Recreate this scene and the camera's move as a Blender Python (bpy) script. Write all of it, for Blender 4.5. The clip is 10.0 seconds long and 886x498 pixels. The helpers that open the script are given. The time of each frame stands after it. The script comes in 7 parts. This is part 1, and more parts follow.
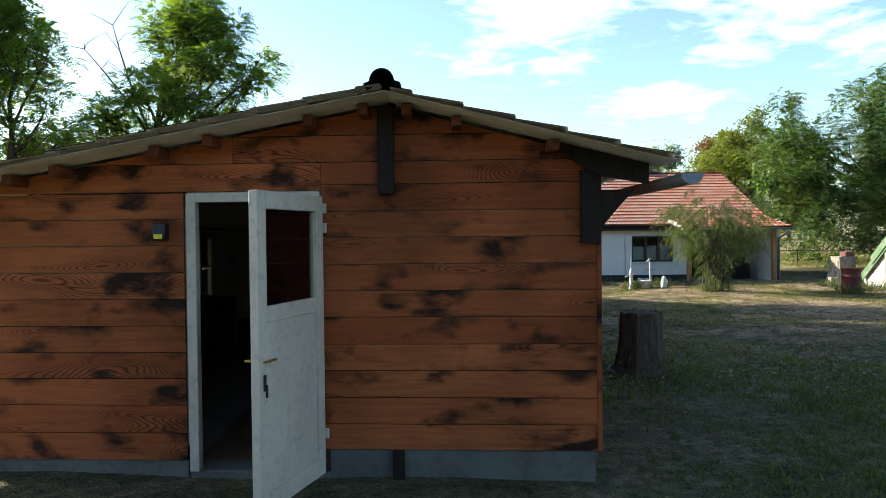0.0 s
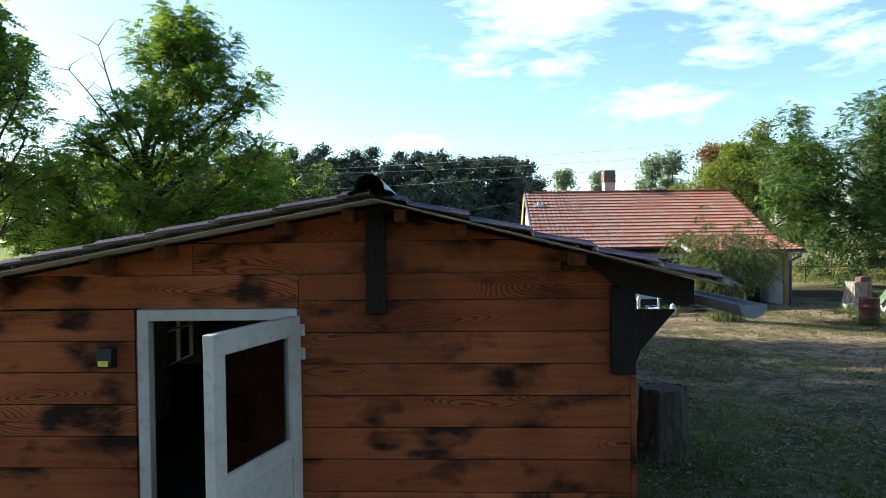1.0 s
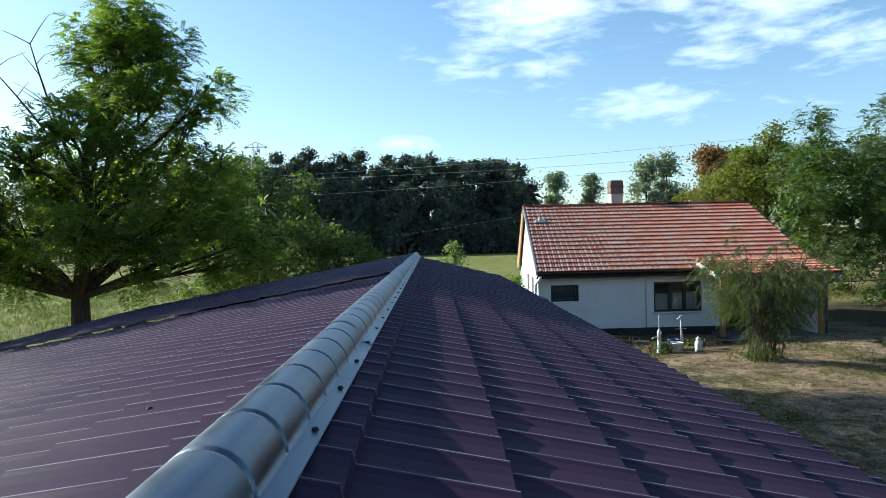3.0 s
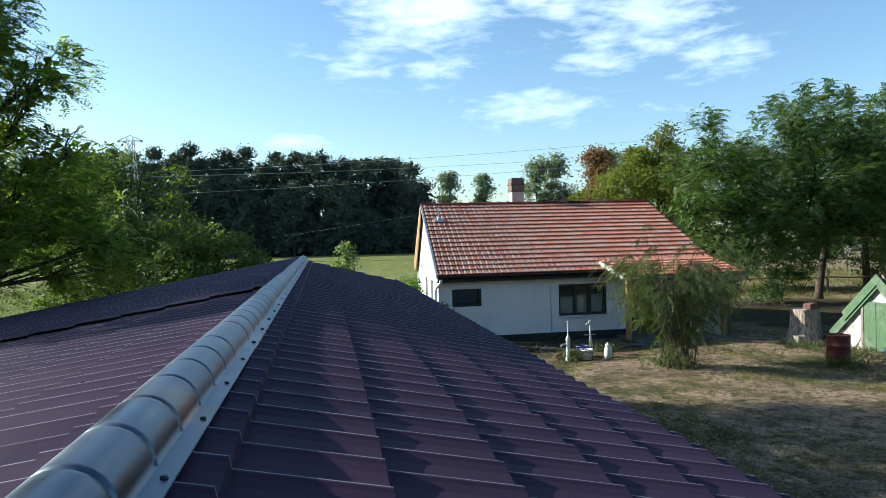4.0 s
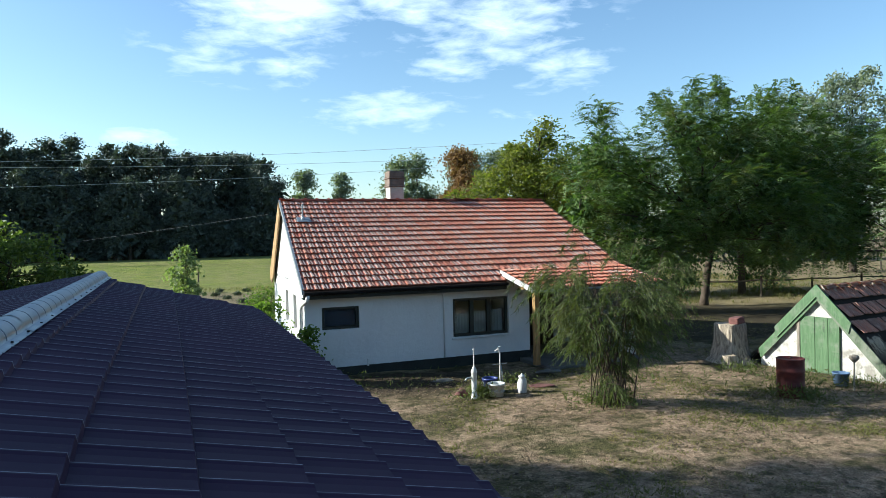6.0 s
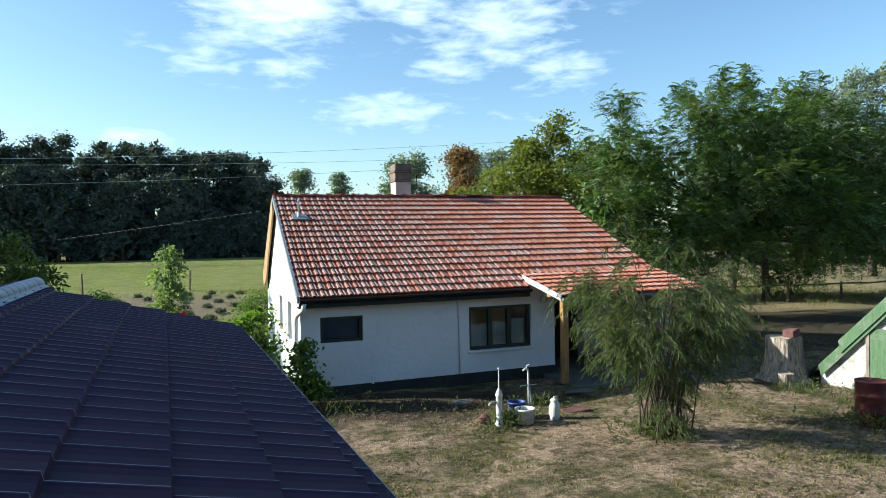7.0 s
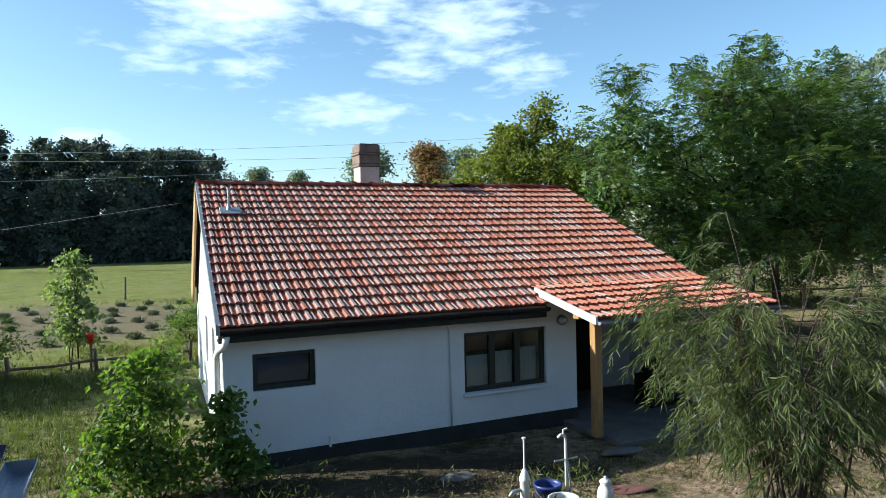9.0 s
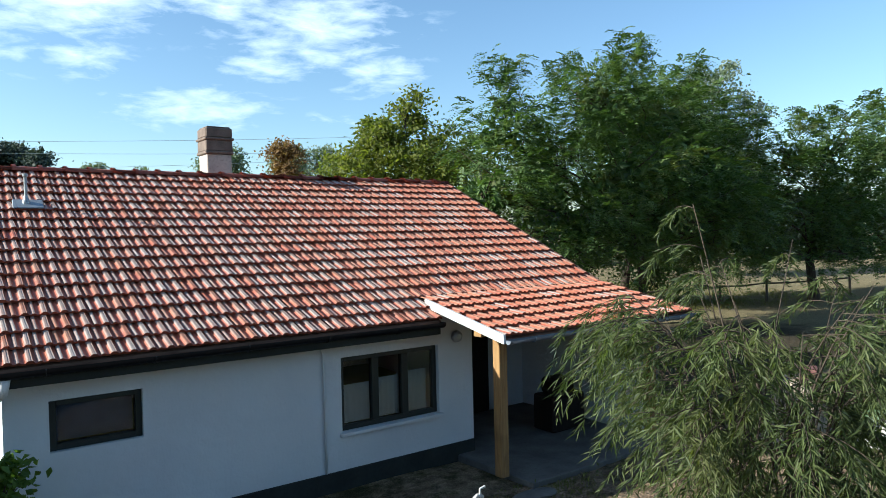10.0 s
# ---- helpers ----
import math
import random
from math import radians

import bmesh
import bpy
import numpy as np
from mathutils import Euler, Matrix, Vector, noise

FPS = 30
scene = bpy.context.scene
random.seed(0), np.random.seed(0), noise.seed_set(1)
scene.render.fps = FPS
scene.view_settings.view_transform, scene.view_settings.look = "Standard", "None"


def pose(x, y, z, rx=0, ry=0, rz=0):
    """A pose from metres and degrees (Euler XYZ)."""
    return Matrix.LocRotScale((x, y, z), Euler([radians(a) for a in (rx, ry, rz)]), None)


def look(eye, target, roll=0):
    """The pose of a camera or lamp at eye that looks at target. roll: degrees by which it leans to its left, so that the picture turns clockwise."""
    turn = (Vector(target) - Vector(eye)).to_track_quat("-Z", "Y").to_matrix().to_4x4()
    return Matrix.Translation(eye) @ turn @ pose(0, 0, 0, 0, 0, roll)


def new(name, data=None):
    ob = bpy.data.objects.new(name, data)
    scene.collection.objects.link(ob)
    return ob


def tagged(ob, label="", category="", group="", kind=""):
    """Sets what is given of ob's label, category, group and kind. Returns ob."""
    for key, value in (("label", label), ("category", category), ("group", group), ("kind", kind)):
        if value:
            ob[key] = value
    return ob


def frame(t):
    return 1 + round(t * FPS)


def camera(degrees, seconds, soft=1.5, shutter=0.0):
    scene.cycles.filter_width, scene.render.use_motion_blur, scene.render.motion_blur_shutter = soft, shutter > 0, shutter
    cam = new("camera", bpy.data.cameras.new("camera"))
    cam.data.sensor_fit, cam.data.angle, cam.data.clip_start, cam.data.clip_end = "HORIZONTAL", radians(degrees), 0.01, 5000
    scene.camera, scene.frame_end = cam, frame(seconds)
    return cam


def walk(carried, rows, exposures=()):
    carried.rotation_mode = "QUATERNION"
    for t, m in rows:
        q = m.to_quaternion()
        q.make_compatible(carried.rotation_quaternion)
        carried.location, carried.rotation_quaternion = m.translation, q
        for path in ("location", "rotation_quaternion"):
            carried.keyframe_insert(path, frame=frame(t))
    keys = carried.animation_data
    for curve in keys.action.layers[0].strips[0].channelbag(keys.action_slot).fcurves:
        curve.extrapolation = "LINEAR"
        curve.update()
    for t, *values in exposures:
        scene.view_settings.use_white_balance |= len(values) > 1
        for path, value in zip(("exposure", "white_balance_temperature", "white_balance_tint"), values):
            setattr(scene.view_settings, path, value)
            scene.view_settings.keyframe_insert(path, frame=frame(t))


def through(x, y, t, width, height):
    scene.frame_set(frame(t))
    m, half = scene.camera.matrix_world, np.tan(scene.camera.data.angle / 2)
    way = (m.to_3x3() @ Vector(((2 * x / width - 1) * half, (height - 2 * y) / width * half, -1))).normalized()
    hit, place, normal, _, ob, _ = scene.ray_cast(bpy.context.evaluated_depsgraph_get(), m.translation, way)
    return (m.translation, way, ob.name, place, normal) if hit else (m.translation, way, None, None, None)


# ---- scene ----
cam = camera(64.08, 10.0, 0.6)
PATH = [
    (0, (0.661, -0.698, 1.731), (0.551, 1.299, 1.690), -0.57),
    (0.5, (0.646, -0.316, 2.064), (0.529, 1.680, 2.024), -0.59),
    (1, (0.607, 0.156, 2.467), (0.499, 2.152, 2.432), -0.78),
    (1.5, (0.583, 0.745, 2.859), (0.475, 2.741, 2.829), -1.06),
    (2, (0.518, 1.430, 3.064), (0.413, 3.427, 3.034), -1.21),
    (3.5, (0.403, 3.870, 3.112), (0.384, 5.869, 3.079), -1.36),
    (4, (0.363, 4.814, 3.126), (0.588, 6.801, 3.087), -1.38),
    (4.5, (0.315, 5.814, 3.147), (0.790, 7.757, 3.106), -1.35),
    (5, (0.334, 6.842, 3.158), (0.952, 8.744, 3.115), -1.34),
    (5.5, (0.425, 7.871, 3.180), (1.045, 9.772, 3.136), -1.27),
    (7, (0.812, 10.947, 3.145), (1.442, 12.845, 3.105), -0.99),
    (7.5, (1.004, 11.974, 3.115), (1.635, 13.871, 3.079), -1.00),
    (8, (1.238, 12.977, 3.099), (1.867, 14.875, 3.062), -1.17),
    (8.5, (1.515, 14.005, 3.104), (2.177, 15.892, 3.068), -1.19),
    (9, (1.810, 15.001, 3.112), (2.539, 16.863, 3.073), -1.28),
    (9.5, (2.111, 15.975, 3.112), (3.017, 17.758, 3.070), -1.31),
    (10, (2.395, 16.937, 3.100), (3.477, 18.618, 3.058), -1.31),
]
walk(cam, [(t, look(eye, target, roll)) for t, eye, target, roll in PATH],
     [(0.0, 1.86, 6200, 1), (0.6, 1.79, 5950, 1), (1.2, 1.60, 5700, 1), (2.0, 1.39, 5560, 1), (3.3, 1.18, 5560, 0), (10.0, 1.21, 5520, 0)])

# ---- light ----
SUN_AZ, SUN_EL = -70.0, 24.0          # degrees from +y towards +x, and above the ground
sun_dir = Vector((math.sin(radians(SUN_AZ)) * math.cos(radians(SUN_EL)), math.cos(radians(SUN_AZ)) * math.cos(radians(SUN_EL)), math.sin(radians(SUN_EL))))
sun = new("sun", bpy.data.lights.new("sun", "SUN"))
sun.data.energy, sun.data.angle, sun.data.color = 5.0, radians(0.6), (1.0, 0.89, 0.74)
sun.matrix_world = look(sun_dir * 60, (0, 0, 0))

world = bpy.data.worlds.new("world")
scene.world = world
world.use_nodes = True
wn, wl = world.node_tree.nodes, world.node_tree.links
wn.clear()


def wnode(kind, **values):
    n = wn.new(kind)
    for key, v in values.items():
        n.inputs[key].default_value = v
    return n


def wmath(op, a, b=None):
    n = wn.new("ShaderNodeMath")
    n.operation = op
    for i, v in enumerate((a, b)):
        if v is None:
            continue
        if isinstance(v, (int, float)):
            n.inputs[i].default_value = v
        else:
            wl.new(v, n.inputs[i])
    return n.outputs[0]


sky = wn.new("ShaderNodeTexSky")
sky.sky_type, sky.sun_disc = "NISHITA", False
sky.sun_elevation, sky.sun_rotation = radians(SUN_EL), radians(SUN_AZ)
sky.altitude, sky.air_density, sky.dust_density, sky.ozone_density = 100, 1.0, 0.75, 1.2
coord = wn.new("ShaderNodeTexCoord")
sep = wn.new("ShaderNodeSeparateXYZ")
wl.new(coord.outputs["Generated"], sep.inputs[0])
# thin broken cloud: a few banks by bearing and height in degrees, torn by noise
bearing = wmath("MULTIPLY", wmath("ARCTAN2", sep.outputs[0], sep.outputs[1]), 57.2958)
lofty = wmath("MULTIPLY", wmath("ARCSINE", sep.outputs[2]), 57.2958)
banks = None
for az, el, wide, tall, thick in ((5.5, 17.6, 8.0, 2.8, 1.0), (15.5, 18.5, 6.0, 3.2, 0.8), (23.5, 15.8, 7.5, 3.4, 0.78), (28.0, 12.6, 4.5, 2.2, 0.62), (13.5, 10.0, 6.0, 1.7, 0.86),
                                  (19.0, 13.0, 4.0, 1.4, 0.55), (0.5, 14.0, 5.0, 2.4, 0.62), (6.0, 13.0, 3.5, 1.6, 0.62), (-4.5, 7.6, 5.5, 0.8, 0.62), (25.5, 9.2, 4.0, 1.0, 0.5), (12.0, 24.0, 16.0, 4.0, 0.9)):
    p = wmath("POWER", wmath("ABSOLUTE", wmath("DIVIDE", wmath("SUBTRACT", bearing, az), wide)), 2.0)
    q = wmath("POWER", wmath("ABSOLUTE", wmath("DIVIDE", wmath("SUBTRACT", lofty, el), tall)), 2.0)
    one = wmath("MULTIPLY", wmath("EXPONENT", wmath("MULTIPLY", wmath("ADD", p, q), -1.0)), thick)
    banks = one if banks is None else wmath("MAXIMUM", banks, one)
flat = wn.new("ShaderNodeCombineXYZ")
wl.new(bearing, flat.inputs[0])
wl.new(lofty, flat.inputs[1])
mapping = wn.new("ShaderNodeMapping")
mapping.inputs["Rotation"].default_value = (0, 0, radians(-16))
mapping.inputs["Scale"].default_value = (0.13, 0.42, 1.0)
wl.new(flat.outputs[0], mapping.inputs[0])
big = wnode("ShaderNodeTexNoise", Scale=0.9, Detail=3.0, Roughness=0.5)
fine = wnode("ShaderNodeTexNoise", Scale=2.4, Detail=9.0, Roughness=0.6, Distortion=0.3)
wl.new(mapping.outputs[0], big.inputs["Vector"])
wl.new(mapping.outputs[0], fine.inputs["Vector"])
torn = wmath("ADD", wmath("MULTIPLY", wmath("SUBTRACT", big.outputs["Fac"], 0.5), 0.9), wmath("MULTIPLY", wmath("SUBTRACT", fine.outputs["Fac"], 0.5), 1.5))
ramp = wn.new("ShaderNodeValToRGB")
ramp.color_ramp.elements[0].position, ramp.color_ramp.elements[1].position = 0.34, 1.0
wl.new(wmath("ADD", banks, torn), ramp.inputs[0])
cover = wmath("MULTIPLY", wmath("MULTIPLY", ramp.outputs[0], wmath("MINIMUM", wmath("MULTIPLY", banks, 3.0), 1.0)), 0.85)
mix = wn.new("ShaderNodeMixRGB")
mix.inputs[2].default_value = (6.6, 7.0, 7.6, 1)
wl.new(cover, mix.inputs[0])
wl.new(sky.outputs[0], mix.inputs[1])
back = wnode("ShaderNodeBackground", Strength=0.085)
wl.new(mix.outputs[0], back.inputs["Color"])
wl.new(back.outputs[0], wn.new("ShaderNodeOutputWorld").inputs[0])


# ---- materials ----
class Mat:
    """A node material: a Principled surface with helpers to add texture nodes."""

    def __init__(self, name, rough=0.8, metal=0.0, spec=0.4):
        self.m = bpy.data.materials.new(name)
        self.m.use_nodes = True
        self.n, self.l = self.m.node_tree.nodes, self.m.node_tree.links
        self.p = self.n["Principled BSDF"]
        self.out = self.n["Material Output"]
        self.p.inputs["Roughness"].default_value = rough
        self.p.inputs["Metallic"].default_value = metal
        self.p.inputs["Specular IOR Level"].default_value = spec
        self.vec = self.n.new("ShaderNodeTexCoord").outputs["Object"]

    def place(self, scale=(1, 1, 1), rot=(0, 0, 0), shuffle=False):
        """Object coordinates, stretched, and moved by a random offset for each object where asked."""
        m = self.n.new("ShaderNodeMapping")
        m.inputs["Scale"].default_value = scale
        m.inputs["Rotation"].default_value = rot
        v = self.vec
        if shuffle:
            info = self.n.new("ShaderNodeObjectInfo")
            k = self.n.new("ShaderNodeVectorMath")
            k.operation = "SCALE"
            k.inputs[0].default_value = (37.0, 91.0, 53.0)
            self.l.new(info.outputs["Random"], k.inputs["Scale"])
            add = self.n.new("ShaderNodeVectorMath")
            self.l.new(v, add.inputs[0])
            self.l.new(k.outputs[0], add.inputs[1])
            v = add.outputs[0]
        self.l.new(v, m.inputs[0])
        return m.outputs[0]

    def noise(self, scale, detail=4.0, rough=0.55, vec=None, distortion=0.0):
        t = self.n.new("ShaderNodeTexNoise")
        t.inputs["Scale"].default_value, t.inputs["Detail"].default_value = scale, detail
        t.inputs["Roughness"].default_value, t.inputs["Distortion"].default_value = rough, distortion
        self.l.new(vec or self.vec, t.inputs["Vector"])
        return t.outputs["Fac"]

    def ramp(self, fac, *stops):
        r = self.n.new("ShaderNodeValToRGB")
        e = r.color_ramp.elements
        while len(e) < len(stops):
            e.new(0.5)
        for el, (at, c) in zip(e, stops):
            el.position = at
            el.color = (c, c, c, 1) if isinstance(c, (int, float)) else (*c, 1)
        self.l.new(fac, r.inputs[0])
        return r.outputs[0]

    def mix(self, fac, a, b, mode="MIX"):
        x = self.n.new("ShaderNodeMixRGB")
        x.blend_type = mode
        for i, v in enumerate((fac, a, b)):
            if isinstance(v, (int, float)):
                x.inputs[i].default_value = v if i == 0 else (v, v, v, 1)
            elif isinstance(v, tuple):
                x.inputs[i].default_value = (*v, 1)
            else:
                self.l.new(v, x.inputs[i])
        return x.outputs[0]

    def random(self, island=False):
        return (self.n.new("ShaderNodeNewGeometry").outputs["Random Per Island"] if island
                else self.n.new("ShaderNodeObjectInfo").outputs["Random"])

    def color(self, c):
        if isinstance(c, tuple):
            self.p.inputs["Base Color"].default_value = (*c, 1)
        else:
            self.l.new(c, self.p.inputs["Base Color"])
        return self

    def rough(self, fac, lo, hi):
        self.l.new(self.ramp(fac, (0.3, lo), (0.7, hi)), self.p.inputs["Roughness"])
        return self

    def bump(self, fac, strength=0.3, distance=0.01):
        b = self.n.new("ShaderNodeBump")
        b.inputs["Strength"].default_value, b.inputs["Distance"].default_value = strength, distance
        self.l.new(fac, b.inputs["Height"])
        self.l.new(b.outputs[0], self.p.inputs["Normal"])
        return self


def plain(name, c, rough=0.6, metal=0.0, vary=0.18, scale=6.0, bump=0.15):
    """A painted or bare surface with light unevenness at two scales."""
    k = Mat(name, rough, metal)
    dark = tuple(v * (1 - vary) for v in c)
    light = tuple(min(1, v * (1 + vary * 0.6)) for v in c)
    body = k.mix(k.ramp(k.noise(scale), (0.3, 0.0), (0.7, 1.0)), dark, light)
    specks = k.ramp(k.noise(scale * 9, 3), (0.25, 0.75), (0.5, 1.0))
    k.color(k.mix(1.0, body, specks, "MULTIPLY"))
    k.bump(k.noise(scale * 12, 3), bump, 0.004)
    return k.m


def foliage(name, deep, fresh, dry=None, through=0.45):
    """Leaves: two-sided, with light passing through, each leaf a little different."""
    k = Mat(name, 0.55, 0.0, 0.25)
    c = k.mix(k.random(True), deep, fresh)
    c = k.mix(k.ramp(k.noise(0.55, 3), (0.38, 0.0), (0.68, 0.55)), c, fresh)
    if dry:
        c = k.mix(k.ramp(k.noise(0.8, 2), (0.55, 0.0), (0.72, 0.8)), c, dry)
    k.color(c)
    tr = k.n.new("ShaderNodeBsdfTranslucent")
    warm = k.mix(1.0, c, (1.5, 1.7, 0.45), "MULTIPLY")
    k.l.new(warm, tr.inputs["Color"])
    m = k.n.new("ShaderNodeMixShader")
    m.inputs[0].default_value = through
    k.l.new(k.p.outputs[0], m.inputs[1])
    k.l.new(tr.outputs[0], m.inputs[2])
    k.l.new(m.outputs[0], k.out.inputs[0])
    return k.m


def charred_planks():
    """Stained boards: faint long grain, loops of dark growth rings here and there, and scorched patches."""
    k = Mat("charred_plank", 0.66, 0.0, 0.14)
    grain = k.noise(2.4, 6, 0.6, k.place((1.0, 1.0, 14.0), shuffle=True), 0.4)
    # nested loops of growth rings: level lines of a long soft swell in the wood
    swirl = k.noise(1.0, 1.2, 0.4, k.place((0.75, 1.0, 5.2), shuffle=True), 0.15)
    lines = k.n.new("ShaderNodeMath")
    lines.operation = "MULTIPLY"
    lines.inputs[1].default_value = 330.0
    k.l.new(swirl, lines.inputs[0])
    wave = k.n.new("ShaderNodeMath")
    wave.operation = "SINE"
    k.l.new(lines.outputs[0], wave.inputs[0])
    tone = k.mix(k.random(), (0.335, 0.088, 0.029), (0.50, 0.150, 0.052))
    c = k.mix(k.ramp(grain, (0.34, 0.5), (0.60, 0.0)), tone, (0.215, 0.050, 0.014))
    where = k.ramp(swirl, (0.555, 0.0), (0.64, 0.85))
    rings = k.mix(1.0, k.ramp(wave.outputs[0], (0.15, 0.0), (0.85, 0.8)), where, "MULTIPLY")
    c = k.mix(rings, c, (0.030, 0.012, 0.007))
    burn = k.noise(2.5, 4, 0.5, k.place((1.0, 1.0, 1.9), shuffle=True), 0.25)
    c = k.mix(k.ramp(burn, (0.525, 0.0), (0.66, 0.95)), c, (0.016, 0.009, 0.007))
    wide = k.noise(0.8, 3, 0.5)
    c = k.mix(1.0, c, k.ramp(wide, (0.34, 0.50), (0.60, 1.0)), "MULTIPLY")
    k.color(c)
    return k.bump(grain, 0.2, 0.003).m


def wood(name, dark, light, rough=0.75, axis=0):
    k = Mat(name, rough, 0.0, 0.3)
    s = [14.0, 14.0, 14.0]
    s[axis] = 1.2
    g = k.noise(2.4, 6, 0.6, k.place(tuple(s), shuffle=True), 0.7)
    spots = k.noise(2.2, 3)
    k.color(k.mix(1.0, k.mix(k.ramp(g, (0.3, 0.0), (0.68, 1.0)), dark, light), k.ramp(spots, (0.25, 0.6), (0.55, 1.0)), "MULTIPLY"))
    return k.bump(g, 0.4, 0.004).m


def roof_metal():
    k = Mat("brown_roof_sheet", 0.46, 0.0, 0.055)
    dust = k.noise(0.9, 5, 0.6)
    c = k.mix(k.ramp(dust, (0.35, 0.0), (0.7, 1.0)), (0.0285, 0.0165, 0.0345), (0.046, 0.0275, 0.049))
    c = k.mix(k.ramp(k.noise(34, 3), (0.62, 0.0), (0.72, 0.3)), c, (0.050, 0.034, 0.042))
    xyz = k.n.new("ShaderNodeSeparateXYZ")
    k.l.new(k.vec, xyz.inputs[0])
    pitch = k.n.new("ShaderNodeMath")
    pitch.operation = "MULTIPLY"
    pitch.inputs[1].default_value = 1 / 0.19
    k.l.new(xyz.outputs[1], pitch.inputs[0])
    share = k.n.new("ShaderNodeMath")
    share.operation = "FRACT"
    k.l.new(pitch.outputs[0], share.inputs[0])
    # bright glints painted as thin pale lines along the crests of the waves
    crest = k.ramp(share.outputs[0], (0.835, 0.0), (0.85, 1.0), (0.872, 1.0), (0.887, 0.0))
    glint_breaks = k.ramp(k.noise(4.0, 4), (0.35, 0.45), (0.6, 1.0))
    c = k.mix(k.mix(1.0, crest, glint_breaks, "MULTIPLY"), c, (0.24, 0.23, 0.26))
    k.color(c).rough(dust, 0.46, 0.6)
    return k.bump(k.noise(5, 3), 0.08, 0.01).m


def zinc():
    k = Mat("zinc_sheet", 0.36, 0.9)
    st = k.noise(3.2, 5, 0.6)
    c = k.mix(k.ramp(st, (0.35, 0.0), (0.7, 1.0)), (0.085, 0.103, 0.132), (0.175, 0.20, 0.24))
    c = k.mix(k.ramp(k.noise(1.7, 4), (0.60, 0.0), (0.74, 0.55)), c, (0.30, 0.17, 0.10))
    k.color(c).rough(st, 0.28, 0.5)
    return k.bump(k.noise(8, 3), 0.15, 0.006).m


def clay(name, tones, bloom, island=False, gloss=(0.36, 0.5)):
    """Old clay tiles: each one its own red, many of them paled by lichen and weather."""
    k = Mat(name, 0.42, 0.0, 0.4)
    r = k.random(island)
    n = len(tones)
    c = k.ramp(r, *[(0.02 + 0.96 * i / (n - 1), t) for i, t in enumerate(tones)])
    worn = k.noise(11.0, 5, 0.65, k.place((1, 0.6, 1), shuffle=not island))
    c = k.mix(k.ramp(worn, (0.40, 0.0), (0.66, 0.75)), c, bloom)
    c = k.mix(k.ramp(k.noise(26, 4, 0.7), (0.30, 0.55), (0.48, 0.0)), c, (0.06, 0.03, 0.02))
    k.color(c).rough(worn, gloss[0], gloss[1])
    return k.bump(k.noise(22, 4), 0.4, 0.006).m


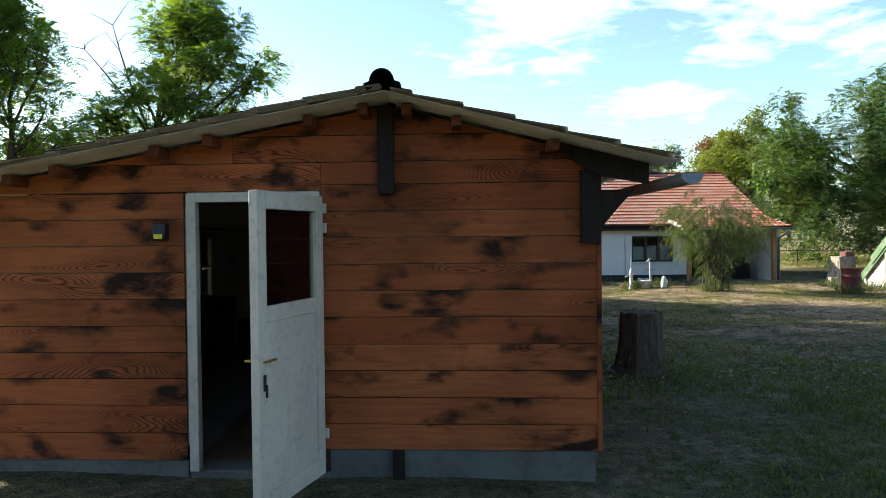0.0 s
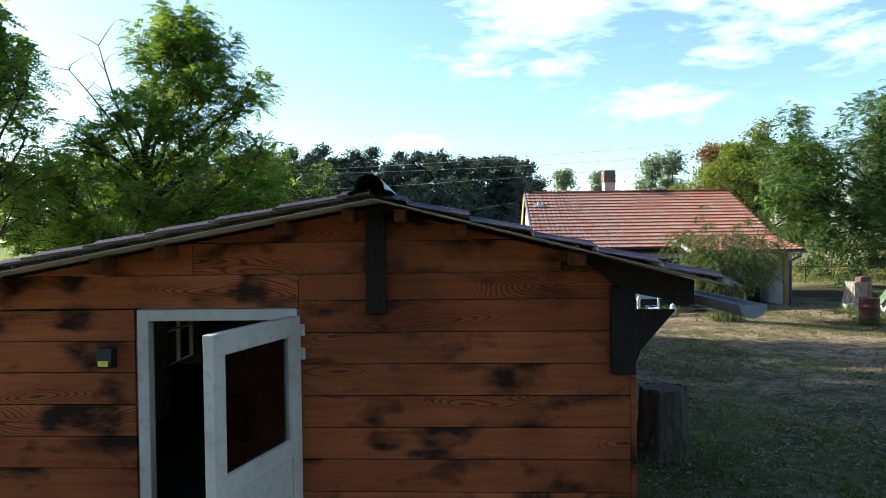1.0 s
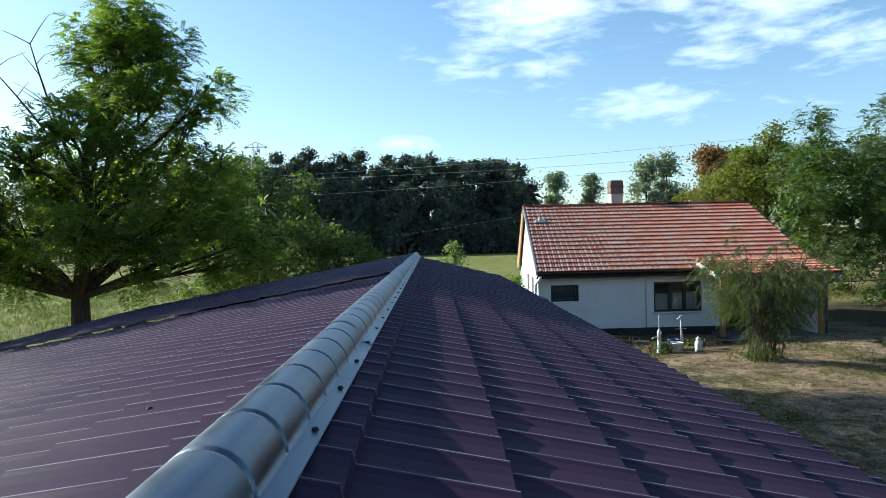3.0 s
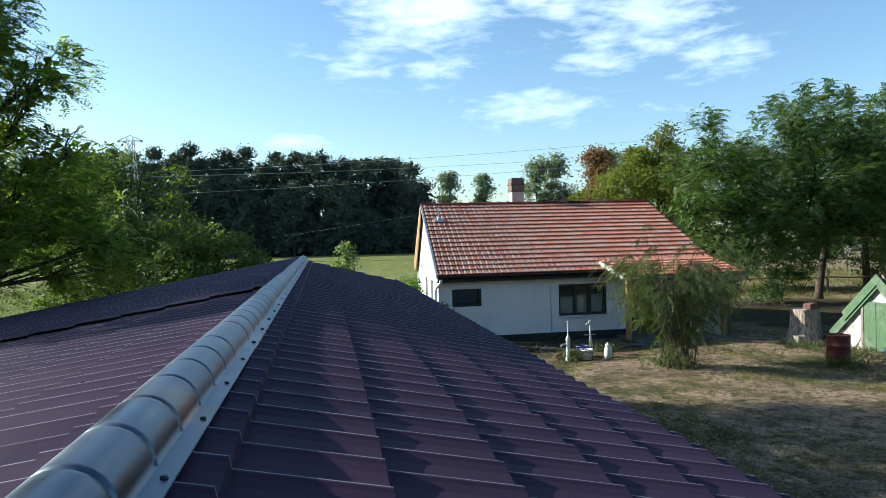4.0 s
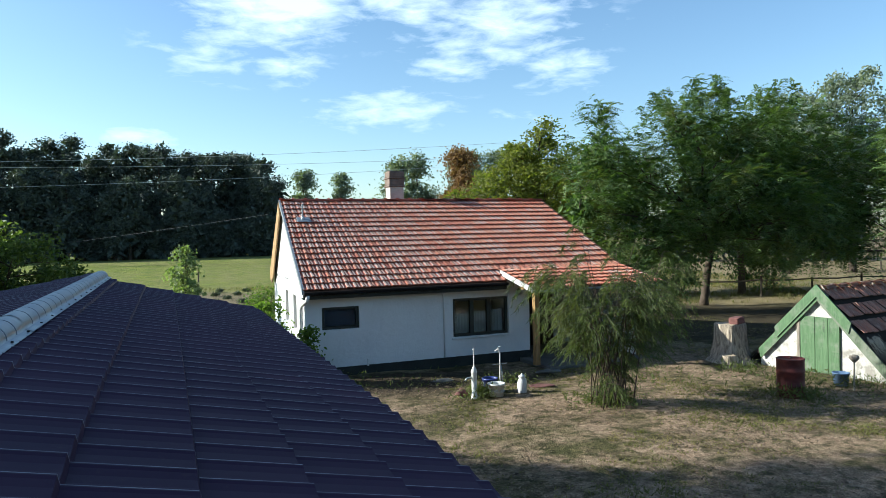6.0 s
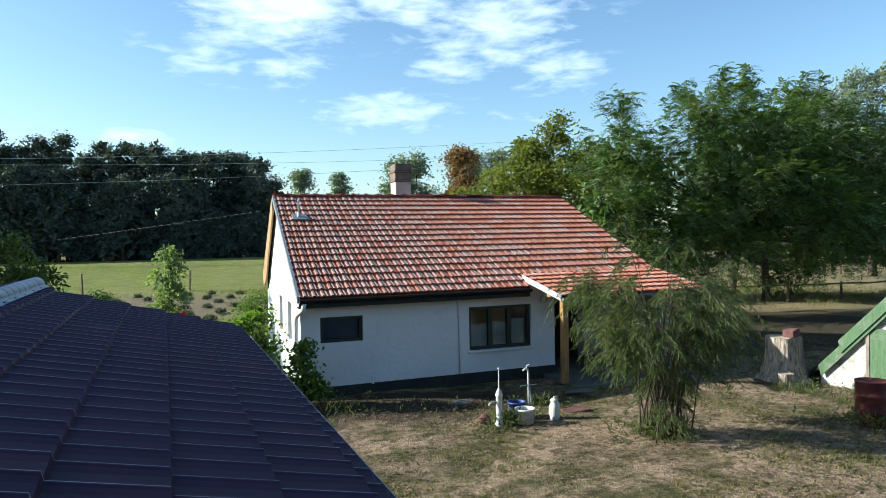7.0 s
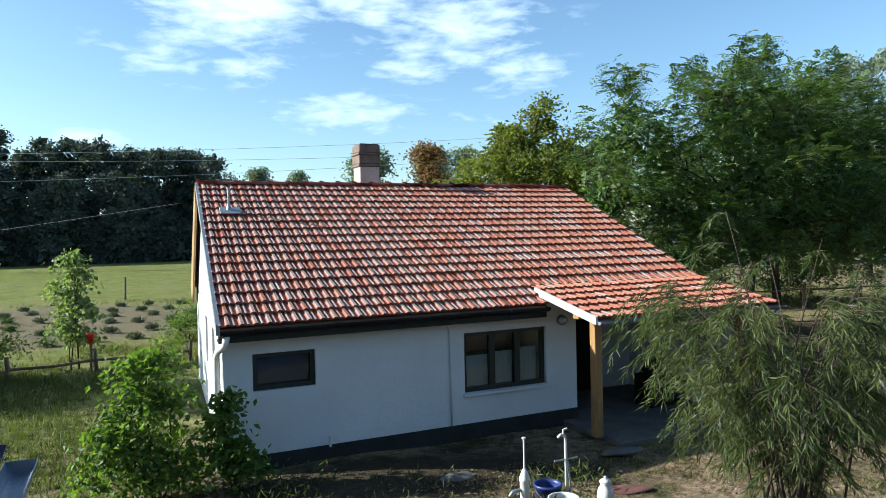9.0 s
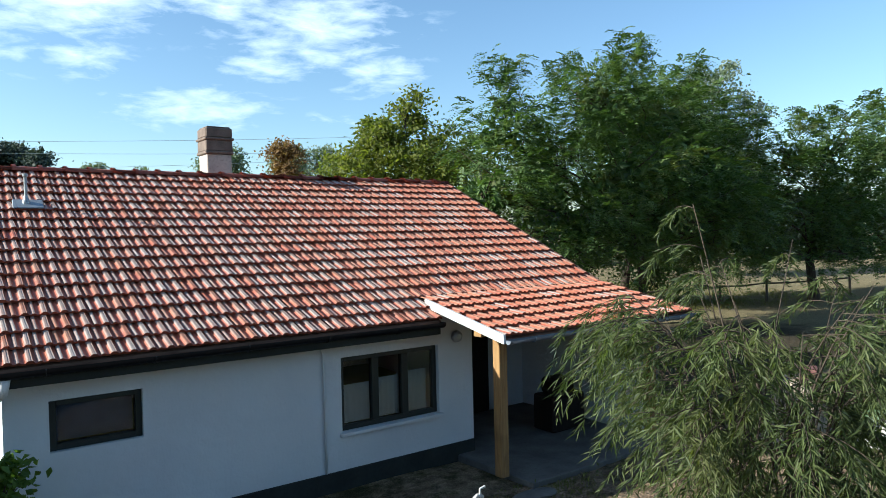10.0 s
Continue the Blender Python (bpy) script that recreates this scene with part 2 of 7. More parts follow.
def ground_cover():
    """Sand and thin dry grass in the yard; greener meadow where it opens out."""
    k = Mat("dry_grass_ground", 0.95, 0.0, 0.1)
    broad, mid, small = k.noise(0.16, 4, 0.6), k.noise(0.9, 6, 0.68), k.noise(9.0, 6, 0.72)
    grass = k.mix(k.ramp(small, (0.32, 0.0), (0.66, 1.0)), (0.036, 0.036, 0.016), (0.165, 0.142, 0.064))
    dirt = k.mix(k.ramp(small, (0.32, 0.0), (0.66, 1.0)), (0.18, 0.116, 0.074), (0.50, 0.365, 0.25))
    yard = k.mix(k.ramp(k.mix(0.6, broad, mid), (0.42, 0.0), (0.53, 0.95)), grass, dirt)
    humus = k.ramp(k.noise(0.55, 6, 0.62), (0.53, 0.0), (0.66, 0.7))
    yard = k.mix(humus, yard, k.mix(small, (0.028, 0.021, 0.014), (0.105, 0.078, 0.050)))
    green = k.mix(k.ramp(k.noise(0.7, 6, 0.7), (0.36, 0.0), (0.66, 1.0)), k.mix(small, (0.070, 0.100, 0.020), (0.165, 0.205, 0.046)), k.mix(small, (0.135, 0.160, 0.022), (0.300, 0.320, 0.064)))
    straw = k.mix(small, (0.178, 0.163, 0.067), (0.311, 0.274, 0.126))
    field = k.mix(k.ramp(k.mix(0.5, k.noise(0.035, 4, 0.6), mid), (0.45, 0.0), (0.60, 0.85)), green, straw)
    tufts = k.ramp(k.noise(3.4, 5, 0.7), (0.50, 0.0), (0.62, 0.85))
    yard = k.mix(tufts, yard, k.mix(small, (0.024, 0.026, 0.011), (0.092, 0.090, 0.036)))
    xyz = k.n.new("ShaderNodeSeparateXYZ")
    k.l.new(k.vec, xyz.inputs[0])
    far = k.n.new("ShaderNodeMath")
    far.operation = "MULTIPLY_ADD"
    far.inputs[1].default_value, far.inputs[2].default_value = 0.06, -1.56
    k.l.new(xyz.outputs[1], far.inputs[0])
    side = k.n.new("ShaderNodeMath")
    side.operation = "MULTIPLY_ADD"
    side.inputs[1].default_value, side.inputs[2].default_value = -0.08, -0.55
    k.l.new(xyz.outputs[0], side.inputs[0])
    top = k.n.new("ShaderNodeMath")
    top.operation = "MAXIMUM"
    k.l.new(far.outputs[0], top.inputs[0])
    k.l.new(side.outputs[0], top.inputs[1])
    edge = k.n.new("ShaderNodeMath")
    k.l.new(top.outputs[0], edge.inputs[0])
    k.l.new(mid, edge.inputs[1])
    near = k.n.new("ShaderNodeMapRange")
    near.inputs["From Min"].default_value, near.inputs["From Max"].default_value = 88.0, 58.0
    k.l.new(xyz.outputs[1], near.inputs["Value"])
    field = k.mix(k.mix(1.0, near.outputs[0], k.ramp(k.noise(0.12, 5, 0.65), (0.42, 0.0), (0.7, 0.55)), "MULTIPLY"), field, straw)
    # greener turf round the cabin, darkened to paint the cabin's shade into its colour
    shaded_turf = k.n.new("ShaderNodeMapRange")
    shaded_turf.inputs["From Min"].default_value, shaded_turf.inputs["From Max"].default_value = 14.0, 9.0
    shaded_turf.inputs["To Max"].default_value = 0.75
    k.l.new(xyz.outputs[1], shaded_turf.inputs["Value"])
    yard = k.mix(shaded_turf.outputs[0], yard, k.mix(k.ramp(small, (0.35, 0.0), (0.7, 1.0)), (0.026, 0.034, 0.016), (0.115, 0.122, 0.060)))
    # dry pasture on the side away from the sun, and a strip of bare tilled soil behind the house
    dry = k.n.new("ShaderNodeMapRange")
    dry.inputs["From Min"].default_value, dry.inputs["From Max"].default_value = 10.0, 20.0
    k.l.new(xyz.outputs[0], dry.inputs["Value"])
    field = k.mix(dry.outputs[0], field, k.mix(small, (0.155, 0.122, 0.063), (0.340, 0.281, 0.163)))
    c = k.mix(k.ramp(edge.outputs[0], (0.40, 0.0), (0.75, 1.0)), yard, field)
    gap = k.n.new("ShaderNodeVectorMath")
    gap.operation = "MULTIPLY_ADD"
    gap.inputs[1].default_value, gap.inputs[2].default_value = (0.5 / 9.5, 0.5 / 9.0, 0.0), (2.15 / 9.5, -23.25 / 9.0, 0.0)
    k.l.new(k.vec, gap.inputs[0])
    reach = k.n.new("ShaderNodeVectorMath")
    reach.operation = "LENGTH"
    k.l.new(gap.outputs[0], reach.inputs[0])
    rim = k.n.new("ShaderNodeMath")
    rim.operation = "MULTIPLY_ADD"
    rim.inputs[1].default_value = 0.25
    k.l.new(mid, rim.inputs[0])
    k.l.new(reach.outputs["Value"], rim.inputs[2])
    c = k.mix(k.ramp(rim.outputs[0], (0.49, 0.85), (0.61, 0.0)), c, k.mix(small, (0.118, 0.090, 0.058), (0.270, 0.215, 0.145)))
    # shade in front of the house wall, painted as a dark ellipse of soil
    wall_shade = k.n.new("ShaderNodeVectorMath")
    wall_shade.operation = "MULTIPLY_ADD"
    wall_shade.inputs[1].default_value, wall_shade.inputs[2].default_value = (0.5 / 4.2, 0.5 / 1.5, 0.0), (-2.1 / 4.2, -11.75 / 1.5, 0.0)
    k.l.new(k.vec, wall_shade.inputs[0])
    shade_reach = k.n.new("ShaderNodeVectorMath")
    shade_reach.operation = "LENGTH"
    k.l.new(wall_shade.outputs[0], shade_reach.inputs[0])
    shade_edge = k.n.new("ShaderNodeMath")
    shade_edge.operation = "MULTIPLY_ADD"
    shade_edge.inputs[1].default_value = 0.5
    k.l.new(mid, shade_edge.inputs[0])
    k.l.new(shade_reach.outputs["Value"], shade_edge.inputs[2])
    c = k.mix(k.ramp(shade_edge.outputs[0], (0.52, 0.85), (0.72, 0.0)), c, k.mix(small, (0.026, 0.020, 0.014), (0.085, 0.066, 0.045)))
    # shade under the robinias painted into the ground colour as a dark soil patch
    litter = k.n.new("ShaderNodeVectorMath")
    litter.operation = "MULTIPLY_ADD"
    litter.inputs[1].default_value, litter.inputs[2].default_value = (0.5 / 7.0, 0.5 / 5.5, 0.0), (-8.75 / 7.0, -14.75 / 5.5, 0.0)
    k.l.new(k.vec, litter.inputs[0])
    shade_span = k.n.new("ShaderNodeVectorMath")
    shade_span.operation = "LENGTH"
    k.l.new(litter.outputs[0], shade_span.inputs[0])
    shade_fringe = k.n.new("ShaderNodeMath")
    shade_fringe.operation = "MULTIPLY_ADD"
    shade_fringe.inputs[1].default_value = 0.3
    k.l.new(mid, shade_fringe.inputs[0])
    k.l.new(shade_span.outputs["Value"], shade_fringe.inputs[2])
    c = k.mix(k.ramp(shade_fringe.outputs[0], (0.50, 0.9), (0.65, 0.0)), c, k.mix(small, (0.022, 0.018, 0.012), (0.070, 0.056, 0.036)))
    c = k.mix(1.0, c, k.ramp(k.noise(55, 3), (0.34, 0.5), (0.58, 1.08)), "MULTIPLY")
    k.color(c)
    return k.bump(k.mix(0.5, small, k.noise(40, 4)), 1.0, 0.09).m


def plaster():
    k = Mat("white_plaster", 0.85, 0.0, 0.2)
    s = k.noise(0.9, 5, 0.6)
    c = k.mix(k.ramp(s, (0.3, 0.0), (0.7, 1.0)), (0.58, 0.58, 0.59), (0.66, 0.66, 0.66))
    c = k.mix(k.ramp(k.noise(2.1, 6, 0.7), (0.66, 0.0), (0.80, 0.35)), c, (0.55, 0.53, 0.50))
    k.color(c)
    return k.bump(k.mix(0.5, k.noise(9, 5, 0.65), k.noise(2.2, 4, 0.6)), 0.9, 0.03).m


def glass(name, tint=(0.75, 0.8, 0.82)):
    k = Mat(name, 0.03, 0.0, 0.5)
    g = k.n.new("ShaderNodeBsdfGlossy")
    g.inputs["Roughness"].default_value = 0.03
    t = k.n.new("ShaderNodeBsdfTransparent")
    t.inputs["Color"].default_value = (*tint, 1)
    f = k.n.new("ShaderNodeFresnel")
    f.inputs[0].default_value = 1.5
    m = k.n.new("ShaderNodeMixShader")
    k.l.new(f.outputs[0], m.inputs[0])
    k.l.new(t.outputs[0], m.inputs[1])
    k.l.new(g.outputs[0], m.inputs[2])
    k.l.new(m.outputs[0], k.out.inputs[0])
    return k.m


def bark(name, dark, light):
    k = Mat(name, 0.95, 0.0, 0.1)
    n = k.noise(3.0, 6, 0.7, k.place((6, 6, 1.2)), 0.6)
    k.color(k.mix(k.ramp(n, (0.32, 0.0), (0.66, 1.0)), dark, light))
    return k.bump(n, 1.0, 0.03).m


M_PLANK = charred_planks()
M_BLACKWOOD = wood("burnt_beam", (0.007, 0.004, 0.003), (0.019, 0.012, 0.008), 0.8, 2)
M_RAFTER = wood("red_stained_beam", (0.075, 0.022, 0.010), (0.180, 0.056, 0.022), 0.7, 1)
M_FASCIA = wood("weathered_board", (0.10, 0.05, 0.035), (0.22, 0.12, 0.08), 0.85, 0)
M_PINE = wood("pine_post", (0.216, 0.114, 0.042), (0.348, 0.210, 0.084), 0.6, 2)
M_BARGE = wood("pine_board", (0.282, 0.166, 0.070), (0.384, 0.256, 0.122), 0.6, 1)
M_OLDWOOD = wood("old_grey_wood", (0.136, 0.112, 0.088), (0.336, 0.296, 0.240), 0.9, 2)
M_POLE = wood("fence_pole", (0.064, 0.048, 0.036), (0.160, 0.128, 0.096), 0.9, 2)
M_SHEET = roof_metal()
M_UNDER = plain("grey_sheet_underside", (0.72, 0.68, 0.63), 0.7)
M_ZINC = zinc()
M_DARKMETAL = plain("dark_metal", (0.035, 0.035, 0.04), 0.45, 0.6)
M_GUTTER = plain("blue_grey_gutter", (0.21, 0.235, 0.28), 0.45, 0.4)
M_GREYMETAL = plain("grey_metal", (0.33, 0.35, 0.37), 0.45, 0.6)
M_WIRE = plain("bare_wire", (0.52, 0.53, 0.54), 0.5, 0.3)
M_BRASS = plain("brass", (0.55, 0.38, 0.12), 0.35, 0.9)
M_CONCRETE = plain("concrete", (0.125, 0.118, 0.108), 0.9, 0, 0.3, 3.0, 0.4)
M_PVC = plain("white_plastic", (0.53, 0.47, 0.405), 0.38, 0, 0.16, 2.2, 0.0)
M_WHITE = plain("white_enamel", (0.62, 0.61, 0.59), 0.4, 0, 0.12, 7.0, 0.08)
M_PLASTER = plaster()
M_PLINTH = plain("dark_plinth_paint", (0.020, 0.024, 0.022), 0.8, 0, 0.35, 3.0, 0.4)
M_WINDOW = plain("dark_green_frame", (0.016, 0.022, 0.020), 0.45, 0, 0.2, 8.0, 0.1)
M_CURTAIN = plain("net_curtain", (0.62, 0.60, 0.56), 0.9, 0, 0.15, 20.0, 0.3)
M_INSIDE = plain("dark_room_wall", (0.66, 0.60, 0.53), 0.9)
M_FLOOR = wood("room_floor", (0.10, 0.06, 0.04), (0.18, 0.11, 0.07), 0.6, 1)
M_GLASS = glass("window_glass")
TONES = ((0.23, 0.044, 0.022), (0.34, 0.076, 0.034), (0.27, 0.054, 0.027), (0.36, 0.092, 0.040), (0.30, 0.062, 0.031))
PALE = ((0.36, 0.27, 0.22), (0.34, 0.20, 0.145), (0.35, 0.25, 0.20), (0.38, 0.30, 0.255), (0.35, 0.22, 0.17), (0.37, 0.27, 0.22), (0.34, 0.175, 0.115), (0.39, 0.31, 0.27))
FRESH = ((0.35, 0.125, 0.065), (0.30, 0.085, 0.042), (0.37, 0.165, 0.095), (0.33, 0.105, 0.052), (0.36, 0.145, 0.080), (0.37, 0.20, 0.13), (0.29, 0.078, 0.038))
M_CREST = clay("weathered_tile_crest", PALE, (0.37, 0.30, 0.26))
M_CRESTS = clay("weathered_tile_crests", PALE, (0.37, 0.30, 0.26), True)
M_FRESH = clay("red_tile_crest", FRESH, (0.38, 0.23, 0.165))
M_FRESHES = clay("red_tile_crests", FRESH, (0.38, 0.23, 0.165), True)
M_TILE = clay("clay_tile", TONES, (0.28, 0.10, 0.06))
M_TILES = clay("clay_tile_rest", TONES, (0.28, 0.10, 0.06), True)
M_OLDTILE = clay("old_clay_tile", ((0.15, 0.062, 0.042), (0.38, 0.135, 0.078), (0.23, 0.092, 0.060), (0.45, 0.185, 0.112)), (0.34, 0.24, 0.185))
M_CHIMNEY = plain("chimney_render", (0.496, 0.416, 0.360), 0.9, 0, 0.25, 3.0, 0.4)
M_CHIMNEYBRICK = plain("chimney_brick", (0.170, 0.125, 0.101), 0.9, 0, 0.3, 5.0, 0.5)
def weathered_green(name, dark, light, thin):
    """Green paint gone grey and thin in places."""
    k = Mat(name, 0.7, 0.0, 0.3)
    g = k.noise(2.4, 6, 0.6, k.place((14.0, 14.0, 1.2), shuffle=True), 0.7)
    c = k.mix(k.ramp(g, (0.3, 0.0), (0.68, 1.0)), dark, light)
    c = k.mix(k.ramp(k.noise(3.2, 6, 0.68), (thin, 0.0), (thin + 0.18, 0.8)), c, (0.17, 0.18, 0.14))
    c = k.mix(k.ramp(k.noise(5.0, 5, 0.7, k.place((1, 1, 0.5), shuffle=True)), (0.58, 0.0), (0.70, 0.75)), c, (0.035, 0.045, 0.030))
    k.color(c)
    return k.bump(g, 0.4, 0.004).m


def limewash():
    """Old limewashed wall with grey and brown stains."""
    k = Mat("stained_limewash", 0.9, 0.0, 0.2)
    c = k.mix(k.ramp(k.noise(3.0, 6, 0.65), (0.44, 0.0), (0.64, 0.85)), (0.55, 0.53, 0.49), (0.20, 0.18, 0.15))
    k.color(k.mix(k.ramp(k.noise(11, 5, 0.7), (0.55, 0.0), (0.7, 0.7)), c, (0.12, 0.105, 0.09)))
    return k.bump(k.noise(9, 5, 0.65), 0.6, 0.012).m


M_LIMEWASH = limewash()
M_GREEN = weathered_green("weathered_green_paint", (0.050, 0.094, 0.042), (0.098, 0.165, 0.078), 0.50)
M_PALECLAY = plain("pale_mortar", (0.36, 0.30, 0.25), 0.9, 0, 0.3, 9.0, 0.4)
M_MOSSY = weathered_green("mossy_grey_board", (0.050, 0.070, 0.040), (0.105, 0.135, 0.080), 0.40)
M_RUST = plain("rusty_red_drum", (0.099, 0.021, 0.017), 0.6, 0.2, 0.5, 4.0, 0.4)
M_RED = plain("red_plastic", (0.62, 0.03, 0.02), 0.4)
M_BLUE = plain("blue_plastic", (0.028, 0.042, 0.17), 0.4)
M_YELLOW = plain("yellow_sticker", (0.75, 0.62, 0.05), 0.5)
M_BLACK = plain("black_plastic", (0.015, 0.015, 0.016), 0.4)
M_STONE = plain("red_stone", (0.165, 0.072, 0.062), 0.9, 0, 0.35, 6.0, 0.5)
M_THATCH = foliage("straw_thatch", (0.012, 0.010, 0.009), (0.150, 0.128, 0.098), None, 0.03)
M_STRAW = foliage("pale_straw", (0.14, 0.12, 0.095), (0.42, 0.37, 0.30), None, 0.06)
M_GROUND = ground_cover()
M_BARK = bark("bark", (0.036, 0.028, 0.022), (0.104, 0.080, 0.060))
M_STUMP = bark("pale_bark", (0.075, 0.060, 0.046), (0.50, 0.42, 0.33))
M_LITTER = foliage("fallen_leaves", (0.040, 0.026, 0.016), (0.205, 0.150, 0.090), (0.08, 0.055, 0.032), 0.12)
M_CUT = wood("sawn_wood", (0.30, 0.22, 0.14), (0.52, 0.42, 0.30), 0.9, 2)
M_ACACIA = foliage("acacia_leaves", (0.052, 0.082, 0.028), (0.205, 0.255, 0.080), None, 0.58)
M_SHRUB = foliage("shrub_leaves", (0.036, 0.056, 0.019), (0.120, 0.155, 0.045), None, 0.38)
M_ROBINIA = foliage("robinia_leaves", (0.022, 0.046, 0.018), (0.120, 0.178, 0.056), (0.150, 0.150, 0.055), 0.30)
M_WALNUT = foliage("yellowing_leaves", (0.066, 0.090, 0.020), (0.165, 0.172, 0.040))
M_CABLE = plain("cable_sheath", (0.06, 0.065, 0.075), 0.7)
M_WILLOW = foliage("willow_leaves", (0.018, 0.028, 0.013), (0.112, 0.136, 0.050), (0.135, 0.138, 0.054), 0.36)
M_VINE = foliage("vine_leaves", (0.034, 0.066, 0.015), (0.135, 0.195, 0.046))
M_POPLAR = foliage("silver_poplar_leaves", (0.075, 0.115, 0.045), (0.26, 0.30, 0.19))
M_WOODS = foliage("far_wood_leaves", (0.012, 0.017, 0.016), (0.100, 0.124, 0.104), None, 0.10)
M_PALEWOODS = foliage("far_willow_leaves", (0.106, 0.135, 0.100), (0.231, 0.263, 0.200), None, 0.25)
M_REDWOODS = foliage("far_rust_leaves", (0.14, 0.075, 0.035), (0.22, 0.13, 0.06), None, 0.25)
M_LAVENDER = foliage("lavender_leaves", (0.040, 0.052, 0.036), (0.096, 0.112, 0.088), None, 0.2)
M_GRASS = foliage("grass_blades", (0.066, 0.066, 0.022), (0.165, 0.155, 0.055), (0.30, 0.24, 0.12), 0.3)
M_WEED = foliage("weed_leaves", (0.044, 0.058, 0.018), (0.108, 0.124, 0.040), None, 0.32)


# ---- building blocks ----
def thing(name, label, category, at=(0, 0, 0), turn=0.0, group="", kind=""):
    ob = new(name)
    ob.matrix_basis = pose(*at, 0, 0, turn)
    ob.empty_display_size = 0.2
    return tagged(ob, label, category, group, kind)


def part(name, bm, material, parent=None, label="", smooth=False):
    me = bpy.data.meshes.new(name)
    bm.to_mesh(me)
    bm.free()
    me.materials.append(material)
    if smooth:
        me.polygons.foreach_set("use_smooth", [True] * len(me.polygons))
    ob = new(name, me)
    if parent:
        ob.parent = parent
    return tagged(ob, label)


def arrays(name, verts, faces, material, parent=None, label="", smooth=False):
    """A mesh from arrays of corners and of quads (or triangles)."""
    verts, faces = np.asarray(verts, np.float32), np.asarray(faces, np.int32)
    me = bpy.data.meshes.new(name)
    n, k = faces.shape
    me.vertices.add(len(verts))
    me.vertices.foreach_set("co", verts.ravel())
    me.loops.add(n * k)
    me.loops.foreach_set("vertex_index", faces.ravel())
    me.polygons.add(n)
    me.polygons.foreach_set("loop_start", np.arange(0, n * k, k, dtype=np.int32))
    me.polygons.foreach_set("use_smooth", np.full(n, smooth))
    me.update(calc_edges=True)
    me.materials.append(material)
    ob = new(name, me)
    if parent:
        ob.parent = parent
    return tagged(ob, label)


def box(bm, x0, x1, y0, y1, z0, z1, bevel=0.0, m=None):
    r = bmesh.ops.create_cube(bm, size=1)
    vs = r["verts"]
    bmesh.ops.scale(bm, vec=(x1 - x0, y1 - y0, z1 - z0), verts=vs)
    bmesh.ops.translate(bm, vec=((x0 + x1) / 2, (y0 + y1) / 2, (z0 + z1) / 2), verts=vs)
    if bevel:
        es = list({e for v in vs for e in v.link_edges})
        vs = bmesh.ops.bevel(bm, geom=es, offset=bevel, segments=1, affect="EDGES")["verts"]
    if m is not None:
        bmesh.ops.transform(bm, matrix=m, verts=list(vs))
    return bm


def tube(bm, points, radii, sides=10, caps=True):
    """A round bar along points; one radius or one for each point."""
    pts = [Vector(p) for p in points]
    if not isinstance(radii, (list, tuple)):
        radii = [radii] * len(pts)
    rings = []
    ref = None
    for i, p in enumerate(pts):
        d = (pts[min(i + 1, len(pts) - 1)] - pts[max(i - 1, 0)]).normalized()
        if ref is None:
            ref = d.orthogonal().normalized()
        ref = (ref - d * ref.dot(d)).normalized()
        other = d.cross(ref)
        rings.append([bm.verts.new(p + (ref * math.cos(a) + other * math.sin(a)) * radii[i])
                      for a in [2 * math.pi * j / sides for j in range(sides)]])
    for a, b in zip(rings, rings[1:]):
        for j in range(sides):
            bm.faces.new((a[j], a[(j + 1) % sides], b[(j + 1) % sides], b[j]))
    if caps:
        bm.faces.new(rings[0][::-1])
        bm.faces.new(rings[-1])
    return bm


def turned(bm, profile, sides=20, at=(0, 0, 0)):
    """A lathe shape from (radius, height) pairs."""
    rings = [[bm.verts.new((at[0] + r * math.cos(2 * math.pi * j / sides), at[1] + r * math.sin(2 * math.pi * j / sides), at[2] + z))
              for j in range(sides)] for r, z in profile]
    for a, b in zip(rings, rings[1:]):
        for j in range(sides):
            bm.faces.new((a[j], a[(j + 1) % sides], b[(j + 1) % sides], b[j]))
    bm.faces.new(rings[0][::-1])
    bm.faces.new(rings[-1])
    return bm


def slab(bm, outline, direction):
    """A flat outline of corners, given a thickness along a direction."""
    a = [bm.verts.new(p) for p in outline]
    b = [bm.verts.new(Vector(p) + Vector(direction)) for p in outline]
    bm.faces.new(a)
    bm.faces.new(b[::-1])
    for i in range(len(a)):
        j = (i + 1) % len(a)
        bm.faces.new((a[j], a[i], b[i], b[j]))
    bmesh.ops.recalc_face_normals(bm, faces=bm.faces)
    return bm


def clip(outline, a, b, c):
    """The part of a flat outline of (x, z) pairs where a*x + b*z <= c."""
    out = []
    for i, p in enumerate(outline):
        q = outline[(i + 1) % len(outline)]
        dp, dq = a * p[0] + b * p[1] - c, a * q[0] + b * q[1] - c
        if dp <= 0:
            out.append(p)
        if dp * dq < 0:
            f = dp / (dp - dq)
            out.append((p[0] + (q[0] - p[0]) * f, p[1] + (q[1] - p[1]) * f))
    return out


B = bmesh.new
rng = np.random.default_rng(7)


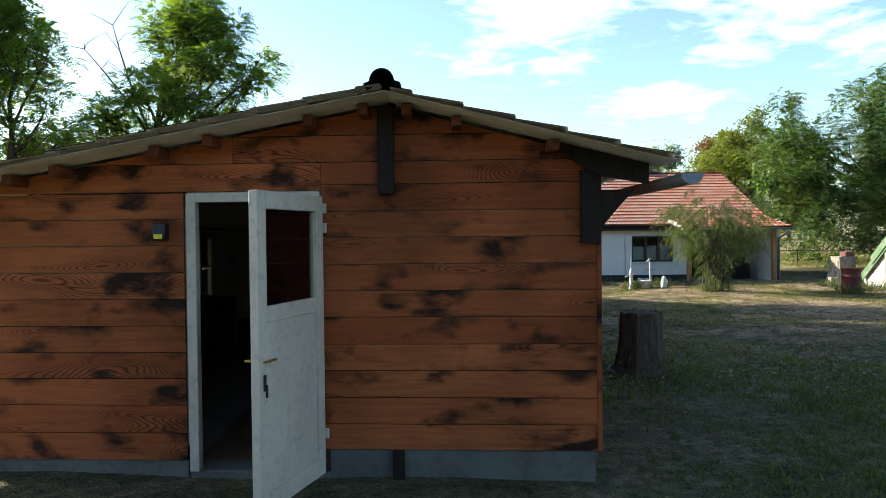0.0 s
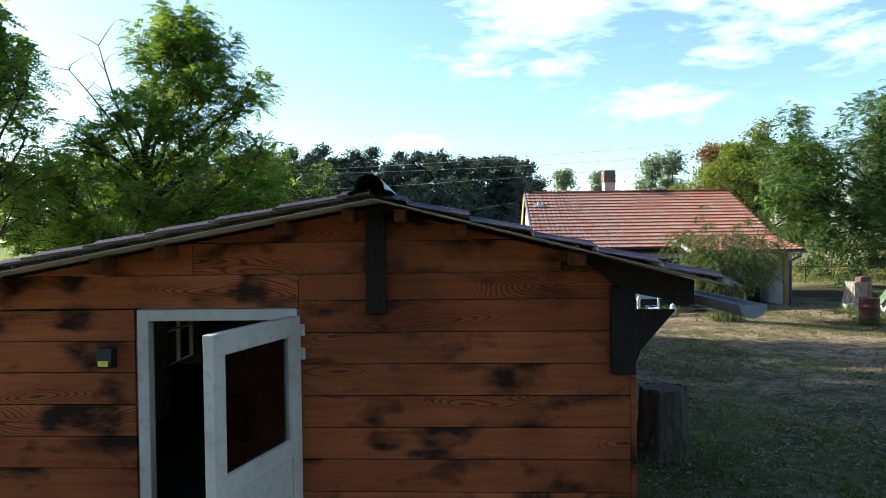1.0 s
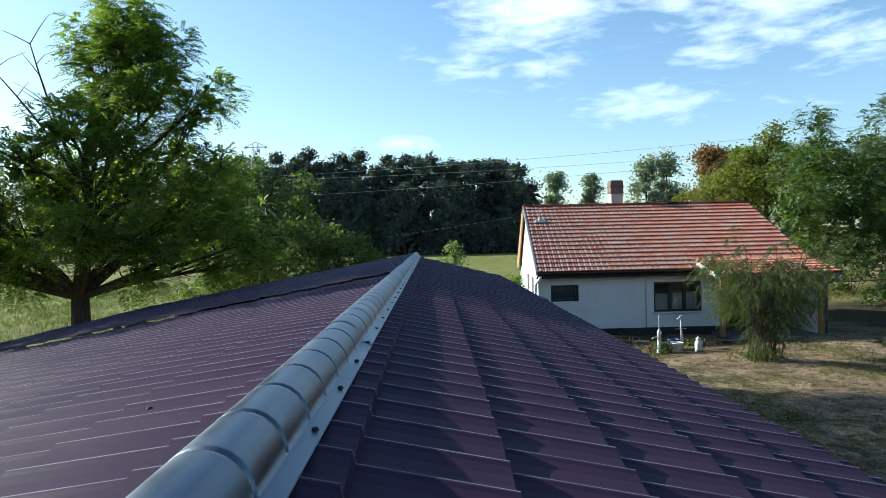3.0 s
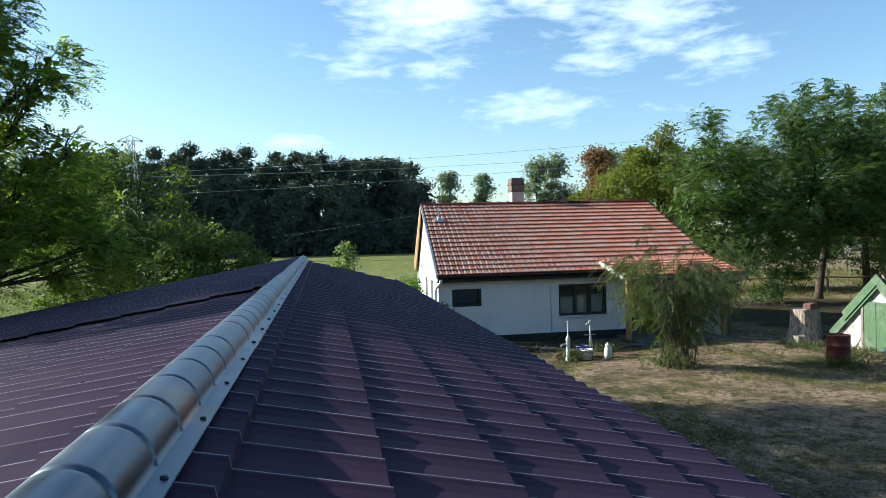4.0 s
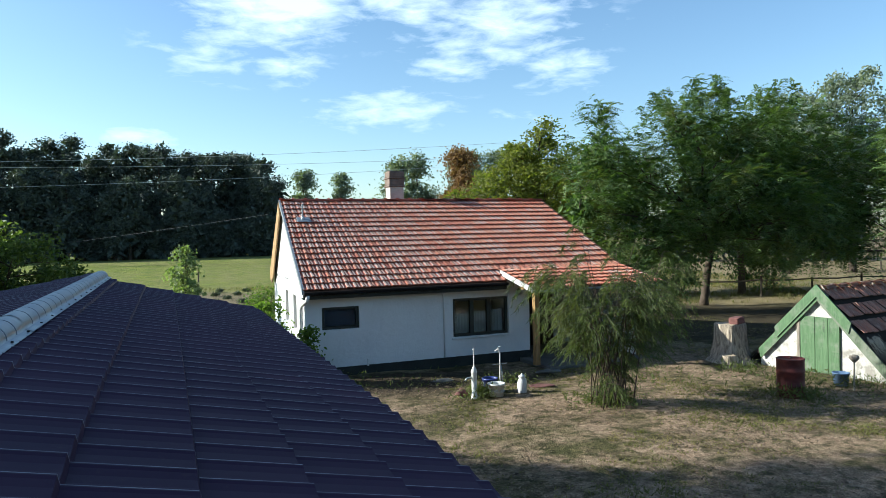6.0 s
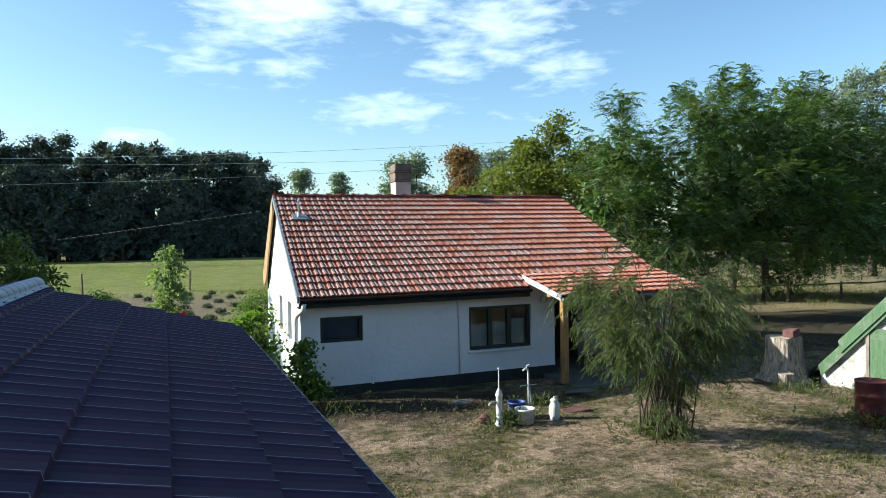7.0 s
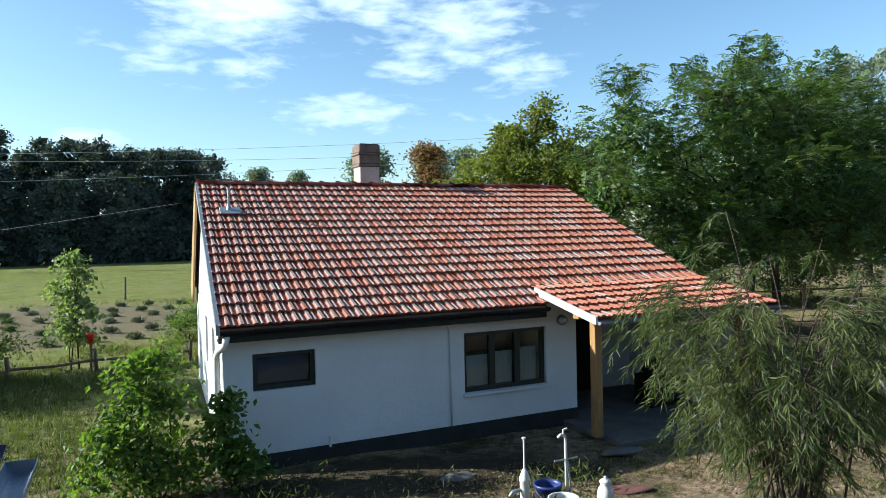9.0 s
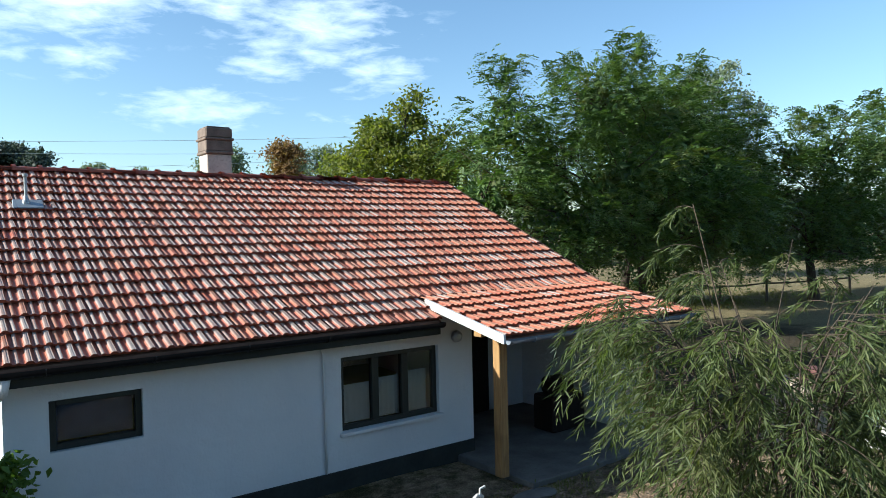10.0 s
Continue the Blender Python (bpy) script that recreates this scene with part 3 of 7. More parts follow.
def leaf_arrays(centres, length, width, down=0.25, spread=1.0, r=rng):
    """Pointed leaves (one quad each, folded a little) round the centres."""
    n = len(centres)
    d = r.normal(size=(n, 3)) * (1, 1, spread)
    d[:, 2] -= down
    d /= np.linalg.norm(d, axis=1)[:, None]
    s = np.cross(d, r.normal(size=(n, 3)))
    s /= np.linalg.norm(s, axis=1)[:, None]
    ln = (length * r.uniform(0.6, 1.35, n))[:, None]
    wd = (width * r.uniform(0.7, 1.3, n))[:, None]
    up = np.cross(s, d) * wd * 0.25
    v = np.stack((centres, centres + d * ln * 0.45 + s * wd * 0.5 + up, centres + d * ln, centres + d * ln * 0.45 - s * wd * 0.5 + up), 1)
    return v.reshape(-1, 3), np.arange(n * 4).reshape(-1, 4)


# ---- ground ----
def rows_of(a, b, step, far):
    near = np.arange(a, b + 0.01, step)
    out = np.array([4, 8, 12, 16, 20, 25, 30, 35, 40, 45, 50, 55, 60, 90, 200, 500, 1200, 2500.0])
    return np.concatenate((a - out[::-1], near, b + out)) if far else near


def swell(x, y):
    """The gentle unevenness of the yard."""
    return 0.035 * np.sin(x * 0.9 + 1.3) * np.sin(y * 0.7 + 0.4) + 0.02 * np.sin(x * 2.3 + y * 1.7)


def rise(y):
    """The meadow climbs gently towards the woods."""
    f = np.clip((np.asarray(y) - 56.0) / 56.0, 0, 1)
    return 0.5 * f * f * (3 - 2 * f)


def ground():
    gx, gy = rows_of(-14, 36, 0.5, True), rows_of(-8, 60, 0.5, True)
    xx, yy = np.meshgrid(gx, gy)
    near = np.clip(1 - np.maximum(np.abs(xx - 11) - 25, np.abs(yy - 26) - 34) / 40, 0, 1)
    zz = swell(xx, yy) * near - 0.015 + rise(yy)
    v = np.stack((xx, yy, zz), -1).reshape(-1, 3)
    w = len(gx)
    i = (np.arange(len(gy) - 1)[:, None] * w + np.arange(w - 1)[None]).ravel()
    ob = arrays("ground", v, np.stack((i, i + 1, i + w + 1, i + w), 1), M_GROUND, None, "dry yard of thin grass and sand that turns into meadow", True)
    tagged(ob, "", "ground", "", "structure")


ground()


# ---- timber cabin ----
SKEW = -0.0554          # the ridge leans to one side of the gable's square
CAB = (0.04, 3.84)
LONG, RIDGE = 14.94, 2.695
R_SLOPE, R_EDGE = 0.258, 1.905
L_SLOPE, L_EDGE = 0.178, -6.1


def roof_z(v):
    return RIDGE - (R_SLOPE * v if v > 0 else -L_SLOPE * v)


def skewed(bm):
    for v in bm.verts:
        v.co.x += SKEW * v.co.y
    return bm


cabin = thing("cabin", "long low cabin clad in scorched brown planks with metal roof", "cabin", (CAB[0], CAB[1], 0))


def plank_wall(parent, s0, s1, v0, v1, seams, name="plank"):
    """Planks between two ends, one for each pair of seams, cut off under the roof."""
    for a, b in zip(seams, seams[1:]):
        cuts = [v0, v1]
        o = [(cuts[0] + 0.002, a + 0.003), (cuts[1] - 0.002, a + 0.003), (cuts[1] - 0.002, b - 0.003), (cuts[0] + 0.002, b - 0.003)]
        o = clip(o, R_SLOPE, 1, RIDGE - 0.05)
        o = clip(o, -L_SLOPE, 1, RIDGE - 0.045)
        if len(o) < 3:
            continue
        lift = 0.006 * random.random()
        bm = slab(B(), [(p[0], s0 - lift, p[1]) for p in o], (0, s1 - s0, 0))
        part(name, skewed(bm), M_PLANK, parent)


DOOR0, DOOR1, DOOR_TOP = -1.49, -0.51, 2.05
WALL_S = 0.49
front = part("front_wall", skewed(slab(B(), [(-3.28, WALL_S + 0.03, 0.2), (DOOR0, WALL_S + 0.03, 0.2), (DOOR0, WALL_S + 0.03, 1.95), (-3.28, WALL_S + 0.03, 1.95)], (0, 0.09, 0))), M_INSIDE, cabin)
part("front_wall", skewed(slab(B(), [(DOOR1, WALL_S + 0.03, 0.2), (1.47, WALL_S + 0.03, 0.2), (1.47, WALL_S + 0.03, 2.18), (0, WALL_S + 0.03, 2.56), (DOOR1, WALL_S + 0.03, 2.46)], (0, 0.09, 0))), M_INSIDE, cabin)
part("front_wall", skewed(slab(B(), [(DOOR0, WALL_S + 0.03, DOOR_TOP), (DOOR1, WALL_S + 0.03, DOOR_TOP), (DOOR1, WALL_S + 0.03, 2.46), (DOOR0, WALL_S + 0.03, 2.30)], (0, 0.09, 0))), M_INSIDE, cabin)
plank_wall(front, WALL_S, WALL_S + 0.03, DOOR1 + 0.01, 1.48, [0.19, 0.375, 0.565, 0.76, 0.95, 1.145, 1.335, 1.525, 1.715, 1.905, 2.095, 2.255])
plank_wall(front, WALL_S, WALL_S + 0.03, -3.28, DOOR0 - 0.02, [0.10, 0.30, 0.505, 0.70, 0.89, 1.085, 1.28, 1.475, 1.67, 1.86, 2.05])
plank_wall(front, WALL_S, WALL_S + 0.03, -3.28, DOOR1 + 0.01, [2.055, 2.255])
plank_wall(front, WALL_S, WALL_S + 0.03, -3.28, -1.14, [2.255, 2.445, 2.66])
plank_wall(front, WALL_S, WALL_S + 0.03, -1.14, 1.06, [2.255, 2.445, 2.66])
plank_wall(front, WALL_S, WALL_S + 0.03, 1.06, 1.48, [2.255, 2.40])
bm = box(B(), 1.452, 1.486, WALL_S - 0.012, WALL_S + 0.05, 0.19, 2.2, 0.004)
part("corner_board", skewed(bm), M_PLANK, cabin)


def side_wall(v, hole=None):
    """A long side in planks with their joints, and an opening where there is a window."""
    wall = thing_part("side_wall")
    z = 0.19
    while z < roof_z(v) - 0.14:
        spans = [(WALL_S + 0.03, LONG - 0.45)]
        if hole and z + 0.19 > hole[2] and z < hole[3]:
            spans = [(WALL_S + 0.03, hole[0]), (hole[1], LONG - 0.45)]
        for a, b in spans:
            part("plank", skewed(box(B(), v - 0.02, v + 0.02, a, b, z + 0.003, z + 0.187)), M_PLANK, wall)
        z += 0.19


def thing_part(name):
    """The sill beam that carries one side's planks."""
    v = 1.42 if not any(o.name.startswith(name) for o in cabin.children) else -3.24
    return part(name, skewed(box(B(), v - 0.02, v + 0.02, WALL_S + 0.06, LONG - 0.5, 0.1, 0.2)), M_BLACKWOOD, cabin)


side_wall(1.46)
side_wall(-3.28, (5.3, 6.3, 0.8, 1.7))
plank_wall(cabin, LONG - 0.45, LONG - 0.42, -3.28, 1.48, [0.19 * i for i in range(1, 15)], name="rear_plank")
part("plinth", skewed(box(B(), DOOR1 + 0.05, 1.44, WALL_S + 0.01, LONG - 0.5, -0.1, 0.188, 0.006)), M_CONCRETE, cabin, "low concrete footing")
part("plinth", skewed(box(B(), -3.6, DOOR0 - 0.02, WALL_S + 0.01, LONG - 0.5, -0.1, 0.10, 0.006)), M_CONCRETE, cabin, "low concrete footing")
part("stub_post", skewed(box(B(), 0.0, 0.085, WALL_S - 0.06, WALL_S, -0.1, 0.19, 0.006)), M_BLACKWOOD, cabin)
part("doorstep", skewed(box(B(), DOOR0, DOOR1 + 0.05, WALL_S + 0.0, WALL_S + 0.25, -0.1, 0.025, 0.01)), M_CONCRETE, cabin)
part("room_floor", skewed(box(B(), -3.24, 1.42, WALL_S + 0.25, 7.2, -0.1, 0.02)), M_FLOOR, cabin)
part("room_wall", skewed(box(B(), -3.24, 1.42, 7.2, 7.3, 0.0, 2.2)), M_INSIDE, cabin)
# pale boards added along both long sides to bounce light into the room
part("room_lining", skewed(box(B(), 1.405, 1.42, WALL_S + 0.13, 7.19, 0.02, 2.08)), M_INSIDE, cabin)
bm = B()
for a, b, c, d in ((WALL_S + 0.13, 5.27, 0.02, 1.84), (6.33, 7.19, 0.02, 1.84), (5.27, 6.33, 0.02, 0.75), (5.27, 6.33, 1.77, 1.84)):
    box(bm, -3.235, -3.22, a, b, c, d)
part("room_lining", skewed(bm), M_INSIDE, cabin)
bm = slab(B(), [(1.44, WALL_S + 0.13, 2.1), (0, WALL_S + 0.13, 2.5), (-3.28, WALL_S + 0.13, 1.86), (-3.28, WALL_S + 0.13, 1.89), (0, WALL_S + 0.13, 2.53), (1.44, WALL_S + 0.13, 2.13)], (0, LONG - 1.2, 0))
part("room_ceiling", skewed(bm), M_INSIDE, cabin)
# the small window in the room's side
bm = B()
for a, b, c, d in ((5.28, 5.35, 0.76, 1.76), (6.25, 6.32, 0.76, 1.76), (5.35, 6.25, 0.76, 0.82), (5.35, 6.25, 1.70, 1.76), (5.77, 5.83, 0.82, 1.70), (5.35, 5.77, 1.26, 1.29), (5.83, 6.25, 1.26, 1.29)):
    box(bm, -3.31, -3.24, a, b, c, d, 0.003)
win = part("window", skewed(bm), M_PVC, cabin, "white plastic window in the room's side")
for s0 in (5.35, 5.83):
    for z0 in (0.82, 1.29):
        pane = part("pane", skewed(box(B(), -3.29, -3.286, s0, s0 + 0.42, z0, z0 + 0.42)), M_GLASS, win)
        pane.visible_shadow = False

# door frame and its open leaf
frame_bm = B()
box(frame_bm, DOOR0, DOOR0 + 0.07, WALL_S - 0.015, WALL_S + 0.07, 0.02, DOOR_TOP, 0.004)
box(frame_bm, DOOR1 - 0.07, DOOR1, WALL_S - 0.015, WALL_S + 0.07, 0.02, DOOR_TOP, 0.004)
box(frame_bm, DOOR0 + 0.07, DOOR1 - 0.07, WALL_S - 0.015, WALL_S + 0.07, DOOR_TOP - 0.07, DOOR_TOP, 0.004)
part("door_frame", skewed(frame_bm), M_PVC, cabin, "white plastic door frame")
LEAF = 0.86
leaf_m = pose(DOOR1 - 0.03 + SKEW * WALL_S, WALL_S - 0.02, 0.03, 0, 0, 76) @ pose(-LEAF, 0, 0)


def leaf_box(bm, *a):
    return box(bm, *a, 0.004, leaf_m)


door = part("door", leaf_box(B(), 0.095, LEAF - 0.095, -0.045, -0.015, 0.115, 1.175), M_PVC, cabin, "open white plastic door with glass above")
for a, b in ((0, 0.10), (LEAF - 0.10, LEAF)):
    part("stile", leaf_box(B(), a, b, -0.06, 0, 0, 1.98), M_PVC, door)
for a, b in ((1.87, 1.98), (1.17, 1.27), (0, 0.12)):
    part("rail", leaf_box(B(), 0.10, LEAF - 0.10, -0.06, 0, a, b), M_PVC, door)
part("pane", leaf_box(B(), 0.10, LEAF - 0.10, -0.034, -0.028, 1.27, 1.87), M_GLASS, door)
bm = B()
for side in (-0.075, 0.015):
    leaf_box(bm, 0.045, 0.06, side, side + 0.06, 0.93, 0.945)
leaf_box(bm, 0.045, 0.17, -0.085, -0.07, 0.93, 0.945)
leaf_box(bm, 0.045, 0.17, 0.06, 0.075, 0.93, 0.945)
part("handle", bm, M_BRASS, door, "brass lever handle")
bm = leaf_box(B(), 0.04, 0.07, -0.068, -0.06, 0.76, 0.86)
leaf_box(bm, 0.052, 0.058, -0.085, -0.068, 0.72, 0.80)
part("lock", bm, M_DARKMETAL, door)
for z in (0.25, 1.72, 1.86):
    part("hinge", leaf_box(B(), LEAF - 0.01, LEAF + 0.012, -0.085, -0.055, z, z + 0.07), M_PVC, door)

# beams under the front overhang
for v in (-3.6, -2.70, -2.36, -1.64, -1.26, -0.55, -0.17, 0.13, 0.47, 1.13):
    z = roof_z(v) - 0.035
    bm = box(B(), v - 0.034, v + 0.034, 0.27, WALL_S + 0.02, z - 0.075, z, 0.006)
    part("purlin", skewed(bm), M_RAFTER, cabin)
for v0, v1 in ((R_EDGE - 0.02, 0.0), (0.0, -3.9)):
    bm = slab(B(), [(v0, 0.07, roof_z(v0) - 0.0185), (v1, 0.07, roof_z(v1) - 0.0185), (v1, 0.07, roof_z(v1) - 0.0215), (v0, 0.07, roof_z(v0) - 0.0215)], (0, WALL_S - 0.072, 0))
    part("overhang_lining", skewed(bm), M_UNDER, cabin, "pale board under the roof overhang")
part("king_post", skewed(box(B(), -0.085, 0.03, WALL_S - 0.075, WALL_S - 0.002, 2.02, 2.63, 0.006)), M_BLACKWOOD, cabin, "blackened post end under the ridge")
bm = box(B(), 1.335, 1.47, WALL_S - 0.075, WALL_S - 0.008, 1.66, 2.17, 0.006)
slab(bm, [(1.15, WALL_S - 0.10, roof_z(1.15) - 0.03), (1.79, WALL_S - 0.10, roof_z(1.79) - 0.03), (1.79, WALL_S - 0.10, roof_z(1.79) - 0.17), (1.47, WALL_S - 0.10, roof_z(1.47) - 0.19), (1.36, WALL_S - 0.10, roof_z(1.36) - 0.17), (1.15, WALL_S - 0.10, roof_z(1.15) - 0.07)], (0, 0.024, 0))
slab(bm, [(1.47, WALL_S - 0.06, 1.72), (1.50, WALL_S - 0.06, 1.80), (1.70, WALL_S - 0.06, 2.03), (1.47, WALL_S - 0.06, 2.03)], (0, 0.07, 0))
part("corner_bracket", skewed(bm), M_BLACKWOOD, cabin, "blackened bracket under the eaves")


WAVE = np.array(((0.0, 0.0), (0.10, 0.002), (0.30, 0.005), (0.55, 0.012), (0.74, 0.021), (0.81, 0.0265), (0.86, 0.028), (0.90, 0.024), (0.95, 0.005), (1.0, 0.0)))


def ripple(s):
    """The cross-section of a pressed tile sheet: a slow rise and a sharp fall every 0.19 m."""
    return np.interp((s / 0.19) % 1.0, WAVE[:, 0], WAVE[:, 1])


def sheet(v0, v1, s0, s1, lift, riser, first, module):
    """One pressed roof sheet from v0 (upper edge) to v1, with its steps and its grey underside."""
    sign = 1 if v1 > v0 else -1
    a, b = abs(v0), abs(v1)
    d, phase = [a], [((a - first) / module) % 1.0]
    k = first
    while k < b - 0.02:
        if k > a + 0.02:
            d += [k - 0.003, k + 0.003]
            phase += [1.0, 0.0]
        k += module
    d.append(b)
    phase.append(1.0 if k < b + 0.02 else ((b - first) / module) % 1.0)
    d, phase = np.array(d) - a, np.array(phase)
    s = np.unique(np.round(np.concatenate([0.19 * (k + WAVE[:-1, 0]) for k in range(int(s0 / 0.19), int(s1 / 0.19) + 1)]), 5))
    s = s[(s >= s0 - 1e-4) & (s <= s1 + 1e-4)]
    vv, ss = np.meshgrid(v0 + sign * d, s)
    base = RIDGE - np.where(vv > 0, R_SLOPE, L_SLOPE) * np.abs(vv)
    zz = base + ripple(ss) + riser * (phase[None, :] - 0.5) + lift
    top = np.stack((vv + SKEW * ss, ss, zz), -1).reshape(-1, 3)
    w = len(d)
    i = (np.arange(len(s) - 1)[:, None] * w + np.arange(w - 1)[None]).ravel()
    f = np.stack((i, i + 1, i + w + 1, i + w), 1)
    if sign < 0:
        f = f[:, ::-1]
    low = top - (0, 0, 0.005)
    ob = arrays("roof_sheet", np.concatenate((top, low)), np.concatenate((f, f[:, ::-1] + len(top))), M_SHEET, cabin)
    ob.data.materials.append(M_UNDER)
    flags = np.zeros(len(f) * 2, np.int32)
    flags[len(f):] = 1
    ob.data.polygons.foreach_set("material_index", flags)
    return ob


count = 13
wide = 0.19 * 6
for i in range(count):
    s0, s1 = i * wide, min((i + 1) * wide + 0.03, LONG)
    high = 0.004 * (i % 2)
    sheet(0.03, R_EDGE, s0, s1, high, 0.025, 0.18, 0.331)
    raised = 0.055 if s0 > 6.2 else 0.0
    for a, b, up in ((-0.03, -2.258, 0.016), (-2.2, -4.328, 0.008), (-4.27, L_EDGE, 0.0)):
        sheet(a, b, s0, s1, high + up + raised + random.uniform(0, 0.006), 0.012, 0.188, 0.345)
part("step_board", skewed(slab(B(), [(-0.1, 6.28, roof_z(-0.1) + 0.0), (L_EDGE, 6.28, roof_z(L_EDGE) + 0.0), (L_EDGE, 6.28, roof_z(L_EDGE) + 0.045), (-0.1, 6.28, roof_z(-0.1) + 0.045)], (0, 0.03, 0))), M_FASCIA, cabin, "board closing the step in the roof")
bm = slab(B(), [(L_EDGE - 0.03, 5.4, roof_z(L_EDGE) - 0.06), (L_EDGE - 0.03, LONG, roof_z(L_EDGE) - 0.06), (L_EDGE - 0.03, LONG, roof_z(L_EDGE) + 0.075), (L_EDGE - 0.03, 5.4, roof_z(L_EDGE) + 0.075)], (0.028, 0, 0))
part("eaves_board", skewed(bm), M_FASCIA, cabin, "reddish board along the eaves")
for v in (L_EDGE + 0.1, -4.5):
    for s in (0.6, 5.0, 9.6, 14.2):
        part("post", skewed(box(B(), v, v + 0.1, s, s + 0.1, -0.1, roof_z(v) - 0.03, 0.006)), M_OLDWOOD, cabin)

# half-round ridge cap in beaded lengths with a flange on both sides
def ridge_cap(s0, s1):
    bead = 0.235
    s = [s0]
    k = s0 + bead
    while k < s1 - 0.05:
        s += [k - 0.02, k - 0.009, k - 0.004, k + 0.004, k + 0.009, k + 0.02]
        k += bead
    s.append(s1)
    swell_at = [0.0] + [(0.0, 0.0, -0.005, -0.005, 0.0, 0.0)[j % 6] for j in range(len(s) - 2)] + [0.0]
    v = []
    n = 12
    for si, g in zip(s, swell_at):
        ring = [(-0.130, RIDGE + 0.006), (-0.098, RIDGE + 0.018)]
        ring += [(-0.012 - (0.080 + g) * math.cos(math.pi * j / n), RIDGE + 0.022 + (0.080 + g) * math.sin(math.pi * j / n)) for j in range(n + 1)]
        ring += [(0.074, RIDGE + 0.022), (0.108, RIDGE + 0.010)]
        v += [(a + SKEW * si, si, b) for a, b in ring]
    w = n + 5
    v = np.array(v)
    i = (np.arange(len(s) - 1)[:, None] * w + np.arange(w - 1)[None]).ravel()
    f = np.stack((i, i + 1, i + w + 1, i + w), 1)
    ob = arrays("ridge_cap", np.concatenate((v, v - (0, 0, 0.003))), np.concatenate((f[:, ::-1], f + len(v))), M_ZINC, cabin, "half-round zinc ridge cap", True)
    return ob


s = -0.03
turn = 0
while s < LONG:
    cap = ridge_cap(s, min(s + 1.90, LONG + 0.04))
    cap.location.z = 0.003 * (turn % 2)
    turn += 1
    s += 1.86
for i in range(36):
    s = 0.2 + i * 0.41
    for v, z in ((0.092, 0.016), (-0.114, 0.012)):
        bm = turned(B(), [(0.008, 0), (0.008, 0.004), (0.005, 0.008)], 6, (v + SKEW * s, s, RIDGE + z))
        part("screw", bm, M_DARKMETAL, cabin)
for i in range(26):
    s, v = 0.9 + (i % 9) * 0.62 + random.uniform(-0.2, 0.2), -0.55 - (i // 9) * 0.75 + random.uniform(-0.15, 0.15)
    z = roof_z(v) + 0.03
    part("screw", turned(B(), [(0.009, 0), (0.009, 0.009), (0.005, 0.013)], 6, (v + SKEW * s, s, z)), M_DARKMETAL, cabin)
# gutter along the low side
bm = B()
GV, GZ = 1.94, 2.10
prof = [(GV + 0.07 * math.cos(math.pi + math.pi * j / 10), GZ + 0.07 * math.sin(math.pi + math.pi * j / 10)) for j in range(11)]
outer = [bm.verts.new((a, -0.02, b)) for a, b in prof], [bm.verts.new((a, LONG + 0.03, b)) for a, b in prof]
inner = [bm.verts.new((GV + (a - GV) * 0.95, -0.02, GZ + (b - GZ) * 0.95)) for a, b in prof], [bm.verts.new((GV + (a - GV) * 0.95, LONG + 0.03, GZ + (b - GZ) * 0.95)) for a, b in prof]
for j in range(10):
    bm.faces.new((outer[0][j], outer[0][j + 1], outer[1][j + 1], outer[1][j]))
    bm.faces.new((inner[0][j + 1], inner[0][j], inner[1][j], inner[1][j + 1]))
bm.faces.new(outer[0])
bm.faces.new(outer[1][::-1])
for e in (0, 10):
    bm.faces.new((outer[0][e], outer[1][e], inner[1][e], inner[0][e]))
part("gutter", skewed(bm), M_GUTTER, cabin, "grey metal half-round gutter")

lamp = thing("wall_lamp", "small black solar wall lamp with a yellow sticker", "lamp", (-1.65, CAB[1] + WALL_S - 0.012, 1.765))
part("housing", slab(B(), [(-0.045, 0, -0.06), (-0.045, 0, 0.06), (-0.045, -0.06, 0.06), (-0.045, -0.075, -0.03), (-0.045, -0.05, -0.06)], (0.09, 0, 0)), M_BLACK, lamp)
part("sticker", box(B(), -0.032, 0.03, -0.078, -0.0765, -0.045, -0.012), M_YELLOW, lamp)


chair = thing("armchair", "dark armchair standing inside the cabin room", "armchair", (-2.75, 8.9, 0.02), 150)
part("seat", box(B(), -0.36, 0.36, -0.35, 0.35, 0.12, 0.42, 0.04), M_BLACK, chair)
part("backrest", box(B(), -0.36, 0.36, 0.25, 0.42, 0.30, 0.92, 0.05), M_BLACK, chair)
for x in (-0.44, 0.34):
    part("armrest", box(B(), x, x + 0.1, -0.35, 0.38, 0.10, 0.62, 0.03), M_BLACK, chair)
for x in (-0.3, 0.26):
    for y in (-0.3, 0.28):
        part("leg", box(B(), x, x + 0.05, y, y + 0.05, 0.0, 0.13), M_BLACKWOOD, chair)


# ---- white house ----
HOUSE = pose(2.44, 24.69, 0, 0, 0, 4.0)
H_LONG, H_DEEP = 8.45, 7.4
EAVE_W, EAVE_Z, TOP_W, TOP_Z = -0.36, 2.0, 4.3, 4.165
PITCH = (TOP_Z - EAVE_Z) / (TOP_W - EAVE_W)
house = tagged(new("house"), "white plastered farmhouse with a red tiled roof", "house")
house.matrix_basis = HOUSE


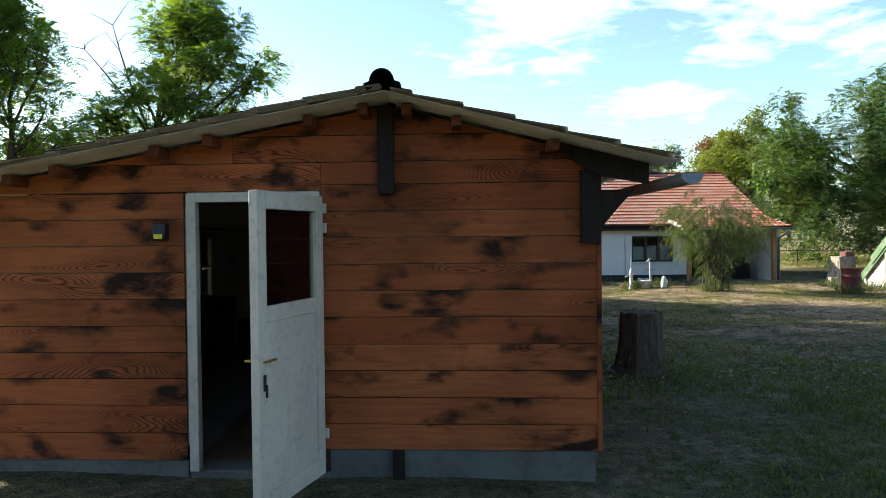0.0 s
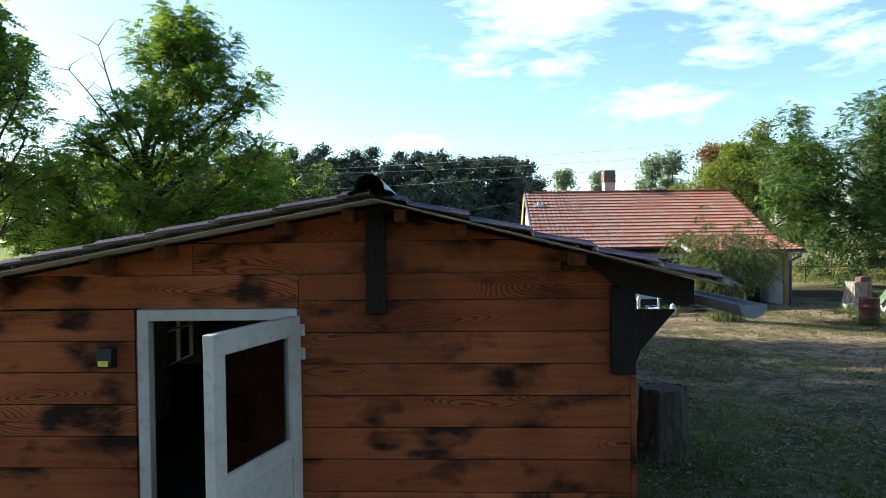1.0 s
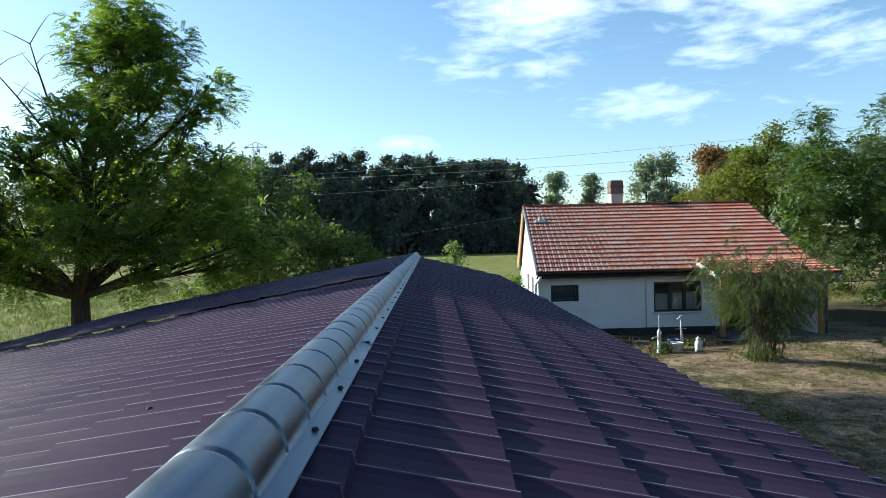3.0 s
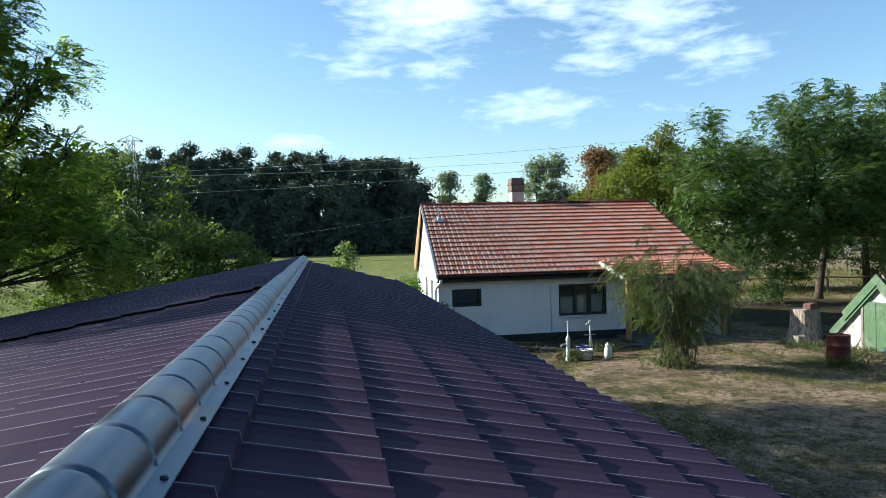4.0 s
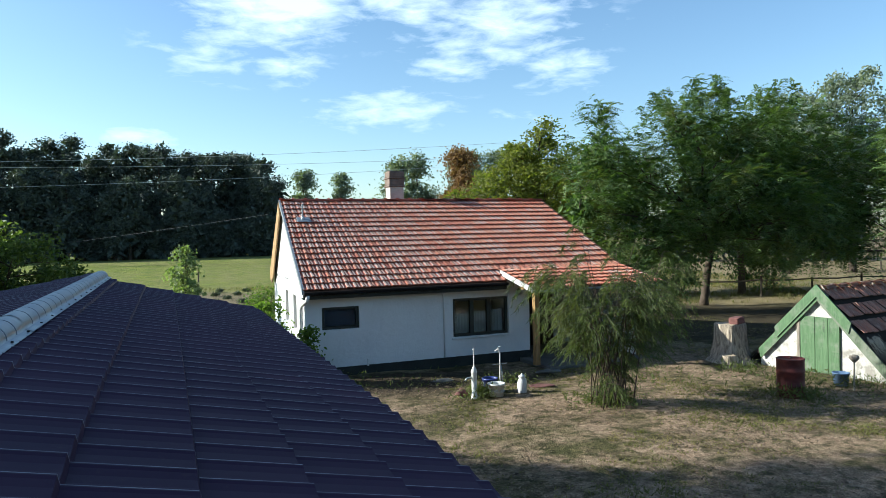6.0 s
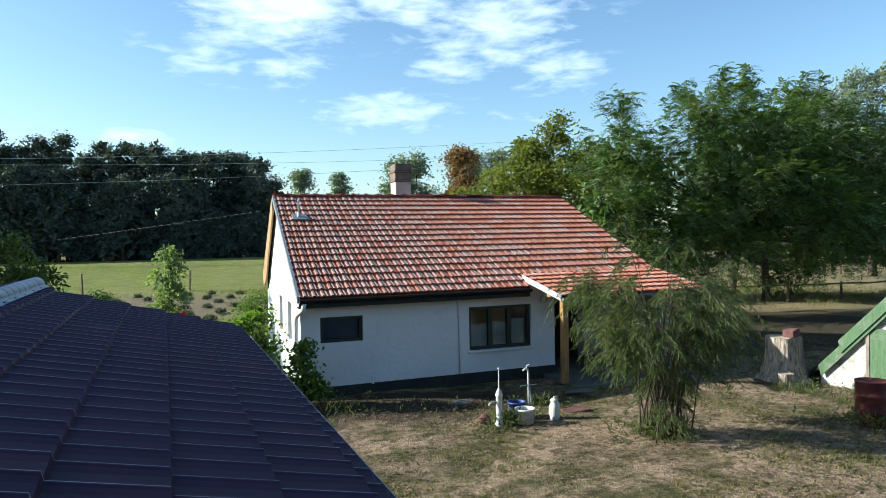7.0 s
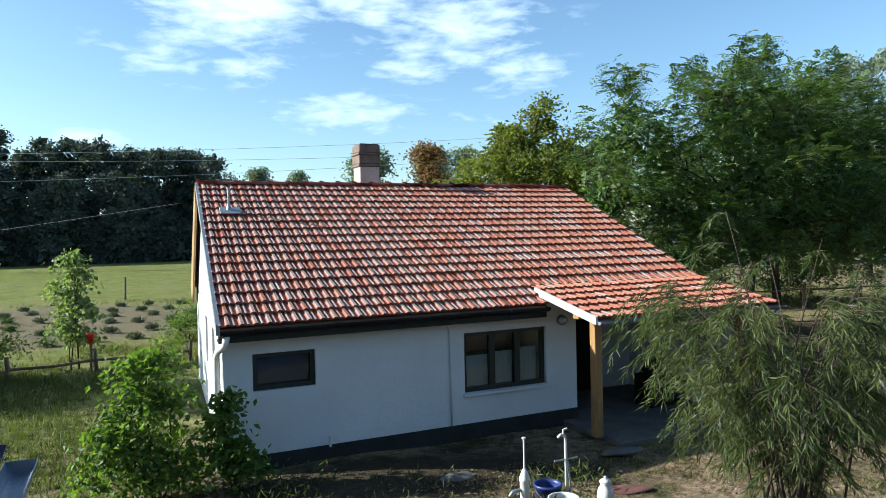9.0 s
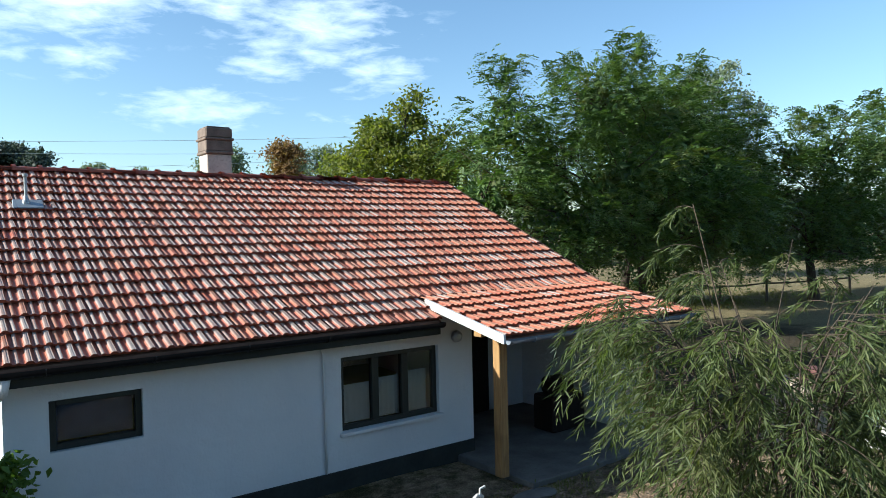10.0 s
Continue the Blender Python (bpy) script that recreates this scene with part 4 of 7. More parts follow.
def wall_with_holes(bm, u0, u1, z0, z1, w0, w1, holes, along="u"):
    us = sorted({u0, u1, *[h[0] for h in holes], *[h[1] for h in holes]})
    zs = sorted({z0, z1, *[h[2] for h in holes], *[h[3] for h in holes]})
    for a, b in zip(us, us[1:]):
        for c, d in zip(zs, zs[1:]):
            m, k = (a + b) / 2, (c + d) / 2
            if any(h[0] < m < h[1] and h[2] < k < h[3] for h in holes):
                continue
            if along == "u":
                box(bm, a, b, w0, w1, c, d)
            else:
                box(bm, w0, w1, a, b, c, d)
    bmesh.ops.remove_doubles(bm, verts=bm.verts, dist=1e-4)
    return bm


SMALL = (0.385, 1.25, 1.07, 1.575)
LARGE = (3.58, 5.07, 0.68, 1.605)
WALL_END = 5.66
part("front_wall", wall_with_holes(B(), 0, WALL_END, 0.2, 2.135, 0, 0.3, [SMALL, LARGE]), M_PLASTER, house)
part("plinth", box(B(), -0.015, WALL_END + 0.01, -0.02, 0.28, -0.1, 0.215, 0.008), M_PLINTH, house, "black painted plinth")
gable_holes = [(1.5, 2.2, 0.9, 1.75), (3.3, 4.0, 0.9, 1.75)]
bm = wall_with_holes(B(), 0.3, H_DEEP, 0.0, 2.09, 0, 0.3, gable_holes, "w")
part("gable_wall", bm, M_PLASTER, house)
for u in (0.0, H_LONG - 0.35):
    bm = slab(B(), [(u, 0.0, 2.09), (u, H_DEEP, 1.96), (u, TOP_W, TOP_Z - 0.12)], (0.3, 0, 0))
    part("gable", bm, M_PLASTER, house)
part("rear_wall", box(B(), 0.3, H_LONG - 0.05, H_DEEP - 0.3, H_DEEP, 0, 1.96), M_PLASTER, house)
part("end_wall", box(B(), H_LONG - 0.35, H_LONG - 0.05, -1.05, H_DEEP - 0.3, 0.0, 1.92), M_PLASTER, house)
part("porch_wall", box(B(), WALL_END, H_LONG - 0.35, 1.6, 1.85, 0.0, 2.14), M_PLASTER, house)
part("porch_side_wall", box(B(), WALL_END - 0.25, WALL_END, 0.3, 1.6, 0.2, 2.14), M_PLASTER, house)
part("porch_ceiling", box(B(), 0.3, H_LONG - 0.4, 0.3, H_DEEP - 0.3, 2.14, 2.18), M_INSIDE, house)
bm = box(B(), WALL_END + 0.05, WALL_END + 1.6, 1.54, 1.59, 0.05, 2.13, 0.005)
for u in (0.15, 0.9):
    for z in (0.2, 1.1):
        box(bm, WALL_END + u, WALL_END + u + 0.6, 1.52, 1.54, z, z + 0.75, 0.005)
part("door", bm, M_BLACKWOOD, house, "dark wooden double door inside the porch")
part("porch_floor", box(B(), WALL_END - 0.3, H_LONG - 0.05, -1.5, 1.6, -0.1, 0.045, 0.01), M_CONCRETE, house)


def window(u0, u1, z0, z1, bays, curtain, sill):
    win = part("window", B(), M_WINDOW, house, "dark framed window")
    bm = B()
    d0, d1, t = 0.06, 0.13, 0.065
    box(bm, u0, u0 + t, d0, d1, z0, z1, 0.004)
    box(bm, u1 - t, u1, d0, d1, z0, z1, 0.004)
    box(bm, u0 + t, u1 - t, d0, d1, z0, z0 + t, 0.004)
    box(bm, u0 + t, u1 - t, d0, d1, z1 - t, z1, 0.004)
    part("window_frame", bm, M_WINDOW, win)
    step = (u1 - u0 - 2 * t) / bays
    for i in range(1, bays):
        u = u0 + t + i * step
        part("mullion", box(B(), u - 0.05, u + 0.05, d0 - 0.01, d1, z0 + t, z1 - t, 0.004), M_WINDOW, win)
    for i in range(bays):
        a, b = u0 + t + i * step, u0 + t + (i + 1) * step
        pane = part("pane", box(B(), a + 0.01, b - 0.01, d0 + 0.03, d0 + 0.036, z0 + t, z1 - t), M_GLASS, win)
        pane.visible_shadow = False
        if curtain:
            zc = z0 + t + (z1 - z0) * (0.52 + 0.03 * i)
            bm = B()
            n = 14
            for z in (z0 + t, zc):
                for j in range(n + 1):
                    bm.verts.new((a + 0.03 + (b - a - 0.06) * j / n, d1 + 0.03 + 0.012 * math.sin(j * 2.2 + i), z))
            bm.verts.ensure_lookup_table()
            for j in range(n):
                bm.faces.new((bm.verts[j], bm.verts[j + 1], bm.verts[n + 2 + j], bm.verts[n + 1 + j]))
            part("curtain", bm, M_CURTAIN, win, "white net half curtain", True)
    if sill:
        part("window_sill", box(B(), u0 - 0.04, u1 + 0.04, -0.06, 0.06, z0 - 0.05, z0 - 0.003, 0.008), M_PLASTER, win)


window(*LARGE, 3, True, True)
window(*SMALL, 1, False, False)
part("blind", box(B(), 0.46, 1.175, 0.17, 0.19, 1.14, 1.51), plain("dusky_blind", (0.10, 0.11, 0.16), 0.8), house, "dark blind behind the small window")
for a, b, c, d in gable_holes:
    win = part("window", B(), M_WINDOW, house, "window in the gable")
    bm = B()
    box(bm, 0.08, 0.14, a, a + 0.06, c, d, 0.004)
    box(bm, 0.08, 0.14, b - 0.06, b, c, d, 0.004)
    box(bm, 0.08, 0.14, a + 0.06, b - 0.06, c, c + 0.06, 0.004)
    box(bm, 0.08, 0.14, a + 0.06, b - 0.06, d - 0.06, d, 0.004)
    part("window_frame", bm, M_PVC, win)
    part("pane", box(B(), 0.10, 0.106, a + 0.06, b - 0.06, c + 0.06, d - 0.06), M_GLASS, win)


# roof decks, then tiles
def deck(u0, u1, w0, z0, w1, z1, name="roof_deck"):
    bm = slab(B(), [(u0, w0, z0 - 0.075), (u0, w1, z1 - 0.075), (u0, w1, z1 - 0.02), (u0, w0, z0 - 0.02)], (u1 - u0, 0, 0))
    return part(name, bm, M_FASCIA, house)


U0, U1 = -0.07, 8.52
PORCH_U, PORCH_W, PORCH_Z = 4.86, -1.57, 1.885
KINK_W = 0.15
KINK_Z = EAVE_Z + PITCH * (KINK_W - EAVE_W)
roof = deck(U0, U1, KINK_W, KINK_Z, TOP_W, TOP_Z)
deck(U0, PORCH_U, EAVE_W, EAVE_Z, KINK_W, KINK_Z)
deck(PORCH_U, U1, PORCH_W, PORCH_Z, KINK_W, KINK_Z + 0.02)
deck(U0, U1, H_DEEP + 0.2, TOP_Z - 0.62 * (H_DEEP + 0.2 - TOP_W), TOP_W, TOP_Z)

TILE_W, TILE_L = 0.179, 0.302


def tile_shape():
    """A double-roll tile: raised at its nose, open under the rolls."""
    xs = (0.0, 0.007, 0.018, 0.031, 0.043, 0.052, 0.079, 0.088, 0.100, 0.119, 0.123, 0.136, 0.148, 0.156, 0.177)
    hs = (0.003, 0.010, 0.015, 0.013, 0.005, 0.000, 0.001, 0.014, 0.024, 0.025, 0.021, 0.024, 0.009, 0.001, -0.002)
    v = [(x, y, h + lift) for y, lift in ((-0.03, 0.038), (0.33, -0.006)) for x, h in zip(xs, hs)]
    v += [(x, -0.026, h * 0.4 + 0.016) for x, h in zip(xs, hs)]
    n = len(xs)
    f = [(i, i + 1, n + i + 1, n + i) for i in range(n - 1)] + [(2 * n + i, 2 * n + i + 1, i + 1, i) for i in range(n - 1)]
    return np.array(v), np.array(f)


TV, TF = tile_shape()
tile_mesh = None
loose, fixed = [], []


def slope_matrix(u, w, z, pitch, jitter):
    return (Matrix.Translation((u, w, z)) @ Matrix.Rotation(math.atan(pitch), 4, "X")
            @ Matrix.Rotation(radians(jitter), 4, "Z"))


def lay(u0, u1, w0, z0, w1, z1, keep):
    """Rows of tiles from the eaves up."""
    length = math.hypot(w1 - w0, z1 - z0)
    n = round(length / TILE_L)
    m = round((u1 - u0) / TILE_W)
    pitch = (z1 - z0) / (w1 - w0)
    for r in range(n):
        f = r / n
        for c in range(m):
            u = u0 + c * (u1 - u0) / m
            at = slope_matrix(u, w0 + (w1 - w0) * f, z0 + (z1 - z0) * f + random.uniform(0, 0.005), pitch, random.uniform(-1.2, 1.2))
            (loose if keep(u, f) else fixed).append(at)


lay(PORCH_U, U1, PORCH_W, PORCH_Z, KINK_W, KINK_Z + 0.02, lambda u, f: True)
lay(U0, PORCH_U, EAVE_W, EAVE_Z, KINK_W, KINK_Z, lambda u, f: True)
lay(U0, U1, KINK_W, KINK_Z, TOP_W, TOP_Z, lambda u, f: f < 0.12)


def rear_tiles():
    out = []
    n, m = 14, 40
    w0, z0 = H_DEEP + 0.2, TOP_Z - 0.62 * (H_DEEP + 0.2 - TOP_W)
    for r in range(n):
        for c in range(m):
            f = r / n
            out.append(Matrix.Translation((U1 - c * (U1 - U0) / m, w0 + (TOP_W - w0) * f, z0 + (TOP_Z - z0) * f)) @ Matrix.Rotation(math.pi, 4, "Z") @ Matrix.Rotation(math.atan(0.62), 4, "X"))
    return out


fixed += rear_tiles()

# ridge tiles
bm = B()
n = 8
for y, r in ((0.0, 0.150), (0.05, 0.146), (0.055, 0.112), (0.40, 0.096)):
    for j in range(n + 1):
        a = math.pi * j / n
        bm.verts.new((y, -r * math.cos(a), r * 0.62 * math.sin(a)))
bm.verts.ensure_lookup_table()
for k in range(3):
    for j in range(n):
        i = k * (n + 1) + j
        bm.faces.new((bm.verts[i], bm.verts[i + 1], bm.verts[i + n + 2], bm.verts[i + n + 1]))
bmesh.ops.solidify(bm, geom=bm.faces[:], thickness=0.012)
ridge_mesh = bpy.data.meshes.new("ridge_tile")
bm.to_mesh(ridge_mesh)
bm.free()
ridge_mesh.materials.append(M_TILE)
for i in range(23):
    ob = new("ridge_tile", ridge_mesh)
    ob.parent = roof
    ob.matrix_basis = pose(U0 + i * 0.373, TOP_W, TOP_Z + 0.006, 0, random.uniform(-0.6, 0.6), 0)

# edges, gutters and pipes
bm = slab(B(), [(U0 - 0.03, EAVE_W - 0.02, EAVE_Z - 0.09), (U0 - 0.03, TOP_W, TOP_Z - 0.09), (U0 - 0.03, TOP_W, TOP_Z + 0.045), (U0 - 0.03, EAVE_W - 0.02, EAVE_Z + 0.045)], (0.05, 0, 0))
part("verge_trim", bm, M_GREYMETAL, house, "grey metal strip along the roof edge")
rw, rz = H_DEEP + 0.2, TOP_Z - 0.62 * (H_DEEP + 0.2 - TOP_W)
bm = slab(B(), [(U0 - 0.045, TOP_W, TOP_Z - 0.02), (U0 - 0.045, rw + 0.05, rz - 0.05), (U0 - 0.045, rw, rz - 0.30), (U0 - 0.045, rw - 0.45, rz - 0.38), (U0 - 0.045, rw - 1.05, rz - 0.12), (U0 - 0.045, TOP_W - 0.15, TOP_Z - 0.36)], (0.04, 0, 0))
part("bargeboard", bm, M_BARGE, house, "yellow pine board under the rear roof edge")
bm = slab(B(), [(PORCH_U - 0.03, -0.05, KINK_Z - 0.10), (PORCH_U - 0.03, PORCH_W - 0.04, PORCH_Z - 0.075), (PORCH_U - 0.03, PORCH_W - 0.04, PORCH_Z + 0.035), (PORCH_U - 0.03, -0.05, KINK_Z + 0.01)], (0.035, 0, 0))
part("bargeboard", bm, M_WHITE, house, "white board at the porch roof's edge")
bm = slab(B(), [(U1, KINK_W, KINK_Z - 0.1), (U1, PORCH_W - 0.02, PORCH_Z - 0.1), (U1, PORCH_W - 0.02, PORCH_Z + 0.04), (U1, KINK_W, KINK_Z + 0.04), (U1, TOP_W, TOP_Z + 0.04), (U1, TOP_W, TOP_Z - 0.1)], (0.03, 0, 0))
part("verge_trim", bm, M_FASCIA, house)


def gutter(u0, u1, w, z, r, material, label):
    bm = B()
    a, b = [], []
    for u, ring in ((u0, a), (u1, b)):
        for j in range(9):
            t = math.pi + math.pi * j / 8
            ring.append(bm.verts.new((u, w + r * math.cos(t), z + r * math.sin(t))))
    for j in range(8):
        bm.faces.new((a[j], a[j + 1], b[j + 1], b[j]))
    bmesh.ops.solidify(bm, geom=bm.faces[:], thickness=0.006)
    for u in (u0, u1):
        ring = [bm.verts.new((u, w + r * math.cos(math.pi + math.pi * j / 8), z + r * math.sin(math.pi + math.pi * j / 8))) for j in range(9)]
        bm.faces.new(ring)
    g = part("gutter", bm, material, house, label, False)
    k = u0 + 0.4
    while k < u1:
        bm = B()
        tube(bm, [(k, w + (r + 0.006) * math.cos(math.pi + math.pi * j / 8), z + (r + 0.006) * math.sin(math.pi + math.pi * j / 8)) for j in range(9)], 0.008, 5)
        part("gutter_bracket", bm, material, g)
        k += 0.95


gutter(U0, PORCH_U - 0.02, EAVE_W - 0.07, EAVE_Z - 0.03, 0.075, M_DARKMETAL, "dark half-round gutter")
gutter(PORCH_U, U1 + 0.05, PORCH_W - 0.08, PORCH_Z - 0.03, 0.05, M_GUTTER, "grey gutter of the porch")
part("fascia", box(B(), U0, PORCH_U, EAVE_W + 0.01, EAVE_W + 0.035, EAVE_Z - 0.2, EAVE_Z - 0.035), M_PLINTH, house, "dark board behind the gutter")
part("soffit", box(B(), U0, PORCH_U, EAVE_W + 0.035, 0.0, EAVE_Z - 0.2, EAVE_Z - 0.18), M_PLINTH, house)
part("downpipe", tube(B(), [(0.02, EAVE_W - 0.07, EAVE_Z - 0.1), (0.0, EAVE_W - 0.05, EAVE_Z - 0.22), (-0.06, -0.1, EAVE_Z - 0.33), (-0.07, 0.12, EAVE_Z - 0.42), (-0.07, 0.14, EAVE_Z - 0.6), (-0.07, 0.14, 0.05)], 0.045, 10), M_WHITE, house, "white downpipe at the corner", True)
part("downpipe", tube(B(), [(U1 - 0.1, PORCH_W - 0.08, PORCH_Z - 0.1), (U1 - 0.12, PORCH_W - 0.02, PORCH_Z - 0.2), (U1 - 0.2, -1.12, PORCH_Z - 0.38), (U1 - 0.2, -1.1, 0.05)], 0.042, 10), M_GREYMETAL, house, "grey downpipe of the porch", True)
part("conduit", tube(B(), [(2.9, -0.018, 1.87), (3.15, -0.02, 1.87), (3.28, -0.02, 1.80), (3.33, -0.02, 1.66), (3.34, -0.02, 0.22)], 0.014, 8), M_PLASTER, house, "thin white cable pipe on the wall", True)
part("wall_lamp", turned(B(), [(0.07, 0), (0.085, 0.03), (0.075, 0.075), (0.04, 0.10)], 14), M_GREYMETAL, house, "round wall lamp").matrix_basis = pose(5.36, 0, 1.69, 90, 0, 0)
part("stub", tube(B(), [(1.42, -0.05, 0.2), (1.42, -0.05, 0.36)], 0.02, 8), M_WHITE, house)
for u, w in ((5.25, -1.06), (8.15, -1.12)):
    bm = box(B(), u - 0.065, u + 0.065, w - 0.065, w + 0.065, 0.04, PORCH_Z - 0.05, 0.006)
    part("porch_post", bm, M_PINE, house, "yellow pine porch post")
part("porch_beam", box(B(), PORCH_U + 0.03, U1 - 0.05, -1.13, -0.99, PORCH_Z - 0.05, PORCH_Z + 0.06, 0.006), M_PINE, house)
# chimney and the vent on the roof
bm = box(B(), 3.62, 4.06, 4.80, 5.24, 3.3, 4.62, 0.012)
chimney = part("chimney", bm, M_CHIMNEY, house, "square rendered chimney")
bm = box(B(), 3.585, 4.095, 4.765, 5.275, 4.62, 4.675, 0.012)
box(bm, 3.60, 4.08, 4.78, 5.26, 4.675, 4.87, 0.014)
box(bm, 3.575, 4.105, 4.755, 5.285, 4.87, 4.915, 0.012)
box(bm, 3.60, 4.08, 4.78, 5.26, 4.915, 5.09, 0.02)
box(bm, 3.63, 4.05, 4.81, 5.23, 5.09, 5.115, 0.01)
part("chimney_head", bm, M_CHIMNEYBRICK, chimney, "brown brick chimney head")
VU, VW = 0.42, 3.0
vz = EAVE_Z + PITCH * (VW - EAVE_W)
bm = box(B(), VU - 0.17, VU + 0.21, -0.14, 0.14, 0.055, 0.075, 0.008, Matrix.Translation((0, VW, vz)) @ Matrix.Rotation(math.atan(PITCH), 4, "X"))
turned(bm, [(0.055, 0.02), (0.05, 0.09), (0.034, 0.13), (0.028, 0.17)], 14, (VU, VW, vz))
tube(bm, [(VU, VW, vz + 0.15), (VU, VW, vz + 0.42)], 0.022, 10)
tube(bm, [(VU, VW, vz + 0.42), (VU, VW, vz + 0.46)], 0.034, 10)
part("roof_vent", bm, M_GREYMETAL, house, "grey vent pipe on a metal plate")
bm = box(B(), 7.05, 7.75, -0.2, 0.25, 0.05, 0.6, 0.03)
box(bm, 7.15, 7.6, -0.15, 0.2, 0.6, 0.85, 0.05)
crate = tagged(part("crate", bm, M_BLACKWOOD), "dark crate with a sack on the porch floor", "crate")
crate.matrix_basis = HOUSE


def out_of_square(u, w):
    """The gable end stands a little askew: it draws in towards the ridge and the rear."""
    return u + 0.31 * max(0.0, (w - EAVE_W) / (TOP_W - EAVE_W)) * min(1.0, max(0.0, 1.0 - u / 3.2))


def settle(ob, m):
    for child in ob.children:
        at = m @ child.matrix_basis
        if child.data and child.data.users == 1:
            back = at.inverted()
            for v in child.data.vertices:
                p = at @ v.co
                p.x = out_of_square(p.x, p.y)
                v.co = back @ p
        else:
            child.matrix_basis.translation.x = out_of_square(at.translation.x, at.translation.y) - m.translation.x
        settle(child, at)


settle(house, Matrix.Identity(4))
for m in loose + fixed:
    m.translation.x = out_of_square(m.translation.x, m.translation.y)


# ---- trees ----
def limb(bm, a, b, r0, r1, bend=0.15, steps=4):
    a, b = Vector(a), Vector(b)
    side = Vector((random.uniform(-1, 1), random.uniform(-1, 1), random.uniform(-0.2, 0.5))) * (b - a).length * bend
    pts = [a.lerp(b, i / steps) + side * math.sin(math.pi * i / steps) for i in range(steps + 1)]
    tube(bm, pts, [r0 + (r1 - r0) * i / steps for i in range(steps + 1)], 7)
    return pts


def crown_points(blobs, per, clump, leaves, r, hollow=0.55):
    """Centres of leaves: clumps spread over the outer part of each round mass, with gaps between them."""
    out = []
    fine = []
    for x, y, z, rad in blobs:
        fine.append((x, y, z, rad * 0.82))
        for k in range(int(2 + rad * 2.2)):
            d = r.normal(size=3)
            d /= np.linalg.norm(d)
            fine.append((x + d[0] * rad * 0.95, y + d[1] * rad * 0.95, z + d[2] * rad * 0.85, rad * r.uniform(0.22, 0.42)))
    for x, y, z, rad in fine:
        n = max(4, int(per * rad * rad))
        d = r.normal(size=(n, 3))
        d /= np.linalg.norm(d, axis=1)[:, None]
        k = rad * (hollow + (1 - hollow) * r.uniform(0, 1, n) ** 0.6) * r.uniform(0.8, 1.18, n)
        c = d * k[:, None] * (1, 1, 0.8) + (x, y, z)
        size = clump * r.uniform(0.6, 1.4, n)
        m = r.poisson(leaves, n) + 3
        idx = np.repeat(np.arange(n), m)
        p = c[idx] + r.normal(size=(len(idx), 3)) * size[idx][:, None] * (1, 1, 0.42)
        p[:, 2] -= 0.25 * ((p[:, 0] - c[idx][:, 0]) ** 2 + (p[:, 1] - c[idx][:, 1]) ** 2) / size[idx]
        out.append(p)
    return np.concatenate(out)


